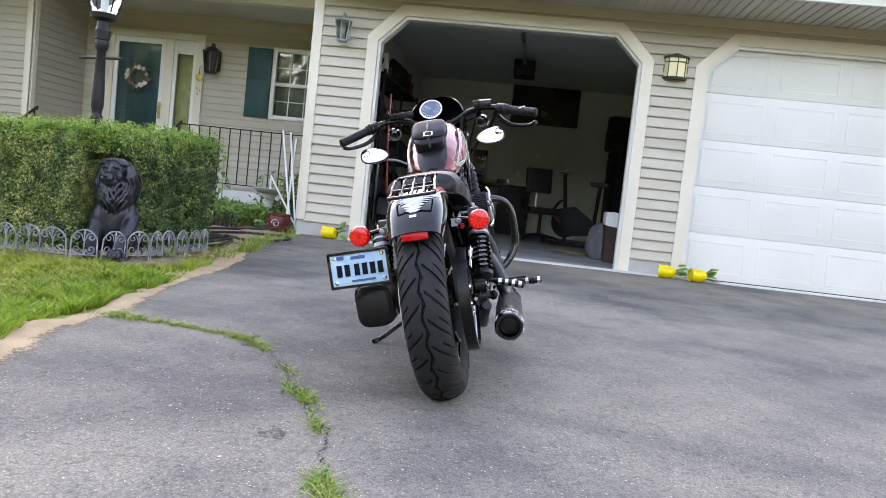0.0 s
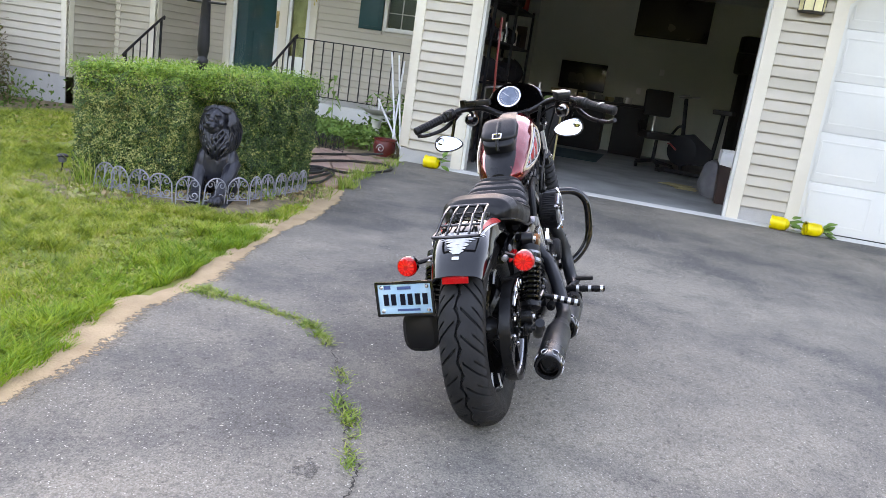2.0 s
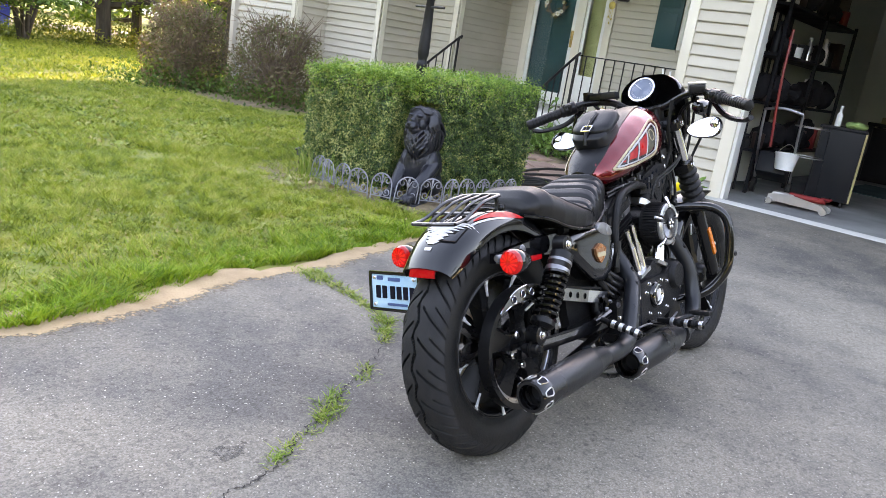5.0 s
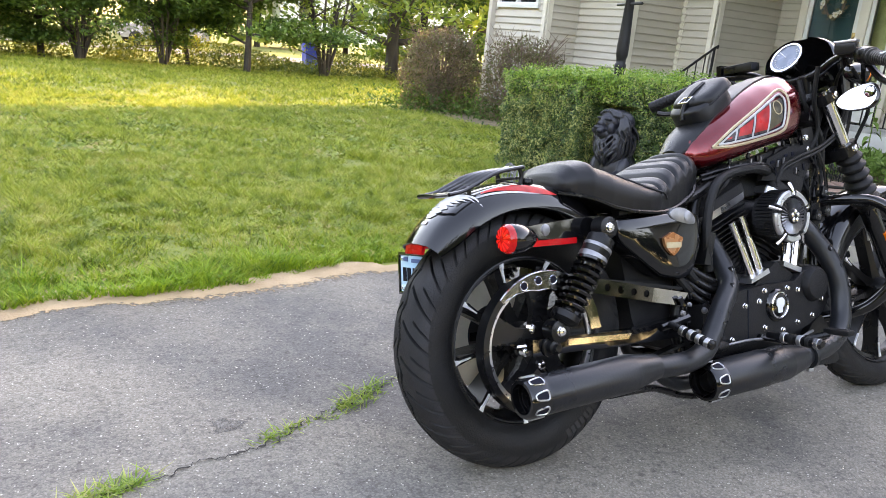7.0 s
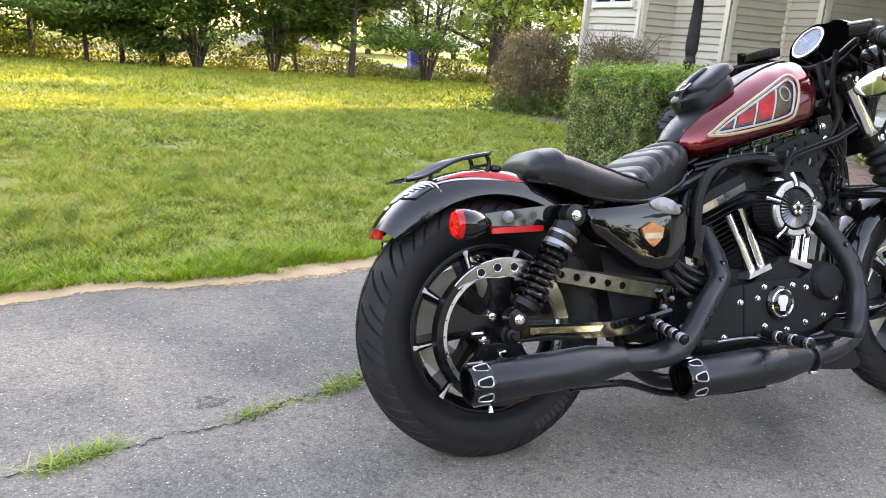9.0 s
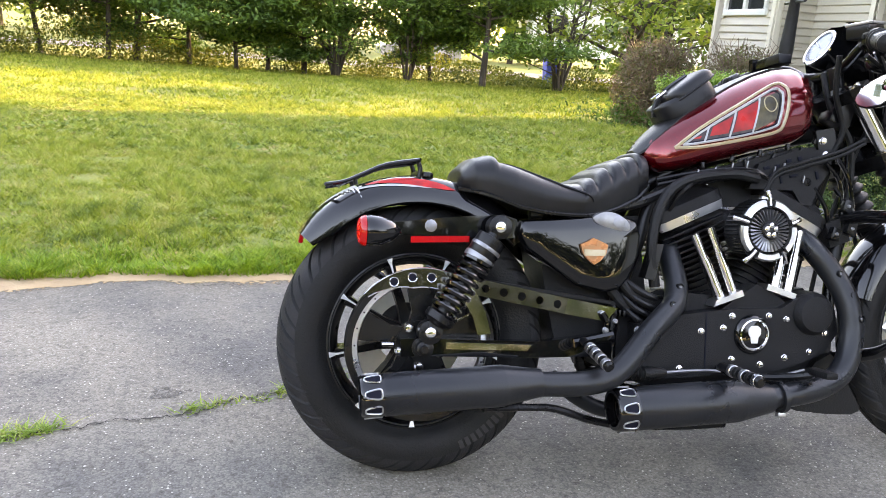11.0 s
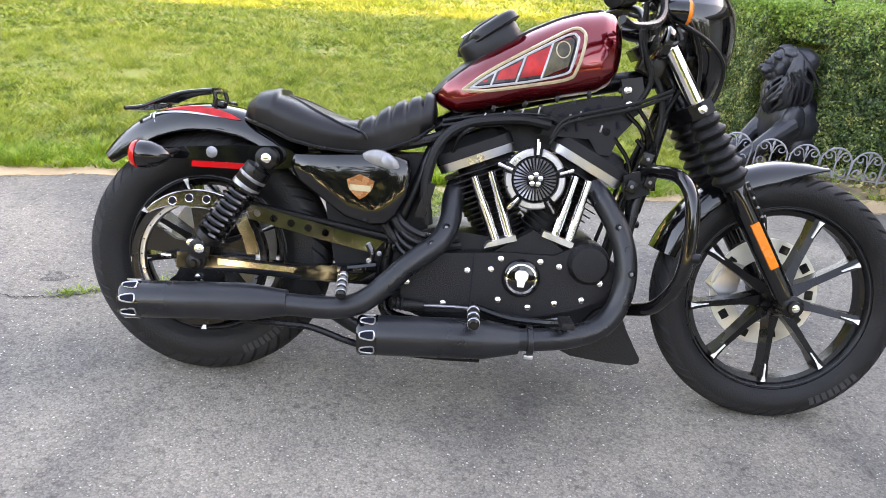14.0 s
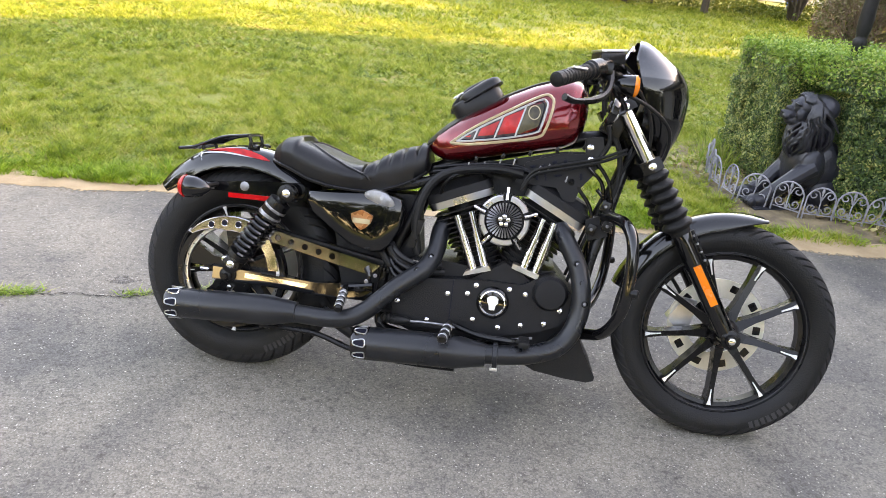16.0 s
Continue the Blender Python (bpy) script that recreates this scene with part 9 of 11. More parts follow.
holed_strip("belt_guard", (0.151, 0.4455), (0.361, 0.4045), 0.036, 0.0092, 5, -0.142, -0.137, K_GUARD, "polished drilled belt guard")
spart("belt_guard_end", [(0.3647, 0.4222), (0.3577, 0.3868), (0.458, 0.3700), (0.485, 0.4005)], -0.142, -0.137, K_POLISHED, 0.001, "polished end of the belt guard")
spart("belt_guard_end", [(0.10, 0.473), (0.10, 0.437), (0.1472, 0.4280), (0.1542, 0.4630)], -0.142, -0.137, K_POLISHED, 0.001, "polished end of the belt guard")
bm = B()
rings = []
for i in range(15):
    a = math.radians(139 - 78 * i / 14)
    ri = 0.160 - 0.032 * min(1, i / 7)
    rings.append([Vector((CR.x + r * math.cos(a), y, CR.z + 0.003 + r * math.sin(a))) for r, y in ((ri, -0.142), (0.170, -0.142), (0.170, -0.137), (ri, -0.137))])
loft(bm, rings)
part("belt_guard_arc", bm, K_GUARD, bike, "polished curved belt guard")
for col in (0, 1):
    tpart("guard_edge", [r_[col] for r_ in rings], 0.0014, K_CHROME, 5, 1, "bright edge of the belt guard")
for x, z in ((-0.032, 0.454), (0.008, 0.464), (0.050, 0.464)):
    bm = B()
    lathe(bm, (x, -0.1435, z), (0, 1, 0), [(0, 0.009), (0.002, 0.009)], 14)
    part("guard_hole", bm, K_INK, bike)
    bm = B()
    tube(bm, ring_pts((x, -0.1438, z), (0, 1, 0), 0.0098, 16), 0.0011, 5, 1, closed=True)
    part("guard_hole_rim", bm, K_CHROME, bike, "bright rim of the hole")
spart("belt_guard_lower", [(0.115, 0.436), (0.148, 0.436), (0.171, 0.391), (0.185, 0.342), (0.155, 0.340), (0.143, 0.380), (0.128, 0.405)], -0.150, -0.146, K_POLISHED, 0.001, "polished lower debris guard")


# exhaust
def pipe(pts, rads, name, label, mat=None, seg=20):
    bm = B()
    tube(bm, pts, rads, seg, 8)
    return part(name, bm, mat or K_EXH, bike, label)


def muffler(x0, x1, z0, z1, y, r):
    d = Vector((x1 - x0, 0, z1 - z0)).normalized()
    p = Vector((x0, y, z0))
    ln = (Vector((x1, y, z1)) - p).length
    bm = B()
    lathe(bm, p, d, [(0.046, r), (0.05, r + 0.001), (ln - 0.085, r + 0.001), (ln - 0.08, r), (ln - 0.03, r * 0.80), (ln, r * 0.70)], 32)
    mf = part("muffler", bm, K_EXH, bike, "matt black slash muffler")
    bm = B()
    lathe(bm, p, d, [(0.0, r - 0.010), (0.0, r - 0.003), (0.006, r + 0.001), (0.048, r + 0.001), (0.05, r - 0.01), (0.03, r - 0.012)], 32, closed=True, cap=False)
    part("muffler_tip", bm, K_GLOSS, mf, "black slotted muffler tip")
    bm = B()
    lathe(bm, p, d, [(0.09, 0.002), (0.09, r * 0.55), (0.02, r * 0.58), (0.02, r * 0.64), (0.092, r * 0.66), (0.094, 0.002)], 24)
    part("baffle", bm, K_SATIN, mf)
    up = Vector((-d.z, 0, d.x))
    for k in range(8):
        a = 2 * math.pi * k / 8 + 0.25
        q = []
        for i in range(24):
            b = 2 * math.pi * i / 24
            dd = 0.0170 * math.copysign(abs(math.sin(b)) ** 0.55, math.sin(b))
            da = (0.20 + 0.06 * dd / 0.017) * math.copysign(abs(math.cos(b)) ** 0.55, math.cos(b))
            q.append(p + d * (0.025 + dd) + (up * math.cos(a + da) + Vector((0, 1, 0)) * math.sin(a + da)) * (r + 0.0022))
        bm = B()
        tube(bm, q, 0.0019, 5, 1, closed=True)
        part("tip_slot_edge", bm, K_ALU, mf, "bright slot edge")
        bm = B()
        bm.faces.new([bm.verts.new(v) for v in [p + d * 0.025 + (v - p - d * 0.025) * 0.985 for v in q]])
        part("tip_slot", bm, K_INK, mf)
    return mf


MY = -0.232
muffler(-0.108, 0.275, 0.226, 0.250, MY, 0.043)
pipe([(0.262, MY, 0.247), (0.369, MY, 0.247), (0.430, -0.227, 0.258), (0.470, -0.218, 0.282), (0.505, -0.207, 0.315), (0.550, -0.19, 0.360), (0.607, -0.165, 0.405), (0.626, -0.145, 0.428), (0.640, -0.115, 0.465), (0.642, -0.08, 0.513), (0.650, -0.05, 0.545)], 0.0265, "exhaust_pipe", "matt black rear exhaust pipe")
muffler(0.445, 0.825, 0.186, 0.206, -0.222, 0.047)
pipe([(0.815, -0.222, 0.207), (0.892, -0.221, 0.215), (0.955, -0.214, 0.226), (1.015, -0.201, 0.248), (1.052, -0.188, 0.290), (1.070, -0.176, 0.350), (1.069, -0.165, 0.409), (1.058, -0.148, 0.456), (1.040, -0.13, 0.496), (1.004, -0.105, 0.550), (0.985, -0.08, 0.575)], 0.0275, "exhaust_pipe", "matt black front exhaust pipe")
for p_ in ((0.632, -0.160, 0.452), (0.600, -0.190, 0.413), (1.046, -0.164, 0.490), (1.068, -0.182, 0.440), (1.080, -0.198, 0.385)):
    bm = B()
    lathe(bm, p_, (0.35, -1, 0.15), [(-0.010, 0.0095), (-0.001, 0.0095), (0.0005, 0.0080), (-0.002, 0.0072), (-0.004, 0.001)], 14)
    part("shield_clamp", bm, K_SATIN, bike)
    bm = B()
    lathe(bm, p_, (0.35, -1, 0.15), [(-0.004, 0.0042), (-0.001, 0.0042), (0.0, 0.0028)], 10)
    part("shield_screw", bm, K_FIN, bike)
bm = B()
lathe(bm, (0.845, -0.222, 0.208), (1, 0, 0.08), [(0, 0.034), (0.001, 0.0365), (0.013, 0.0365), (0.014, 0.034)], 20)
part("exhaust_clamp", bm, K_EXH, bike, "black exhaust clamp")
bm = B()
box(bm, (0.852, -0.228, 0.170), (0.022, 0.014, 0.010), bevel=0.003)
part("clamp_bolt", bm, K_ALU, bike, "bright clamp bolt")
tpart("muffler_bracket", [(0.16, -0.20, 0.190), (0.27, -0.19, 0.187), (0.33, -0.18, 0.180), (0.42, -0.17, 0.150), (0.50, -0.17, 0.137), (0.62, -0.18, 0.135), (0.74, -0.18, 0.138)], 0.0085, K_SATIN, 8, 4)
tpart("crossover_pipe", [(0.33, -0.15, 0.245), (0.39, -0.13, 0.20), (0.46, -0.12, 0.165), (0.55, -0.12, 0.16)], 0.018, K_EXH, 12, 5)

# engine
bm = B()
slab(bm, [(0.50, 0.24), (0.50, 0.40), (0.60, 0.44), (0.74, 0.43), (0.86, 0.43), (0.99, 0.45), (1.06, 0.38), (1.05, 0.26), (0.95, 0.20), (0.62, 0.20)], -0.10, 0.12)
part("crankcase", bevel_all(bm, 0.012, 2), K_MATT, bike, "black crinkle-finish engine case")
bm = B()
slab(bm, [(0.535, 0.255), (0.53, 0.365), (0.565, 0.378), (0.70, 0.394), (0.78, 0.402), (0.90, 0.404), (0.945, 0.43), (1.00, 0.432), (1.045, 0.40), (1.055, 0.345), (1.02, 0.30), (0.965, 0.275), (0.86, 0.245), (0.72, 0.245), (0.60, 0.238)], -0.148, -0.095)
part("cam_cover", bevel_all(bm, 0.010, 3), K_MATT, bike, "black cam cover")
bm = B()
slab(bm, [(0.703, 0.250), (0.703, 0.393), (0.706, 0.393), (0.706, 0.250)], -0.1495, -0.12)
part("cover_seam", bm, K_INK, bike)
bm = B()
lathe(bm, (0.984, -0.09, 0.392), (0, -1, 0), [(0.0, 0.054), (0.050, 0.053), (0.066, 0.050), (0.076, 0.042), (0.079, 0.010)], 32)
part("gear_cover", bm, K_MATT, bike, "round black gear cover")
bm = B()
lathe(bm, (0.824, -0.145, 0.342), (0, -1, 0), [(0.0, 0.048), (0.006, 0.047), (0.012, 0.042), (0.013, 0.040)], 32)
tc = part("timer_cover", bm, K_GLOSS, bike, "round black timer cover")
bm = B()
lathe(bm, (0.824, -0.157, 0.342), (0, -1, 0), [(0.0, 0.0375), (0.003, 0.0375), (0.004, 0.034), (0.001, 0.032)], 32, closed=True, cap=False)
part("timer_ring", bm, K_CHROME, tc, "chrome ring")
bm = B()
slab(bm, [(0.808, 0.356), (0.816, 0.363), (0.832, 0.363), (0.840, 0.356), (0.840, 0.344), (0.834, 0.336), (0.832, 0.322), (0.816, 0.322), (0.814, 0.336), (0.808, 0.344)], -0.1605, -0.157)
part("timer_emblem", bm, K_TIP, tc, "plain bright emblem shape")
for x, z in ((0.692, 0.349), (0.749, 0.357), (0.771, 0.385), (0.867, 0.386), (0.914, 0.378), (0.773, 0.283), (0.848, 0.270), (0.912, 0.286), (0.978, 0.300), (0.547, 0.307), (0.64, 0.262)):
    bolt((x, -0.148, z), (0, -1, 0), 0.0062)
for x, z in ((0.961, 0.421), (1.022, 0.405), (1.018, 0.345)):
    bolt((x, -0.150, z), (0, -1, 0), 0.0068)
bm = B()
slab(bm, [(0.50, 0.22), (0.46, 0.32), (0.52, 0.40), (0.80, 0.41), (0.98, 0.43), (1.06, 0.36), (1.02, 0.26), (0.90, 0.215)], 0.115, 0.17)
part("primary_cover", bevel_all(bm, 0.014, 3), K_MATT, bike, "black primary cover")


def cylinder_unit(base, top):
    """Barrel with cooling fins and a rocker box along a leaning axis."""
    base, top = Vector(base), Vector(top)
    ax = (top - base).normalized()
    side = Vector((0, 1, 0))
    fw = ax.cross(side)
    cy = new("cylinder")
    cy.parent = bike
    tagged(cy, "black finned engine cylinder")
    ln = (top - base).length
    bm = B()
    cyl(bm, base, top, 0.056, seg=20)
    part("barrel", bm, K_MATT, cy)

    def rrect(c, hx, hy, r):
        out = []
        for sx, sy, a0 in ((1, 1, 0), (-1, 1, 90), (-1, -1, 180), (1, -1, 270)):
            for k in range(4):
                a = math.radians(a0 + 30 * k)
                out.append(c + fw * (sx * (hx - r) + r * math.cos(a)) + side * (sy * (hy - r) + r * math.sin(a)))
        return out

    nf = 13
    for i in range(nf):
        f = (i + 0.5) / nf
        c = base + ax * ln * (0.18 + 0.60 * f)
        grow = 0.84 + 0.36 * min(1.0, max(0.0, (f - 0.25) / 0.5))
        bm = B()
        loft(bm, [rrect(c - ax * 0.0016, 0.078 * grow, 0.074 * grow, 0.03), rrect(c + ax * 0.0016, 0.078 * grow, 0.074 * grow, 0.03)])
        part("fin", bm, K_MATT, cy)
    c = base + ax * ln * 0.81
    bm = B()
    loft(bm, [rrect(c, 0.096, 0.088, 0.03), rrect(c + ax * 0.021, 0.099, 0.090, 0.03)])
    part("rocker_base", bm, K_ALU, cy, "bright machined rocker base")
    c = c + ax * 0.0213
    bm = B()
    loft(bm, [rrect(c, 0.100, 0.092, 0.03), rrect(c + ax * 0.026, 0.099, 0.091, 0.03), rrect(c + ax * 0.034, 0.088, 0.080, 0.03), rrect(c + ax * 0.05, 0.080, 0.072, 0.03), rrect(c + ax * 0.055, 0.070, 0.062, 0.03)])
    part("rocker_cover", bm, K_MATT, cy, "black rocker cover")
    for sx in (-1, 1):
        bolt(c + ax * 0.036 + fw * sx * 0.075 - side * 0.06, ax, 0.006, parent=cy)
    return cy


cylinder_unit((0.80, 0, 0.37), (0.672, 0, 0.665))
cylinder_unit((0.84, 0, 0.37), (0.988, 0, 0.672))
for a, b in (((0.688, 0.575), (0.757, 0.420)), ((0.728, 0.592), (0.787, 0.440)), ((0.934, 0.598), (0.897, 0.446)), ((0.968, 0.590), (0.932, 0.428))):
    bm = B()
    A_, Z_ = Vector((a[0], -0.108, a[1])), Vector((b[0], -0.118, b[1]))
    d = Z_ - A_
    tube(bm, [A_, Z_], 0.0105, 12, 1)
    tube(bm, [A_ + d * 0.38, A_ + d * 0.98], 0.0128, 12, 1)
    part("pushrod_tube", bm, K_CHROME, bike, "chrome pushrod tube")
for pts_ in ([(0.728, 0.406), (0.734, 0.420), (0.800, 0.446), (0.806, 0.432)], [(0.864, 0.448), (0.868, 0.462), (0.945, 0.438), (0.941, 0.424)]):
    spart("lifter_block", pts_, -0.140, -0.095, K_ALU, 0.004, "bright lifter block")
spart("lifter_base", [(0.74, 0.39), (0.80, 0.43), (0.845, 0.46), (0.885, 0.44), (0.95, 0.40)], -0.130, -0.08, K_MATT, 0.006)
tpart("intake", [(0.72, -0.02, 0.62), (0.83, -0.06, 0.60), (0.93, -0.02, 0.62)], 0.035, K_MATT, 14, 5)

# air cleaner
AC = Vector((0.826, -0.120, 0.588))
ac = new("air_cleaner")
ac.parent = bike
tagged(ac, "round chrome and black open air cleaner")
bm = B()
lathe(bm, AC, (0, -1, 0), [(0.0, 0.040), (0.0, 0.068), (0.01, 0.070), (0.065, 0.070), (0.07, 0.055)], 40)
part("filter_body", bm, K_MATT, ac)
bm = B()
for i in range(44):
    a = 2 * math.pi * i / 44
    p = AC + Vector((0.071 * math.cos(a), 0, 0.071 * math.sin(a)))
    tube(bm, [p + Vector((0, -0.012, 0)), p + Vector((0, -0.062, 0))], 0.0028, 4, 1)
part("filter_pleats", bm, K_SATIN, ac, "black pleated filter")
for i in range(5):
    bm = B()
    a0 = math.radians(90 + 72 * i + 10)
    arc = [a0 + math.radians(52) * k / 10 for k in range(11)]
    loft(bm, [[AC + Vector((r * math.cos(a), -y, r * math.sin(a))) for r, y in ((0.055, 0.072), (0.056, 0.081), (0.068, 0.081), (0.072, 0.075), (0.069, 0.066))] for a in arc])
    part("ring_segment", bm, K_ALU, ac, "chrome ring segment")
    bm = B()
    a = math.radians(90 + 72 * i)
    d = Vector((math.cos(a), 0, math.sin(a)))
    tube(bm, [AC + d * 0.057 + Vector((0, -0.080, 0)), AC + d * 0.074 + Vector((0, -0.076, 0)), AC + d * 0.090 + Vector((0, -0.066, 0))], [0.0045, 0.0045, 0.006], 8, 2)
    part("ring_spike", bm, K_CHROME, ac, "chrome spike")
bm = B()
d, v = Vector((1, 0, 0)), Vector((0, 0, 1))
loft(bm, [[d * r + v * w2 * s1 + Vector((0, -y, 0)) for s1, y in ((-1, 0.078), (1, 0.081), (1, 0.072), (-1, 0.070))] for r, w2 in ((0.020, 0.0009), (0.049, 0.0024))])
tf = part("turbine_fin", bm, K_FIN, ac)
for i in range(32):
    o = tf if i == 0 else new("turbine_fin", tf.data)
    o.parent = ac
    o.matrix_basis = Matrix.Translation(AC) @ Matrix.Rotation(2 * math.pi * i / 32, 4, "Y")
bm = B()
lathe(bm, AC + Vector((0, -0.066, 0)), (0, -1, 0), [(0, 0.0545), (0.006, 0.0545), (0.008, 0.052), (0.0, 0.0495)], 40, closed=True, cap=False)
part("turbine_rim", bm, K_SATIN, ac)
bm = B()
lathe(bm, AC + Vector((0, -0.07, 0)), (0, -1, 0), [(0, 0.021), (0.012, 0.021), (0.015, 0.018), (0.016, 0.005)], 24)
part("centre_cap", bm, K_SATIN, ac)
for i in range(5):
    a = 2 * math.pi * i / 5 + math.pi / 2
    bm = B()
    lathe(bm, AC + Vector((0.0118 * math.cos(a), -0.084, 0.0118 * math.sin(a))), (0, -1, 0), [(0, 0.0062), (0.003, 0.0062), (0.005, 0.003)], 10)
    part("cap_stud", bm, K_CHROME, ac)

# frame and side covers
for s in (-1, 1):
    tpart("down_tube", [(1.165, s * 0.03, 0.83), (1.125, s * 0.055, 0.66), (1.085, s * 0.075, 0.47), (1.06, s * 0.09, 0.27), (1.02, s * 0.10, 0.215), (0.90, s * 0.105, 0.20), (0.55, s * 0.11, 0.20), (0.49, s * 0.10, 0.26), (0.50, s * 0.09, 0.40), (0.555, s * 0.085, 0.55), (0.60, s * 0.07, 0.66), (0.72, s * 0.05, 0.73)], 0.0155, K_SATIN, 12, 5)
    tpart("seat_rail", [(0.72, s * 0.06, 0.73), (0.60, s * 0.085, 0.665), (0.48, s * 0.10, 0.63), (0.28, s * 0.10, 0.61)], 0.013, K_SATIN, 10, 4)
tpart("backbone", [(1.17, 0, 0.86), (1.0, 0, 0.83), (0.72, 0, 0.75), (0.58, 0, 0.68)], 0.024, K_SATIN, 12, 4)
COVER = [(0.250, 0.594), (0.34, 0.602), (0.424, 0.609), (0.485, 0.613), (0.527, 0.602), (0.538, 0.570), (0.532, 0.518), (0.510, 0.465), (0.488, 0.441), (0.455, 0.435), (0.385, 0.450), (0.32, 0.494), (0.262, 0.534), (0.243, 0.564)]
for s, nm, lb in ((-1, "oil_tank", "gloss black oil tank cover"), (1, "battery_cover", "gloss black battery cover")):
    cx, cz = 0.40, 0.53
    bm = B()
    rings = []
    for k, y in ((1.0, 0.085), (1.0, 0.126), (0.99, 0.135), (0.965, 0.142), (0.92, 0.1455), (0.6, 0.149), (0.2, 0.150)):
        rings.append([Vector((cx + (x - cx) * k, s * y, cz + (z - cz) * k)) for x, z in COVER])
    loft(bm, rings)
    part(nm, bm, K_GLOSS, bike, lb, sharp=50)
bm = B()
slab(bm, [(0.385, 0.545), (0.40, 0.552), (0.415, 0.560), (0.435, 0.552), (0.45, 0.545), (0.446, 0.525), (0.432, 0.508), (0.418, 0.500), (0.404, 0.510), (0.390, 0.526)], -0.1585, -0.15)
part("cover_badge", bevel_all(bm, 0.001, 1), K_ORANGE, bike, "plain orange and bronze shield badge")
bm = B()
slab(bm, [(0.393, 0.534), (0.443, 0.534), (0.443, 0.520), (0.393, 0.520)], -0.1600, -0.158)
part("badge_bar", bm, K_GOLD, bike, "dull gold bar across the badge")
bm = B()
oval = lambda k, y: [Vector((0.462 + k * (0.047 * math.cos(a) * 0.97 + 0.019 * math.sin(a) * 0.24), y, 0.600 + k * (-0.047 * math.cos(a) * 0.24 + 0.019 * math.sin(a) * 0.97) - 0.006 * k * math.cos(a) ** 2)) for a in [2 * math.pi * i / 28 for i in range(28)]]
loft(bm, [oval(1.0, -0.118), oval(1.0, -0.1465), oval(0.95, -0.1490), oval(0.6, -0.1505), oval(0.1, -0.151)])
cap_ = part("filler_cap", bm, K_FIN, bike, "brushed oval filler cap plate")
bm = B()
lathe(bm, (0.478, -0.1495, 0.596), (0, -1, 0.05), [(0, 0.0145), (0.002, 0.015), (0.0032, 0.012), (0.0034, 0.003)], 18)
part("cap_knob", bm, K_FIN, cap_)
spart("battery_tray", [(0.30, 0.60), (0.56, 0.615), (0.60, 0.33), (0.48, 0.28), (0.375, 0.285), (0.354, 0.34), (0.335, 0.43)], -0.072, 0.072, K_MATT, 0.010, "black battery tray and inner fender")
spart("top_motor_mount", [(0.735, 0.640), (0.755, 0.735), (0.90, 0.755), (0.915, 0.69), (0.89, 0.65)], -0.035, 0.05, K_MATT, 0.008, "black upper motor mount")
tpart("oil_hose", [(0.50, -0.12, 0.46), (0.535, -0.13, 0.425), (0.60, -0.13, 0.415), (0.66, -0.11, 0.42)], 0.012, K_RUB, 10, 5)
tpart("oil_hose", [(0.48, -0.11, 0.44), (0.52, -0.12, 0.40), (0.60, -0.12, 0.395), (0.67, -0.10, 0.40)], 0.012, K_RUB, 10, 5)
tpart("wire_loom", [(0.585, -0.12, 0.45), (0.572, -0.125, 0.55), (0.598, -0.12, 0.648), (0.66, -0.11, 0.70), (0.78, -0.10, 0.722), (0.86, -0.09, 0.715)], 0.013, K_RUB, 10, 6)
spart("relay", [(0.553, 0.47), (0.575, 0.55), (0.597, 0.55), (0.578, 0.465)], -0.135, -0.10, K_SATIN, 0.004)
tpart("spark_lead", [(0.69, -0.10, 0.70), (0.66, -0.12, 0.685), (0.64, -0.11, 0.66), (0.63, -0.09, 0.63)], 0.005, K_RUB, 8, 5)

# bracket and harness below the tank
spart("coil_bracket", [(0.635, 0.715), (0.80, 0.748), (0.97, 0.795), (1.07, 0.805), (1.075, 0.76), (1.03, 0.735), (1.0, 0.705), (0.95, 0.720), (0.84, 0.725), (0.70, 0.700)], -0.075, -0.045, K_MATT, 0.006, "black coil bracket")
for i in range(9):
    x = 0.72 + 0.038 * i
    bm = B()
    box(bm, (x, -0.078, 0.738 + 0.24 * (x - 0.72) - (0.012 if i % 2 else -0.004)), (0.010, 0.008, 0.016), rot=(0, 14 * (i % 3), 0), bevel=0.002)
    part("bracket_tab", bm, K_SATIN, bike)
for o in (0, 0.011):
    tpart("cable", [(0.862, -0.12, 0.672 + o), (0.888, -0.122, 0.718 + o), (0.95, -0.12, 0.742 + o), (1.06, -0.115, 0.775 + o), (1.14, -0.11, 0.812 + o)], 0.0045, K_RUB, 8, 6)
for x, z in ((1.04, 0.815), (1.045, 0.782)):
    bolt((x, -0.085, z), (0, -1, 0), 0.008)
spart("horn_bracket", [(1.02, 0.84), (1.07, 0.85), (1.085, 0.80), (1.06, 0.755), (1.035, 0.77)], -0.085, -0.07, K_SATIN, 0.004)
bm = B()
lathe(bm, (1.0, -0.07, 0.712), (0, -1, 0), [(0, 0.022), (0.015, 0.020), (0.018, 0.010)], 16)
part("sensor", bm, K_SATIN, bike)
spart("regulator", [(1.055, 0.61), (1.11, 0.63), (1.125, 0.57), (1.07, 0.55)], -0.09, -0.05, K_MATT, 0.005)

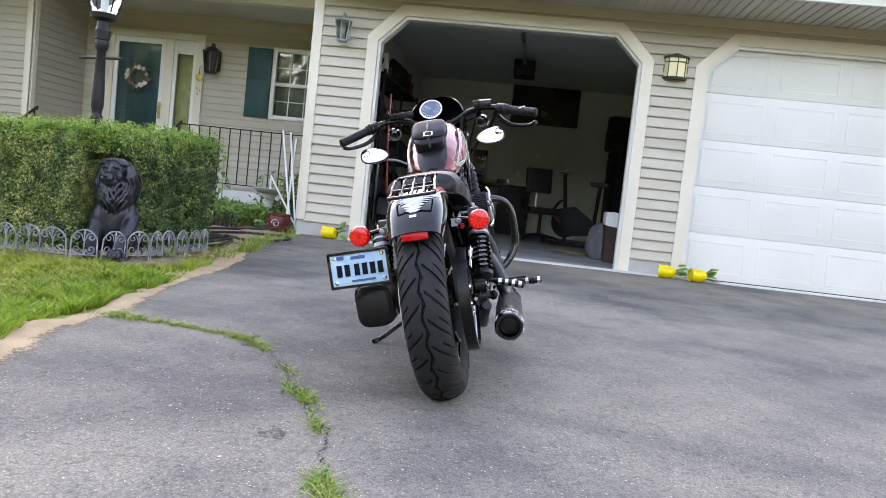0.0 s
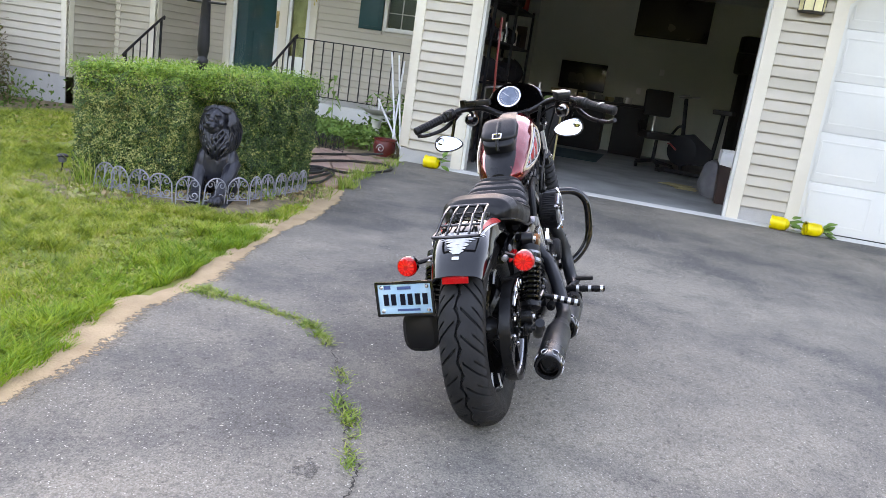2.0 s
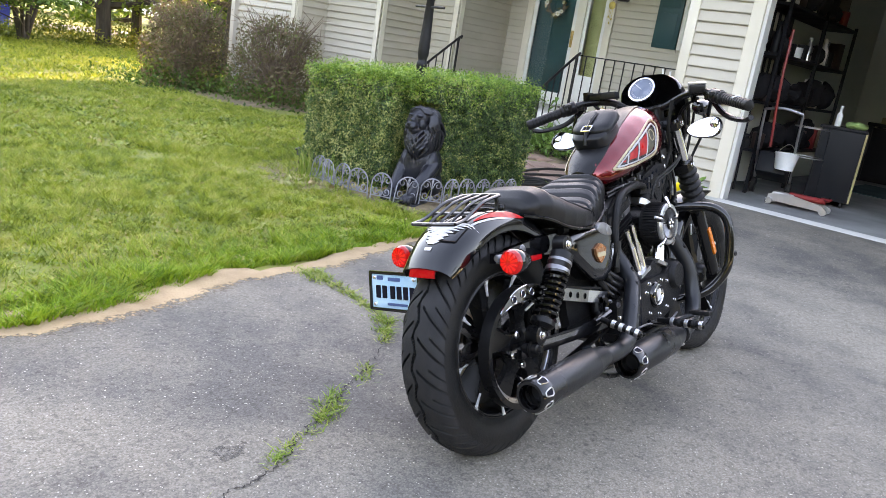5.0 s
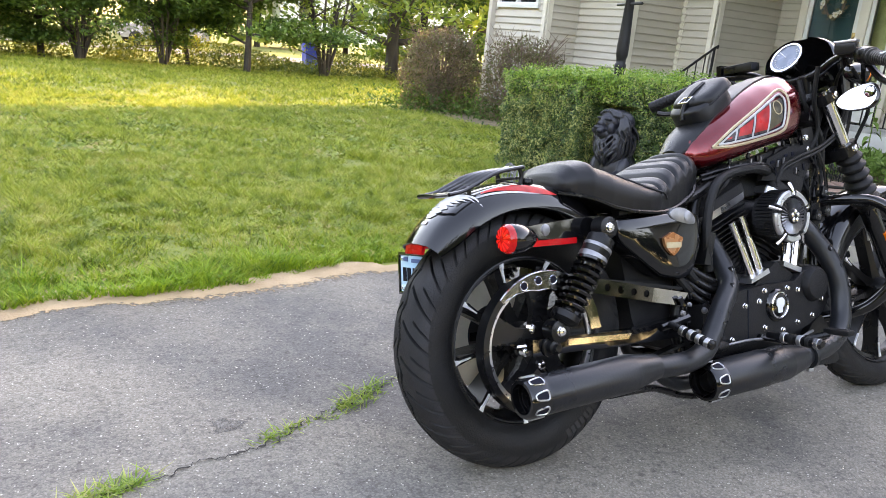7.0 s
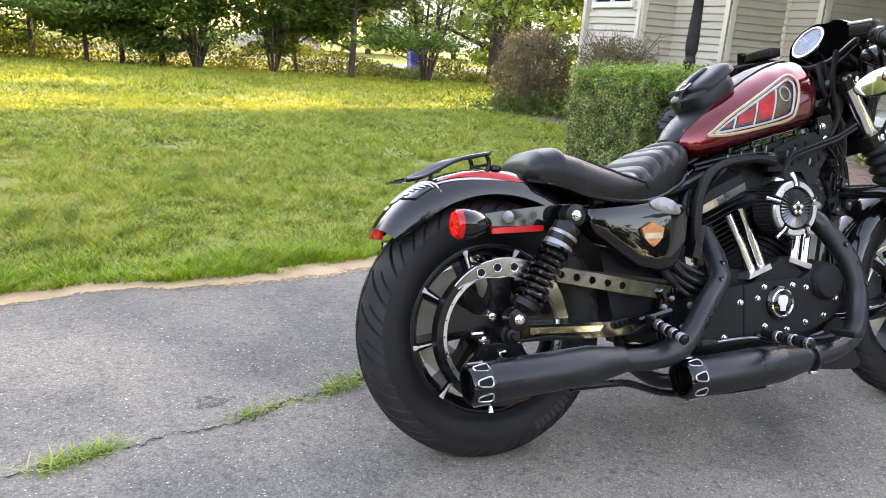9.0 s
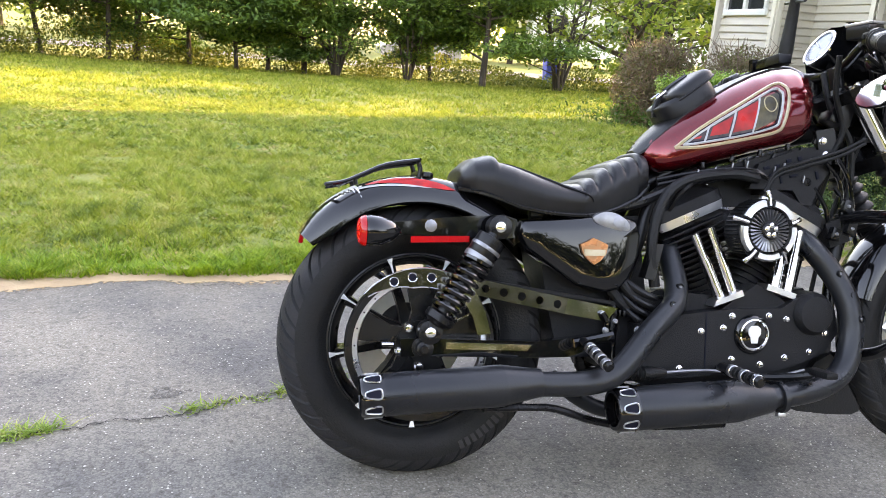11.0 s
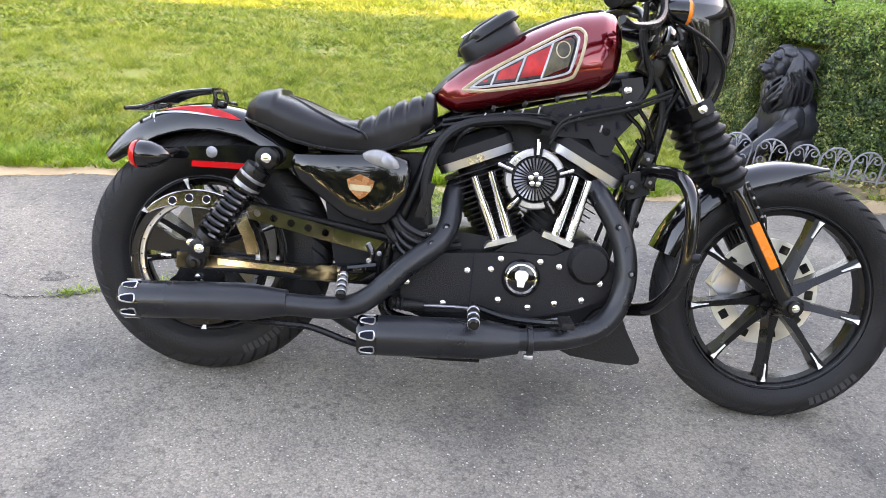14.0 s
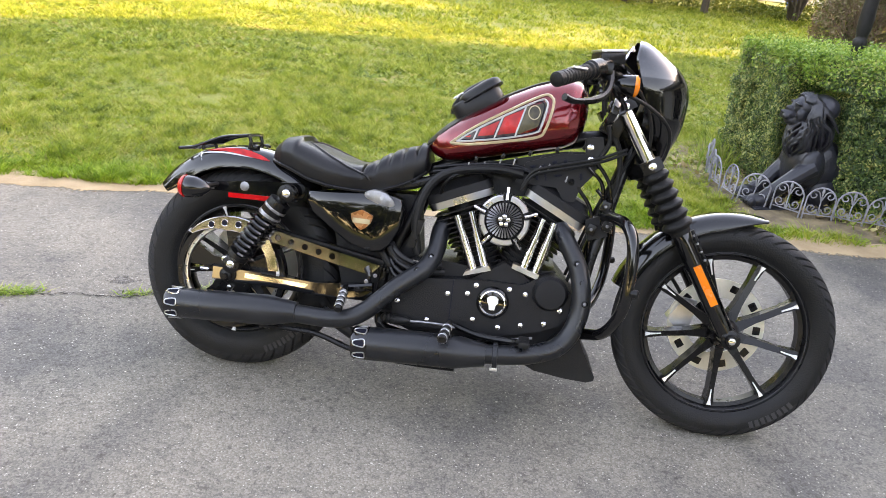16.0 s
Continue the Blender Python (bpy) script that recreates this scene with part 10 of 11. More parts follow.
# electrical carrier with slots, ties and looms
spart("electrical_carrier", [(0.84, 0.690), (0.865, 0.752), (0.96, 0.788), (1.05, 0.795), (1.065, 0.745), (1.03, 0.700), (1.015, 0.655), (0.985, 0.655), (0.96, 0.690)], -0.088, -0.070, K_MATT, 0.006, "black moulded electrical carrier")
for x, z, w, h in ((0.885, 0.742, 0.016, 0.008), (0.915, 0.748, 0.010, 0.008), (0.945, 0.762, 0.014, 0.009), (0.975, 0.768, 0.010, 0.012), (0.90, 0.716, 0.008, 0.024), (0.925, 0.716, 0.006, 0.020), (0.96, 0.726, 0.022, 0.006), (1.0, 0.752, 0.010, 0.010), (1.025, 0.730, 0.008, 0.020)):
    bm = B()
    box(bm, (x, -0.089, z), (w, 0.004, h), rot=(0, -14, 0), bevel=0.001)
    part("carrier_slot", bm, K_INK, bike)
for x, z in ((0.905, 0.738), (0.93, 0.747), (0.985, 0.718), (0.70, 0.722), (0.745, 0.730), (0.79, 0.742), (0.83, 0.748)):
    bm = B()
    box(bm, (x, -0.092, z), (0.004, 0.006, 0.018), rot=(0, 12, 0), bevel=0.001)
    part("cable_tie", bm, K_FIN, bike, "pale cable tie")
for k, (dz, dy) in enumerate(((0, 0), (0.012, 0.004), (-0.012, 0.006))):
    tpart("wire_loom", [(0.60, -0.085 + dy, 0.690 + dz), (0.68, -0.092 + dy, 0.708 + dz), (0.77, -0.095 + dy, 0.722 + dz), (0.85, -0.092 + dy, 0.730 + 0.5 * dz), (0.90, -0.085, 0.712)], 0.0055, K_SATIN, 8, 5)
for y0, x0, z0, x1, z1 in ((-0.10, 1.04, 0.76, 1.10, 0.60), (-0.11, 1.06, 0.78, 1.13, 0.58), (-0.085, 1.02, 0.70, 1.08, 0.50), (-0.09, 1.075, 0.70, 1.105, 0.52)):
    tpart("wire_loom", [(x0, y0, z0), (x0 + 0.05, y0 + 0.01, (z0 + z1) / 2 + 0.03), (x1, y0 + 0.015, z1)], 0.0055, K_GLOSS, 8, 5)
for x, z in ((1.105, 0.655), (1.075, 0.585), (1.118, 0.60)):
    bm = B()
    box(bm, (x, -0.094, z), (0.026, 0.024, 0.032), rot=(0, 16, 0), bevel=0.004)
    part("connector", bm, K_SATIN, bike, "black wiring connector")
    bolt((x, -0.106, z), (0, -1, 0), 0.004, K_FIN, h=0.003)
# linkages and hoses behind the rear pipe
for k in range(4):
    tpart("oil_hose", [(0.500, -0.105, 0.478 - 0.020 * k), (0.530, -0.135, 0.446 - 0.022 * k), (0.575, -0.140, 0.425 - 0.022 * k), (0.625, -0.115, 0.418 - 0.020 * k)], 0.0085, K_SATIN, 10, 5)
for x, z, r in ((0.452, 0.352, 0.006), (0.475, 0.372, 0.005), (0.530, 0.352, 0.007), (0.505, 0.30, 0.005)):
    bolt((x, -0.155, z), (0, -1, 0), r, K_FIN, h=0.004)
bm = B()
tube(bm, [(0.378, -0.150, 0.322), (0.425, -0.152, 0.330), (0.470, -0.150, 0.338)], [0.011, 0.012, 0.014], 10, 4)
tube(bm, [(0.450, -0.150, 0.335), (0.458, -0.152, 0.366), (0.445, -0.150, 0.392)], 0.007, 8, 4)
part("peg_bracket", bm, K_GLOSS, bike, "gloss black peg bracket")
for k in range(7):
    bm = B()
    x = 0.452 + 0.011 * k
    box(bm, (x, -0.120, 0.392 - 0.001 * k), (0.006, 0.024, 0.014), bevel=0.001)
    part("sprocket_tooth", bm, K_SATIN, bike)
bm = B()
prof = [(0.0, 0.008)]
for k in range(5):
    prof += [(0.006 + 0.011 * k, 0.013), (0.011 + 0.011 * k, 0.017), (0.014 + 0.011 * k, 0.013)]
lathe(bm, (0.572, -0.168, 0.254), (-1, 0, 0.04), prof + [(0.064, 0.008)], 16)
part("rod_boot", bm, K_RUB, bike, "ribbed rubber boot")

# seat
SX = [0.115, 0.125, 0.15, 0.19, 0.24, 0.30, 0.36, 0.395, 0.43, 0.47, 0.51, 0.545, 0.575, 0.585]
SZT = [0.684, 0.712, 0.735, 0.745, 0.733, 0.712, 0.696, 0.697, 0.716, 0.744, 0.762, 0.772, 0.765, 0.735]
SZB = [0.670, 0.664, 0.660, 0.650, 0.630, 0.618, 0.614, 0.614, 0.617, 0.626, 0.642, 0.660, 0.682, 0.70]
SW = [0.070, 0.095, 0.118, 0.135, 0.145, 0.148, 0.146, 0.142, 0.135, 0.126, 0.116, 0.106, 0.094, 0.070]


def seat_ring(x, pleat=0.0):
    zt, zb, w = (float(np.interp(x, SX, v)) for v in (SZT, SZB, SW))
    zt -= pleat
    ring = []
    for k in range(29):
        a = math.pi * k / 28
        y = w * math.copysign(abs(math.cos(a)) ** 0.62, math.cos(a))
        h = math.sin(a) ** 0.62
        dish = 0.014 * (1 - (y / w) ** 2) if 0.2 < x < 0.55 else 0.0
        ring.append(Vector((x, y * (0.93 + 0.07 * min(1, 2.2 * h)), zb + (zt - zb - dish) * h)))
    for k in range(1, 8):
        ring.append(Vector((x, -w + 2 * w * k / 8, zb - 0.004)))
    return ring


def sx_curve(i, n):
    return 0.115 + 0.47 * i / n


rings = []
for i in range(141):
    x = sx_curve(i, 140)
    pl = 0.0
    if x > 0.40:
        ph = ((x - 0.40) % 0.037) / 0.037
        pl = 0.013 * max(0.0, 1 - 5 * min(ph, 1 - ph)) ** 0.8
    rings.append(seat_ring(x, pl))
bm = B()
loft(bm, rings)
seat = part("seat", bm, K_LEATHER, bike, "black leather solo seat with pleated front", sharp=60)
pip = []
for k in range(29):
    a = math.pi * k / 28
    x = 0.405 + 0.020 * abs(math.cos(a)) ** 2 - 0.20 * math.sin(a) ** 6 * 1.0
    x = 0.425 - 0.215 * (1 - abs(math.cos(a)) ** 1.6)
    rg = seat_ring(x)
    pip.append(rg[k] + Vector((0, 0, 0.0012)))
bm = B()
tube(bm, pip[1:-1], 0.0034, 6, 2)
part("piping", bm, K_LEATHER, seat, "raised seam")
bm = B()
base = [Vector((x, s * float(np.interp(x, SX, SW)) * 0.97, float(np.interp(x, SX, SZB)) - 0.004)) for s in (-1,) for x in np.linspace(0.12, 0.58, 16)]
tube(bm, base, 0.005, 6, 2)
part("seat_edge", bm, K_SATIN, seat)

# tank
TX = [0.575, 0.585, 0.60, 0.63, 0.68, 0.74, 0.80, 0.863, 0.92, 0.967, 0.995, 1.012, 1.02]
TZT = [0.772, 0.795, 0.812, 0.838, 0.875, 0.912, 0.946, 0.976, 0.995, 1.003, 0.998, 0.975, 0.945]
TZB = [0.752, 0.742, 0.732, 0.722, 0.730, 0.745, 0.762, 0.778, 0.792, 0.803, 0.818, 0.845, 0.875]
TW = [0.030, 0.050, 0.066, 0.085, 0.102, 0.114, 0.120, 0.123, 0.122, 0.116, 0.104, 0.080, 0.050]


def tank_vals(x):
    return tuple(float(np.interp(x, TX, v)) for v in (TZT, TZB, TW))


def tank_y(x, z):
    """Half width of the tank's skin at a place."""
    zt, zb, w = tank_vals(x)
    zc = zb + (zt - zb) * 0.40
    k = (z - zc) / (zt - zc) if z > zc else (zc - z) / (zc - zb)
    p = 2.3 if z > zc else 2.8
    return w * max(0.0, 1 - min(1, abs(k)) ** p) ** (1 / p)


rings = []
for i in range(61):
    x = 0.575 + 0.445 * (0.5 - 0.5 * math.cos(math.pi * i / 60))
    zt, zb, w = tank_vals(x)
    zc = zb + (zt - zb) * 0.40
    ring = []
    for k in range(48):
        a = 2 * math.pi * k / 48
        c_, s_ = math.cos(a), math.sin(a)
        p = 2.3 if s_ > 0 else 2.8
        ring.append(Vector((x, w * math.copysign(abs(c_) ** (2 / p), c_), zc + (zt - zc if s_ > 0 else zc - zb) * math.copysign(abs(s_) ** (2 / p), s_))))
    rings.append(ring)
bm = B()
loft(bm, rings)
tank = part("fuel_tank", bm, K_RED, bike, "candy dark red fuel tank", sharp=80)


def tank_skin(name, quad, mat, up, label, n=10, m=6):
    """A painted patch that follows the tank's side: four (x, z) corners, both sides."""
    for s in (-1, 1):
        bm = B()
        rows = []
        for i in range(n + 1):
            u = i / n
            row = []
            for j in range(m + 1):
                v = j / m
                x = (quad[0][0] * (1 - u) + quad[1][0] * u) * (1 - v) + (quad[3][0] * (1 - u) + quad[2][0] * u) * v
                z = (quad[0][1] * (1 - u) + quad[1][1] * u) * (1 - v) + (quad[3][1] * (1 - u) + quad[2][1] * u) * v
                row.append(Vector((x, s * (tank_y(x, z) + up), z)))
            rows.append(row)
        loft(bm, rows, cap=False, wrap=False)
        part(name, bm, mat, tank, label)


def tank_line(name, pts, r, mat, label, closed=True):
    for s in (-1, 1):
        bm = B()
        q = [Vector((p.x, s * (tank_y(p.x, p.z) + 0.0008), p.z)) for p in smooth_path([Vector((x, 0, z)) for x, z in (pts + [pts[0]] if closed else pts)], 8)]
        tube(bm, q, r, 5, 1, closed=False)
        part(name, bm, mat, tank, label)


PB = [(0.640, 0.779), (0.700, 0.829), (0.800, 0.893), (0.885, 0.943), (0.912, 0.940), (0.918, 0.915), (0.905, 0.850), (0.885, 0.826), (0.80, 0.804), (0.70, 0.783)]
tank_line("panel_line", PB, 0.0042, K_GOLD, "pale gold outline")
PI = [(0.658, 0.786), (0.705, 0.823), (0.80, 0.883), (0.880, 0.929), (0.898, 0.927), (0.902, 0.912), (0.892, 0.856), (0.878, 0.838), (0.80, 0.814), (0.70, 0.793)]
tank_line("panel_line", PI, 0.0034, K_SILV, "silver outline")


def lower(x):
    return float(np.interp(x, [0.658, 0.70, 0.80, 0.878, 0.895], [0.787, 0.794, 0.815, 0.839, 0.862]))


def upper(x):
    return float(np.interp(x, [0.658, 0.705, 0.80, 0.880, 0.90], [0.789, 0.822, 0.882, 0.928, 0.928]))


cuts = [(0.660, 0.660), (0.706, 0.716), (0.765, 0.782), (0.823, 0.843), (0.893, 0.901)]
for i, (mat_, in_) in enumerate(((K_CELL, 0.62), (K_CELL, 0.26), (K_CELL, 0.14), (K_CREAM, 0.0))):
    (a0, a1), (b0, b1) = cuts[i], cuts[i + 1]
    tank_skin("panel_cell", [(a0, lower(a0) + 0.001), (b0, lower(b0) + 0.001), (b1, upper(b1) - 0.001), (a1, upper(a1) - 0.001)], mat_, 0.0011, "airbrushed tank panel")
    if in_:
        # red glow airbrushed into the middle of the smoky panel
        qd = [(a0, lower(a0)), (b0, lower(b0)), (b1, upper(b1)), (a1, upper(a1))]
        mx, mz = sum(p[0] for p in qd) / 4, sum(p[1] for p in qd) / 4
        tank_skin("panel_glow", [(mx + (p[0] - mx) * (1 - in_) + 0.002, mz + (p[1] - mz) * (1 - in_ * 1.3) + 0.003) for p in qd], K_CELLRED, 0.0017, "red middle of the airbrushed panel")
    if i < 3:
        tank_line("panel_line", [(b0, lower(b0)), ((b0 + b1) / 2, (lower(b0) + upper(b1)) / 2), (b1, upper(b1))], 0.003, K_SILV, "silver divider", closed=False)

PD = [(0.670 + (x - 0.670) * 0.965, 0.845 + (z - 0.845) * 0.93) for x, z in PI]
tank_line("panel_line", PD, 0.0019, K_INK, "dark inner outline")
for s in (-1, 1):
    o = Vector((0.868, s * (tank_y(0.868, 0.893) + 0.0012), 0.893))
    bm = B()
    tube(bm, [Vector((o.x + 0.016 * math.cos(a), s * (tank_y(o.x + 0.016 * math.cos(a), o.z + 0.019 * math.sin(a)) + 0.0016), o.z + 0.019 * math.sin(a))) for a in [2 * math.pi * k / 16 for k in range(16)]], 0.0016, 5, 2, closed=True)
    part("panel_roundel", bm, K_GOLD, tank, "pale gold ring in the panel")

# leather bib and pouch on the tank
rows = []
for i in range(19):
    x = 0.566 + 0.394 * i / 18
    zt, zb, w = tank_vals(x)
    hw = float(np.interp(x, [0.566, 0.60, 0.64, 0.75, 0.96], [0.040, 0.056, 0.062, 0.054, 0.030]))
    zc = zb + (zt - zb) * 0.40
    row = []
    for j in range(9):
        y = -hw + 2 * hw * j / 8
        zz = zc + (zt - zc) * max(0.0, 1 - (abs(y) / w) ** 2.3) ** (1 / 2.3) + 0.004
        row.append(Vector((x, y, zz)))
    rows.append(row + [p - Vector((0, 0, 0.006)) for p in reversed(row)])
bm = B()
loft(bm, rows)
bib = part("tank_bib", bm, K_LEATHER, bike, "black leather tank bib")
bm = B()
ux = Vector((0.80, 0, 0.60)).normalized()
uz = Vector((-0.60, 0, 0.80))
pc = Vector((0.712, 0.005, 0.888))


def pouch_ring(h, hx, hy, sx=0.0):
    out = []
    for k in range(32):
        a = 2 * math.pi * k / 32
        out.append(pc + uz * h + ux * (sx + hx * math.copysign(abs(math.cos(a)) ** 0.55, math.cos(a))) + Vector((0, hy * math.copysign(abs(math.sin(a)) ** 0.55, math.sin(a)), 0)))
    return out


loft(bm, [pouch_ring(-0.03, 0.072, 0.058), pouch_ring(0.0, 0.078, 0.064), pouch_ring(0.040, 0.078, 0.064), pouch_ring(0.048, 0.074, 0.060)])
pouch = part("tank_pouch", bm, K_LEATHER, bike, "black leather pouch with a buckled flap", sharp=70)
bm = B()
loft(bm, [pouch_ring(0.036, 0.064, 0.066, 0.022), pouch_ring(0.037, 0.068, 0.072, 0.022), pouch_ring(0.050, 0.068, 0.072, 0.022), pouch_ring(0.057, 0.064, 0.068, 0.022), pouch_ring(0.062, 0.056, 0.060, 0.022), pouch_ring(0.065, 0.040, 0.044, 0.022), pouch_ring(0.066, 0.020, 0.022, 0.022)])
part("flap", bm, K_LEATHER, pouch, "black leather flap", sharp=70)
bm = B()
tube(bm, pouch_ring(0.0375, 0.0682, 0.0722, 0.022), 0.0028, 6, 1, closed=True)
part("flap_seam", bm, K_LEATHER, pouch, "raised seam round the flap")
bm = B()
tube(bm, [pc + ux * 0.05 + uz * 0.064, pc + uz * 0.067, pc - ux * 0.040 + uz * 0.060, pc - ux * 0.066 + uz * 0.048, pc - ux * 0.082 + uz * 0.030], 0.0075, 6, 4)
part("strap", bm, K_LEATHER, pouch)
bm = B()
bc = pc - ux * 0.040 + uz * 0.068
for a, b in (((-0.014, -0.016), (0.014, -0.016)), ((0.014, -0.016), (0.014, 0.016)), ((0.014, 0.016), (-0.014, 0.016)), ((-0.014, 0.016), (-0.014, -0.016))):
    tube(bm, [bc + ux * a[0] + Vector((0, a[1], 0)), bc + ux * b[0] + Vector((0, b[1], 0))], 0.0025, 6, 1)
part("buckle", bm, K_CHROME, pouch, "bright buckle")
bm = B()
lathe(bm, (0.91, -0.040, 0.968), (-0.25, -0.30, 1), [(0, 0.022), (0.008, 0.026), (0.013, 0.023), (0.015, 0.005)], 20)
part("fuel_cap", bm, K_GLOSS, bike)

# fork
FA = Vector((1.51 - 1.115, 0, 0.325 - 0.945)).normalized()
for s in (-1, 1):
    y = s * 0.098
    T0 = Vector((1.108, y, 0.950))
    at = lambda d: T0 + FA * d
    L_ = (Vector((1.51, y, 0.325)) - T0).length
    fk = new("fork_leg")
    fk.parent = bike
    tagged(fk, "telescopic fork leg with a rubber boot")
    bm = B()
    cyl(bm, at(-0.01), at(0.30), 0.0205, seg=20)
    part("stanchion", bm, K_CHROME, fk, "chrome fork tube")
    bm = B()
    prof = []
    for i in range(6):
        d0 = 0.213 + 0.030 * i
        k = 0.0010 * i
        prof += [(d0, 0.027 + k), (d0 + 0.006, 0.034 + k), (d0 + 0.013, 0.0395 + k), (d0 + 0.018, 0.0395 + k), (d0 + 0.024, 0.033 + k)]
    lathe(bm, T0, FA, [(0.205, 0.022)] + prof + [(0.395, 0.030), (0.41, 0.028)], 24)
    part("fork_boot", bm, K_RUB, fk, "ribbed rubber fork boot")
    bm = B()
    lathe(bm, T0, FA, [(0.40, 0.026), (0.41, 0.029), (0.44, 0.0275), (L_ - 0.06, 0.026), (L_ - 0.03, 0.024), (L_ + 0.02, 0.020), (L_ + 0.03, 0.010)], 22)
    part("slider", bm, K_GLOSS, fk, "gloss black fork slider")
    bm = B()
    c = at(0.566)
    v = Vector((-FA.z, 0, FA.x))
    q = [c + FA * a + v * b for a, b in ((-0.062, -0.011), (0.062, -0.011), (0.062, 0.011), (-0.062, 0.011))]
    loft(bm, [[p + Vector((0, s * 0.024, 0)) for p in q], [p + Vector((0, s * 0.032, 0)) for p in q]])
    part("fork_reflector", bevel_all(bm, 0.002, 1), K_AMBER, fk, "amber fork reflector")
    bm = B()
    lathe(bm, (1.51, s * 0.075, 0.325), (0, s, 0), [(0, 0.030), (0.045, 0.028), (0.048, 0.018), (0.056, 0.016), (0.057, 0.006)], 18)
    part("axle_clamp", bm, K_SATIN, fk)
    bolt((1.51, s * 0.13, 0.325), (0, s, 0), 0.010, parent=fk)
    bm = B()
    tube(bm, [at(0.41) + v * 0.030, at(0.52) + v * 0.030], 0.008, 8, 1)
    part("fender_bracket", bm, K_SATIN, fk)
    for i in range(4):
        bolt(at(0.425 + 0.026 * i) + v * 0.030 + Vector((0, s * 0.006, 0)), (0, s, 0), 0.0036, K_FIN, parent=fk, h=0.002)
for d, hh, nm in ((0.012, 0.030, "upper_clamp"), (0.195, 0.036, "lower_clamp")):
    c = Vector((1.108, 0, 0.950)) + FA * d
    bm = B()
    v = Vector((-FA.z, 0, FA.x))
    q = []
    for y, b in ((-0.13, 0.0), (-0.12, 0.03), (-0.06, 0.025), (0.06, 0.025), (0.12, 0.03), (0.13, 0.0), (0.12, -0.03), (0.05, -0.065), (-0.05, -0.065), (-0.12, -0.03)):
        q.append(c + v * b + Vector((0, y, 0)))
    loft(bm, [[p - FA * hh / 2 for p in q], [p + FA * hh / 2 for p in q]])
    part(nm, bevel_all(bm, 0.005, 2), K_SATIN, bike, "black fork clamp")
    bolt(c + Vector((0.0, -0.128, 0)), (0, -1, 0.1), 0.009)
tpart("steering_head", [(1.10, 0, 0.93), (1.20, 0, 0.77)], 0.032, K_SATIN, 16, 1)

# front fender, caliper
FY = [-0.066, -0.0655, -0.063, -0.056, -0.044, -0.026, 0, 0.026, 0.044, 0.056, 0.063, 0.0655, 0.066]


def front_drop(y, f):
    a = abs(y)
    if a <= 0.026:
        return 0.003 * (a / 0.026) ** 2
    k = (a - 0.026) / 0.040
    skirt = 0.046 * (1 - 0.88 * max(0.0, (f - 0.72) / 0.28) ** 1.4)
    return 0.003 + skirt * (1 - math.sqrt(max(0.0, 1 - k * k)))


part("front_fender", fender_mesh(CF, lambda f: 0.358, 163, 80, 32, FY, front_drop), K_GLOSS, bike, "gloss black front fender")
spart("caliper", [(1.36, 0.33), (1.40, 0.40), (1.44, 0.395), (1.43, 0.32), (1.39, 0.30)], 0.045, 0.10, K_ALU, 0.008, "bright brake caliper")
tpart("brake_hose", [(1.40, 0.09, 0.40), (1.33, 0.11, 0.50), (1.27, 0.10, 0.66), (1.22, 0.09, 0.78)], 0.006, K_RUB, 8, 5)

# engine guard
for s in (-1, 1):
    tpart("engine_guard", [(1.105, s * 0.07, 0.625), (1.13, s * 0.15, 0.630), (1.155, s * 0.228, 0.622), (1.173, s * 0.272, 0.575), (1.177, s * 0.280, 0.48), (1.170, s * 0.268, 0.39), (1.14, s * 0.21, 0.315), (1.10, s * 0.13, 0.285), (1.06, s * 0.08, 0.275)], 0.0165, K_GLOSS, 14, 6, "gloss black engine guard")
    bm = B()
    lathe(bm, (1.188, s * 0.285, 0.45), (1, s * 0.2, 0), [(-0.005, 0.012), (0.014, 0.012), (0.018, 0.008)], 14)
    part("guard_peg_mount", bm, K_SATIN, bike)
spart("chin_spoiler", [(0.93, 0.168), (0.97, 0.150), (1.06, 0.140), (1.125, 0.138), (1.146, 0.146), (1.147, 0.158), (1.128, 0.188), (1.105, 0.228), (1.085, 0.270), (1.06, 0.29), (1.02, 0.27), (0.98, 0.22)], -0.12, 0.10, K_RUB, 0.016, "black chin spoiler")

# pegs and controls
for s in (-1, 1):
    bm = B()
    lathe(bm, (0.712, s * 0.205, 0.277), (-0.03, s, -0.03), [(0, 0.009), (0.03, 0.010), (0.035, 0.0125), (0.155, 0.0132), (0.160, 0.008)], 18)
    pg = part("foot_peg", bm, K_SATIN, bike, "black rider foot peg")
    for i in range(5):
        bm = B()
        o = Vector((0.712, s * 0.205, 0.277)) + Vector((-0.03, s, -0.03)).normalized() * (0.045 + 0.024 * i)
        lathe(bm, o, (-0.03, s, -0.03), [(0, 0.0128), (0.001, 0.0142), (0.012, 0.0142), (0.013, 0.0128)], 18)
        part("peg_band", bm, K_ALU if i % 2 == 0 else K_RUB, pg)
    bm = B()
    lathe(bm, (0.394, s * 0.165, 0.330), (0.09, s, -0.30), [(0, 0.009), (0.02, 0.009), (0.025, 0.0112), (0.13, 0.0120), (0.134, 0.007)], 16)
    pg = part("passenger_peg", bm, K_SATIN, bike, "black passenger peg")
    for i in range(4):
        bm = B()
        ax_ = Vector((0.09, s, -0.30)).normalized()
        lathe(bm, Vector((0.394, s * 0.165, 0.330)) + ax_ * (0.035 + 0.025 * i), ax_, [(0, 0.0116), (0.001, 0.0130), (0.012, 0.0130), (0.013, 0.0116)], 16)
        part("peg_band", bm, K_ALU, pg)
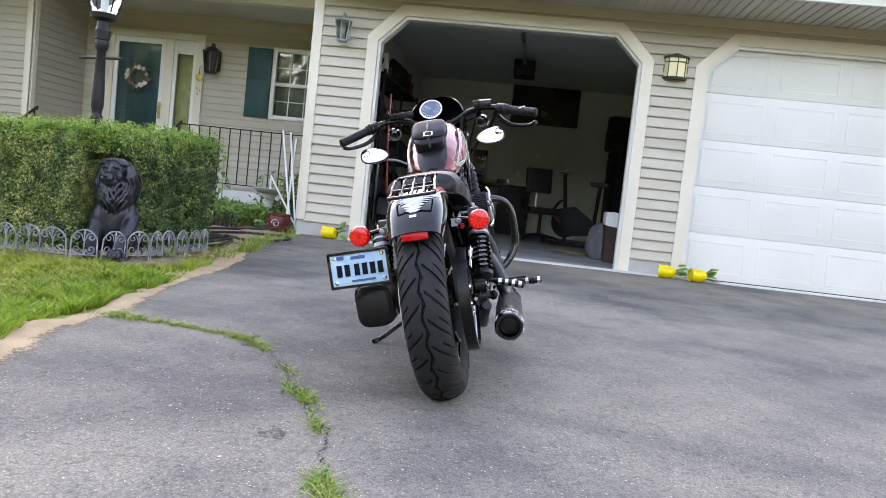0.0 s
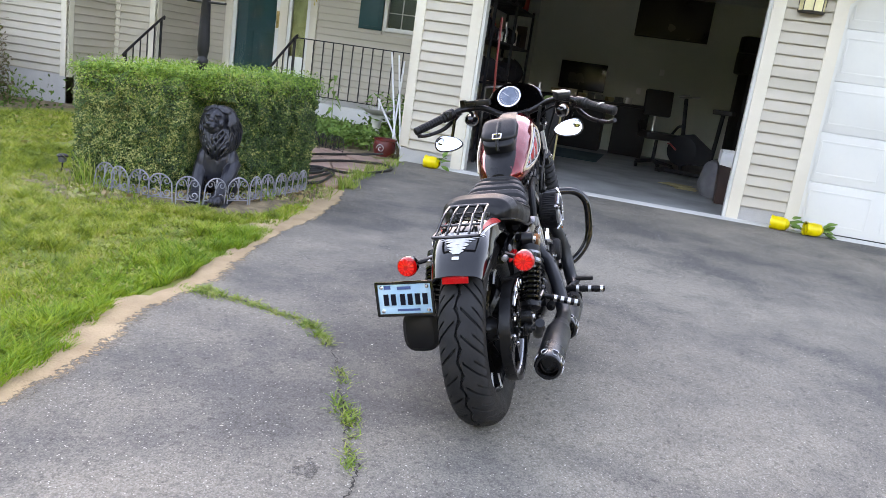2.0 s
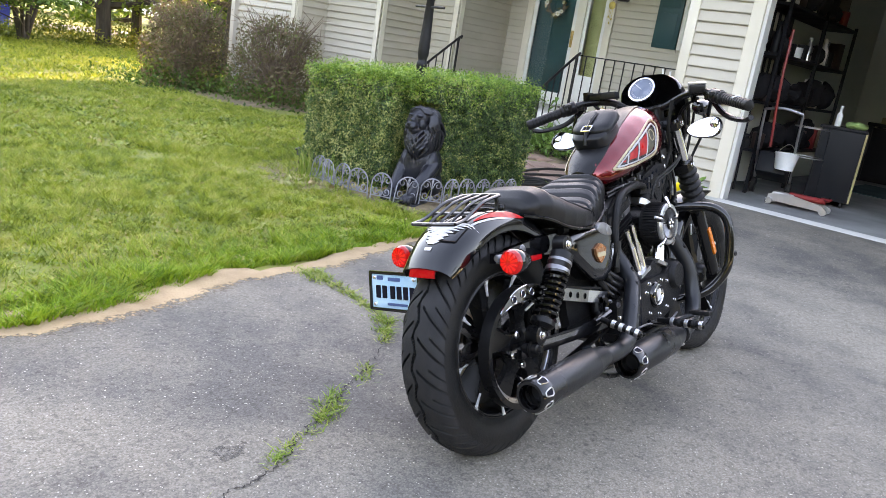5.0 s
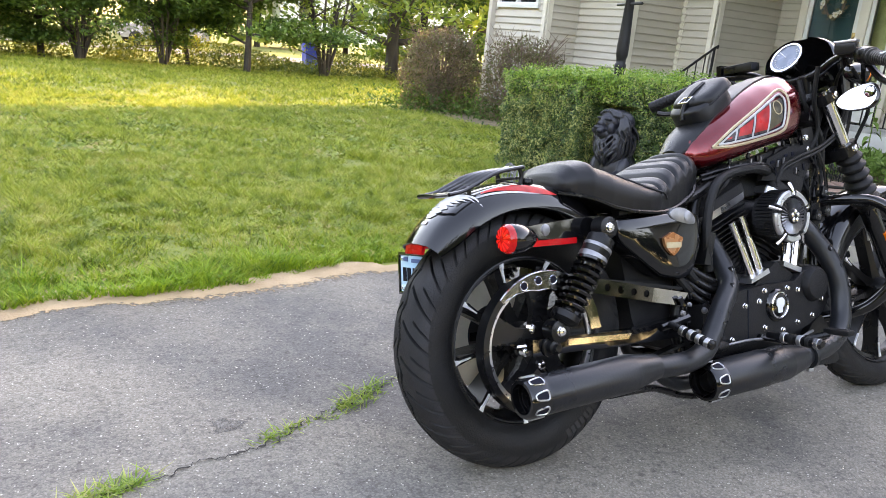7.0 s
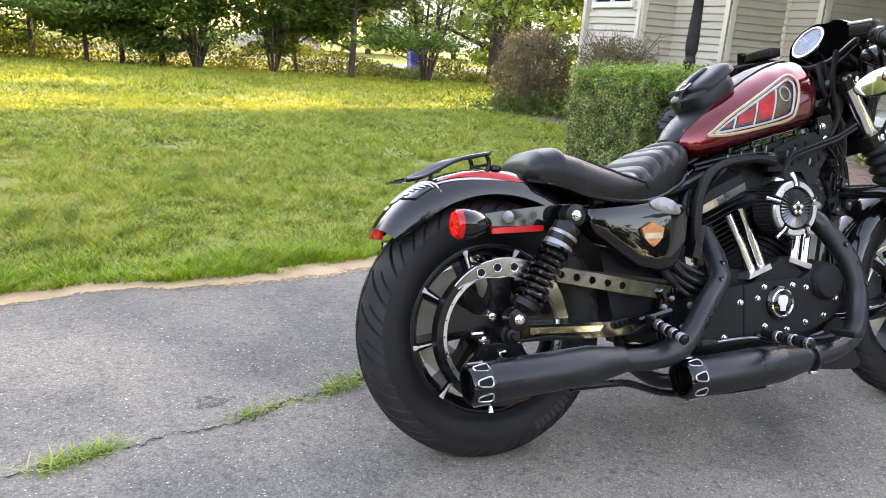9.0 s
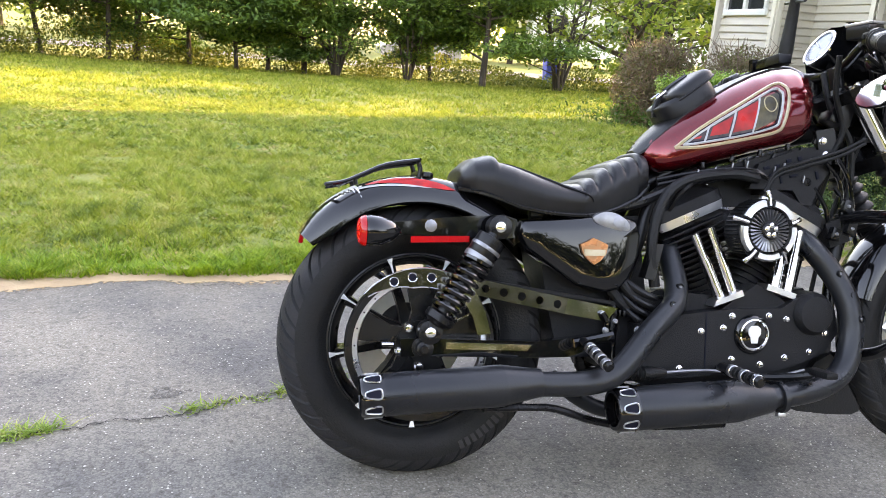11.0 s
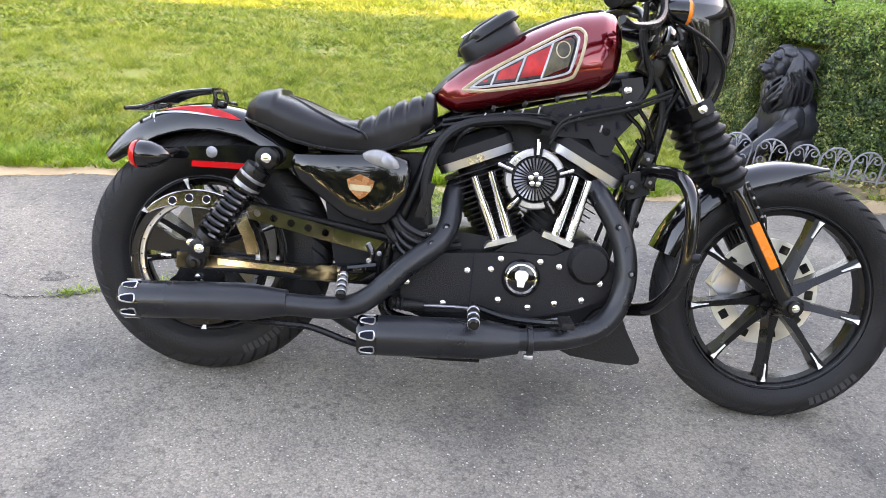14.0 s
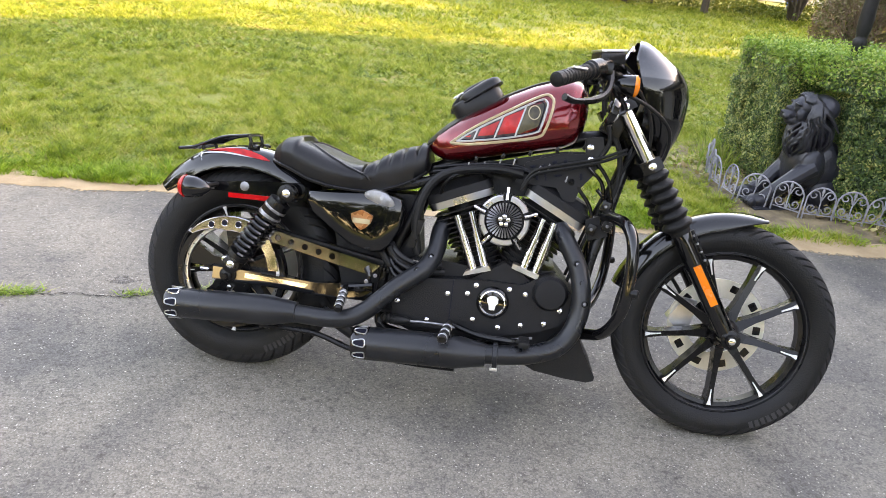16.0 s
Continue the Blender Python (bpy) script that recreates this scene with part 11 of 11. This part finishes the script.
tpart("brake_rod", [(0.55, -0.17, 0.255), (0.70, -0.175, 0.262), (0.85, -0.18, 0.246), (0.95, -0.17, 0.26)], 0.0038, K_FIN, 8, 4)
tpart("brake_pedal", [(0.72, -0.17, 0.265), (0.80, -0.19, 0.25), (0.88, -0.21, 0.252), (0.92, -0.24, 0.262)], 0.009, K_SATIN, 8, 4)
bm = B()
box(bm, (0.925, -0.265, 0.270), (0.03, 0.075, 0.016), bevel=0.005)
part("pedal_pad", bm, K_RUB, bike)
bm = B()
lathe(bm, (0.535, -0.17, 0.255), (1, 0, 0.03), [(0, 0.012), (0.02, 0.016), (0.045, 0.013), (0.06, 0.008)], 12)
part("rod_boot", bm, K_RUB, bike)
tpart("side_stand", [(0.86, 0.13, 0.20), (0.80, 0.24, 0.16), (0.74, 0.33, 0.115), (0.70, 0.36, 0.108)], 0.010, K_SATIN, 10, 4, "black side stand")

# swing arm bag on the left
bm = B()
rings = []
for x, k in ((-0.06, 0.75), (-0.05, 0.95), (-0.02, 1.0), (0.25, 1.0), (0.32, 0.95), (0.335, 0.8)):
    ring = []
    for i in range(24):
        a = 2 * math.pi * i / 24
        ring.append(Vector((x + 0.0, 0.182 + 0.062 * k * math.copysign(abs(math.cos(a)) ** 0.6, math.cos(a)), 0.345 + 0.070 * k * math.copysign(abs(math.sin(a)) ** 0.6, math.sin(a)) + 0.06 * (x - 0.1))))
    rings.append(ring)
loft(bm, rings)
bag = part("swing_arm_bag", bm, K_LEATHER, bike, "black leather swing arm bag")
for x in (0.03, 0.22):
    bm = B()
    tube(bm, [(x, 0.19, 0.418 + 0.06 * (x - 0.1)), (x, 0.247, 0.385), (x, 0.250, 0.32), (x, 0.246, 0.29)], 0.008, 6, 4)
    part("bag_strap", bm, K_LEATHER, bag)
    bm = B()
    box(bm, (x, 0.256, 0.34), (0.03, 0.008, 0.03), bevel=0.002)
    part("bag_buckle", bm, K_CHROME, bag)

# handlebar, grips, levers, mirrors
tpart("handlebar", [(1.0, 0.30, 1.015), (1.045, 0.225, 1.038), (1.085, 0.14, 1.035), (1.095, 0.06, 1.0), (1.095, -0.06, 1.0), (1.085, -0.15, 1.035), (1.04, -0.235, 1.038), (0.99, -0.315, 1.010)], 0.0135, K_SATIN, 12, 6, "black handlebar")
for y in (-0.045, 0.045):
    tpart("riser", [(1.105, y, 0.95), (1.095, y, 1.005)], 0.019, K_SATIN, 12, 1)
for s, ge, gi in ((-1, (0.906, -0.440, 0.967), (0.990, -0.318, 1.008)), (1, (0.919, 0.418, 0.963), (1.0, 0.300, 1.012))):
    ge, gi = Vector(ge), Vector(gi)
    d = (ge - gi).normalized()
    ln = (ge - gi).length
    bm = B()
    lathe(bm, gi, d, [(0.0, 0.020), (0.004, 0.022), (0.012, 0.022), (0.016, 0.0175)] + [q for i in range(9) for q in ((0.020 + 0.0125 * i, 0.0175), (0.022 + 0.0125 * i, 0.0188), (0.030 + 0.0125 * i, 0.0188), (0.0315 + 0.0125 * i, 0.0175))] + [(ln - 0.008, 0.019), (ln, 0.0185), (ln + 0.004, 0.012)], 20)
    part("grip", bm, K_RUB, bike, "black rubber grip")
    bm = B()
    c = gi - d * 0.022
    lathe(bm, gi, d, [(-0.05, 0.019), (-0.045, 0.025), (-0.004, 0.025), (0.0, 0.021)], 16)
    box(bm, c + Vector((-0.014, 0, 0.004)), (0.020, 0.040, 0.026), bevel=0.004)
    sw = part("switch_housing", bm, K_SATIN, bike, "black switch housing")
    for i in range(3):
        bm = B()
        box(bm, c + Vector((-0.026, -0.012 + 0.012 * i, 0.006)), (0.006, 0.008, 0.010), bevel=0.002)
        part("switch_button", bm, K_RUB, sw)
    fwd = Vector((0.9, -s * 0.35, -0.25)).normalized()
    bm = B()
    p0 = gi - d * 0.055 + fwd * 0.03
    dz = Vector((0, 0, 0.020 if s > 0 else 0.0))
    tube(bm, [p0, gi + fwd * 0.060 + Vector((0, 0, -0.024)) + dz, gi + d * 0.06 + fwd * 0.068 + Vector((0, 0, -0.036)) + dz, ge - d * 0.02 + fwd * 0.050 + Vector((0, 0, -0.036)) + dz, ge + d * 0.012 + fwd * 0.035 + Vector((0, 0, -0.026)) + dz], [0.010, 0.011, 0.0095, 0.008, 0.0095], 8, 5)
    part("lever", bm, K_SATIN, bike, "black hand lever")
    bm = B()
    box(bm, gi - d * 0.06 + fwd * 0.012, (0.035, 0.035, 0.03), bevel=0.006)
    part("lever_perch", bm, K_SATIN, bike)
    mc = Vector((1.062, -0.232, 0.912)) if s < 0 else Vector((0.995, 0.292, 0.894))
    mr = new("mirror")
    mr.parent = bike
    tagged(mr, "oval rear-view mirror below the bar")
    bm = B()
    nrm = Vector((-0.965, -0.13 * s, 0.22 if s < 0 else 0.40)).normalized()
    u = Vector((0, s, 0.10)).normalized()
    v = nrm.cross(u).normalized()
    shape = lambda k, o: [mc + nrm * o + u * (0.066 * k * math.copysign(abs(math.cos(a)) ** 0.8, math.cos(a))) + v * (0.037 * k * (1 + 0.32 * math.cos(a)) * math.sin(a)) for a in [2 * math.pi * i / 28 for i in range(28)]]
    loft(bm, [shape(0.4, -0.024), shape(0.85, -0.016), shape(1.0, -0.002), shape(1.0, 0.002), shape(0.95, 0.004)], cap=True)
    part("mirror_shell", bm, K_GLOSS, mr)
    bm = B()
    bm.faces.new([bm.verts.new(p) for p in shape(0.90, 0.0052)])
    part("mirror_glass", bm, K_MIRROR, mr, "silvered mirror glass")
    bm = B()
    lathe(bm, mc + nrm * 0.0052 + u * 0.040 + v * (0.010 if s < 0 else -0.010), nrm, [(0.0, 0.0165), (0.003, 0.0165), (0.0035, 0.0150)], 20, cap=False)
    spot = part("spot_rim", bm, K_GLOSS, mr, "black rim of the round spot mirror")
    bm = B()
    lathe(bm, mc + nrm * 0.0052 + u * 0.040 + v * (0.010 if s < 0 else -0.010), nrm, [(0.0025, 0.0150), (0.0045, 0.009), (0.005, 0.001)], 20)
    part("spot_mirror", bm, K_MIRROR, spot, "small round convex mirror")
    bm = B()
    tube(bm, [mc - nrm * 0.02, mc - nrm * 0.04 + Vector((0, -s * 0.01, 0.03)), gi - d * 0.055 + Vector((0, 0, -0.012))], 0.007, 8, 4)
    part("mirror_stem", bm, K_GLOSS, mr)
bm = B()
box(bm, (1.04, -0.215, 1.052), (0.075, 0.055, 0.030), rot=(0, -8, 25), bevel=0.006)
part("master_cylinder", bm, K_SATIN, bike, "black brake fluid reservoir")
bm = B()
box(bm, (1.04, -0.215, 1.071), (0.078, 0.058, 0.007), rot=(0, -8, 25), bevel=0.002)
part("reservoir_lid", bm, K_ALU, bike)
bm = B()
box(bm, (0.955, -0.375, 1.002), (0.045, 0.030, 0.006), rot=(-12, 0, 34), bevel=0.002)
part("throttle_plate", bm, K_ALU, bike, "bright plate on the throttle grip")
bm = B()
box(bm, (1.055, 0.155, 1.060), (0.04, 0.11, 0.026), bevel=0.004)
for i in range(5):
    box(bm, (1.055, 0.215 + 0.004 * i, 1.062), (0.05, 0.002, 0.034))
part("bar_bag", bm, K_SATIN, bike, "small black box clamped to the bar")
for s in (-1, 1):
    bm = B()
    lathe(bm, (1.075, s * 0.205, 0.990), (1, 0, 0), [(-0.02, 0.004), (-0.012, 0.018), (0.01, 0.027), (0.042, 0.030)], 20)
    sg = part("front_signal", bm, K_GLOSS, bike, "black bullet front signal")
    bm = B()
    lathe(bm, (1.117, s * 0.205, 0.990), (1, 0, 0), [(0, 0.030), (0.006, 0.0305), (0.012, 0.024), (0.016, 0.010)], 20)
    part("lens", bm, K_AMBER, sg, "amber signal lens")
    tpart("signal_stalk", [(1.09, s * 0.205, 0.985), (1.075, s * 0.19, 1.01), (1.06, s * 0.20, 1.03)], 0.007, K_SATIN, 8, 3)

# instruments
gc = Vector((1.108, 0.022, 1.070))
gn = Vector((-0.86, 0, 0.50)).normalized()
bm = B()
lathe(bm, gc, gn, [(-0.055, 0.030), (-0.04, 0.046), (0.0, 0.051), (0.006, 0.052), (0.008, 0.047)], 32)
sp_ = part("speedometer", bm, K_GLOSS, bike, "round speedometer")
bm = B()
lathe(bm, gc, gn, [(0.005, 0.0525), (0.011, 0.0525), (0.012, 0.046), (0.006, 0.045)], 32, closed=True, cap=False)
part("bezel", bm, K_CHROME, sp_, "chrome bezel")
bm = B()
bm.faces.new([bm.verts.new(p) for p in ring_pts(gc + gn * 0.0085, gn, 0.0455, 32)])
part("dial", bm, K_DIAL, sp_, "blue-grey dial")
bm = B()
gu = Vector((0, 1, 0))
gv = gn.cross(gu)
for i in range(19):
    a = math.radians(-220 + 260 * i / 18)
    d = gu * -math.cos(a) + gv * -math.sin(a)
    tube(bm, [gc + gn * 0.0095 + d * 0.034, gc + gn * 0.0095 + d * 0.041], 0.0009, 4, 1)
tube(bm, [gc + gn * 0.0105, gc + gn * 0.0105 + (gu * 0.6 - gv * 0.5).normalized() * 0.033], 0.0011, 4, 1)
part("dial_marks", bm, K_WHITE, sp_)


# headlamp cowl
def cowl_sec(z):
    xc = float(np.interp(z, [0.805, 0.83, 0.87, 0.908, 0.95, 0.984, 1.02, 1.045, 1.066, 1.102, 1.138], [1.252, 1.270, 1.287, 1.297, 1.301, 1.302, 1.294, 1.278, 1.259, 1.205, 1.150]))
    xs = float(np.interp(z, [0.82, 0.857, 0.964, 1.03, 1.073, 1.134], [1.235, 1.215, 1.165, 1.140, 1.128, 1.140]))
    w = float(np.interp(z, [0.82, 0.86, 0.92, 1.0, 1.05, 1.08, 1.10, 1.115, 1.126, 1.131], [0.050, 0.085, 0.118, 0.130, 0.126, 0.116, 0.102, 0.082, 0.055, 0.025]))
    return xc, xs, w


for nm, z0, z1, mat_, lb in (("cowl", 0.81, 1.03, K_GLOSS, "gloss black headlamp cowl"), ("wind_screen", 1.025, 1.131, K_SMOKE, "dark smoked fly screen")):
    bm = B()
    rows = []
    for i in range(17):
        z = z0 + (z1 - z0) * math.sin(0.5 * math.pi * i / 16) if nm == "wind_screen" else z0 + (z1 - z0) * i / 16
        xc, xs, w = cowl_sec(z)
        f = [Vector((xs + (xc - xs) * math.cos(a) ** 0.8 if math.cos(a) > 0 else xs, w * math.sin(a), z)) for a in [math.pi * (k / 20 - 0.5) * 0.9999 for k in range(21)]]
        rows.append(f + [Vector((xs + (p.x - xs) * 0.965 - 0.004, p.y * 0.96, p.z)) for p in reversed(f)])
    loft(bm, rows)
    part(nm, bm, mat_, bike, lb, sharp=50)
bm = B()
lathe(bm, (1.165, 0, 0.905), (1, 0, 0), [(0.0, 0.03), (0.01, 0.068), (0.05, 0.076), (0.085, 0.074), (0.09, 0.05)], 28)
part("headlamp", bm, K_SATIN, bike)
for y in (-0.06, 0.03):
    tpart("clutch_cable", [(1.06, y * 3.5, 1.02), (1.14, y * 2, 0.99), (1.20, y, 0.90), (1.15, y, 0.78), (1.08, y, 0.60), (1.03, y * 1.2, 0.42)], 0.0055, K_RUB, 8, 6)
tpart("brake_line", [(1.03, -0.235, 0.995), (1.10, -0.215, 0.968), (1.18, -0.190, 0.935), (1.235, -0.155, 0.89), (1.245, -0.12, 0.83), (1.22, -0.10, 0.76)], 0.0055, K_RUB, 8, 6)
tpart("brake_line", [(1.05, -0.19, 1.03), (1.13, -0.17, 0.99), (1.19, -0.13, 0.90), (1.20, -0.10, 0.78)], 0.005, K_RUB, 8, 6)
tpart("wire_loom", [(1.05, -0.12, 1.02), (1.06, -0.10, 0.93), (1.09, -0.09, 0.84), (1.06, -0.08, 0.77)], 0.007, K_RUB, 8, 6)
tpart("wire_loom", [(1.06, -0.05, 0.99), (1.07, -0.07, 0.90), (1.12, -0.08, 0.82), (1.13, -0.075, 0.72), (1.10, -0.08, 0.62)], 0.008, K_RUB, 8, 6)
bm = B()
box(bm, (1.10, -0.06, 0.90), (0.06, 0.05, 0.09), rot=(0, 20, 0), bevel=0.006)
part("ignition_block", bm, K_SATIN, bike)
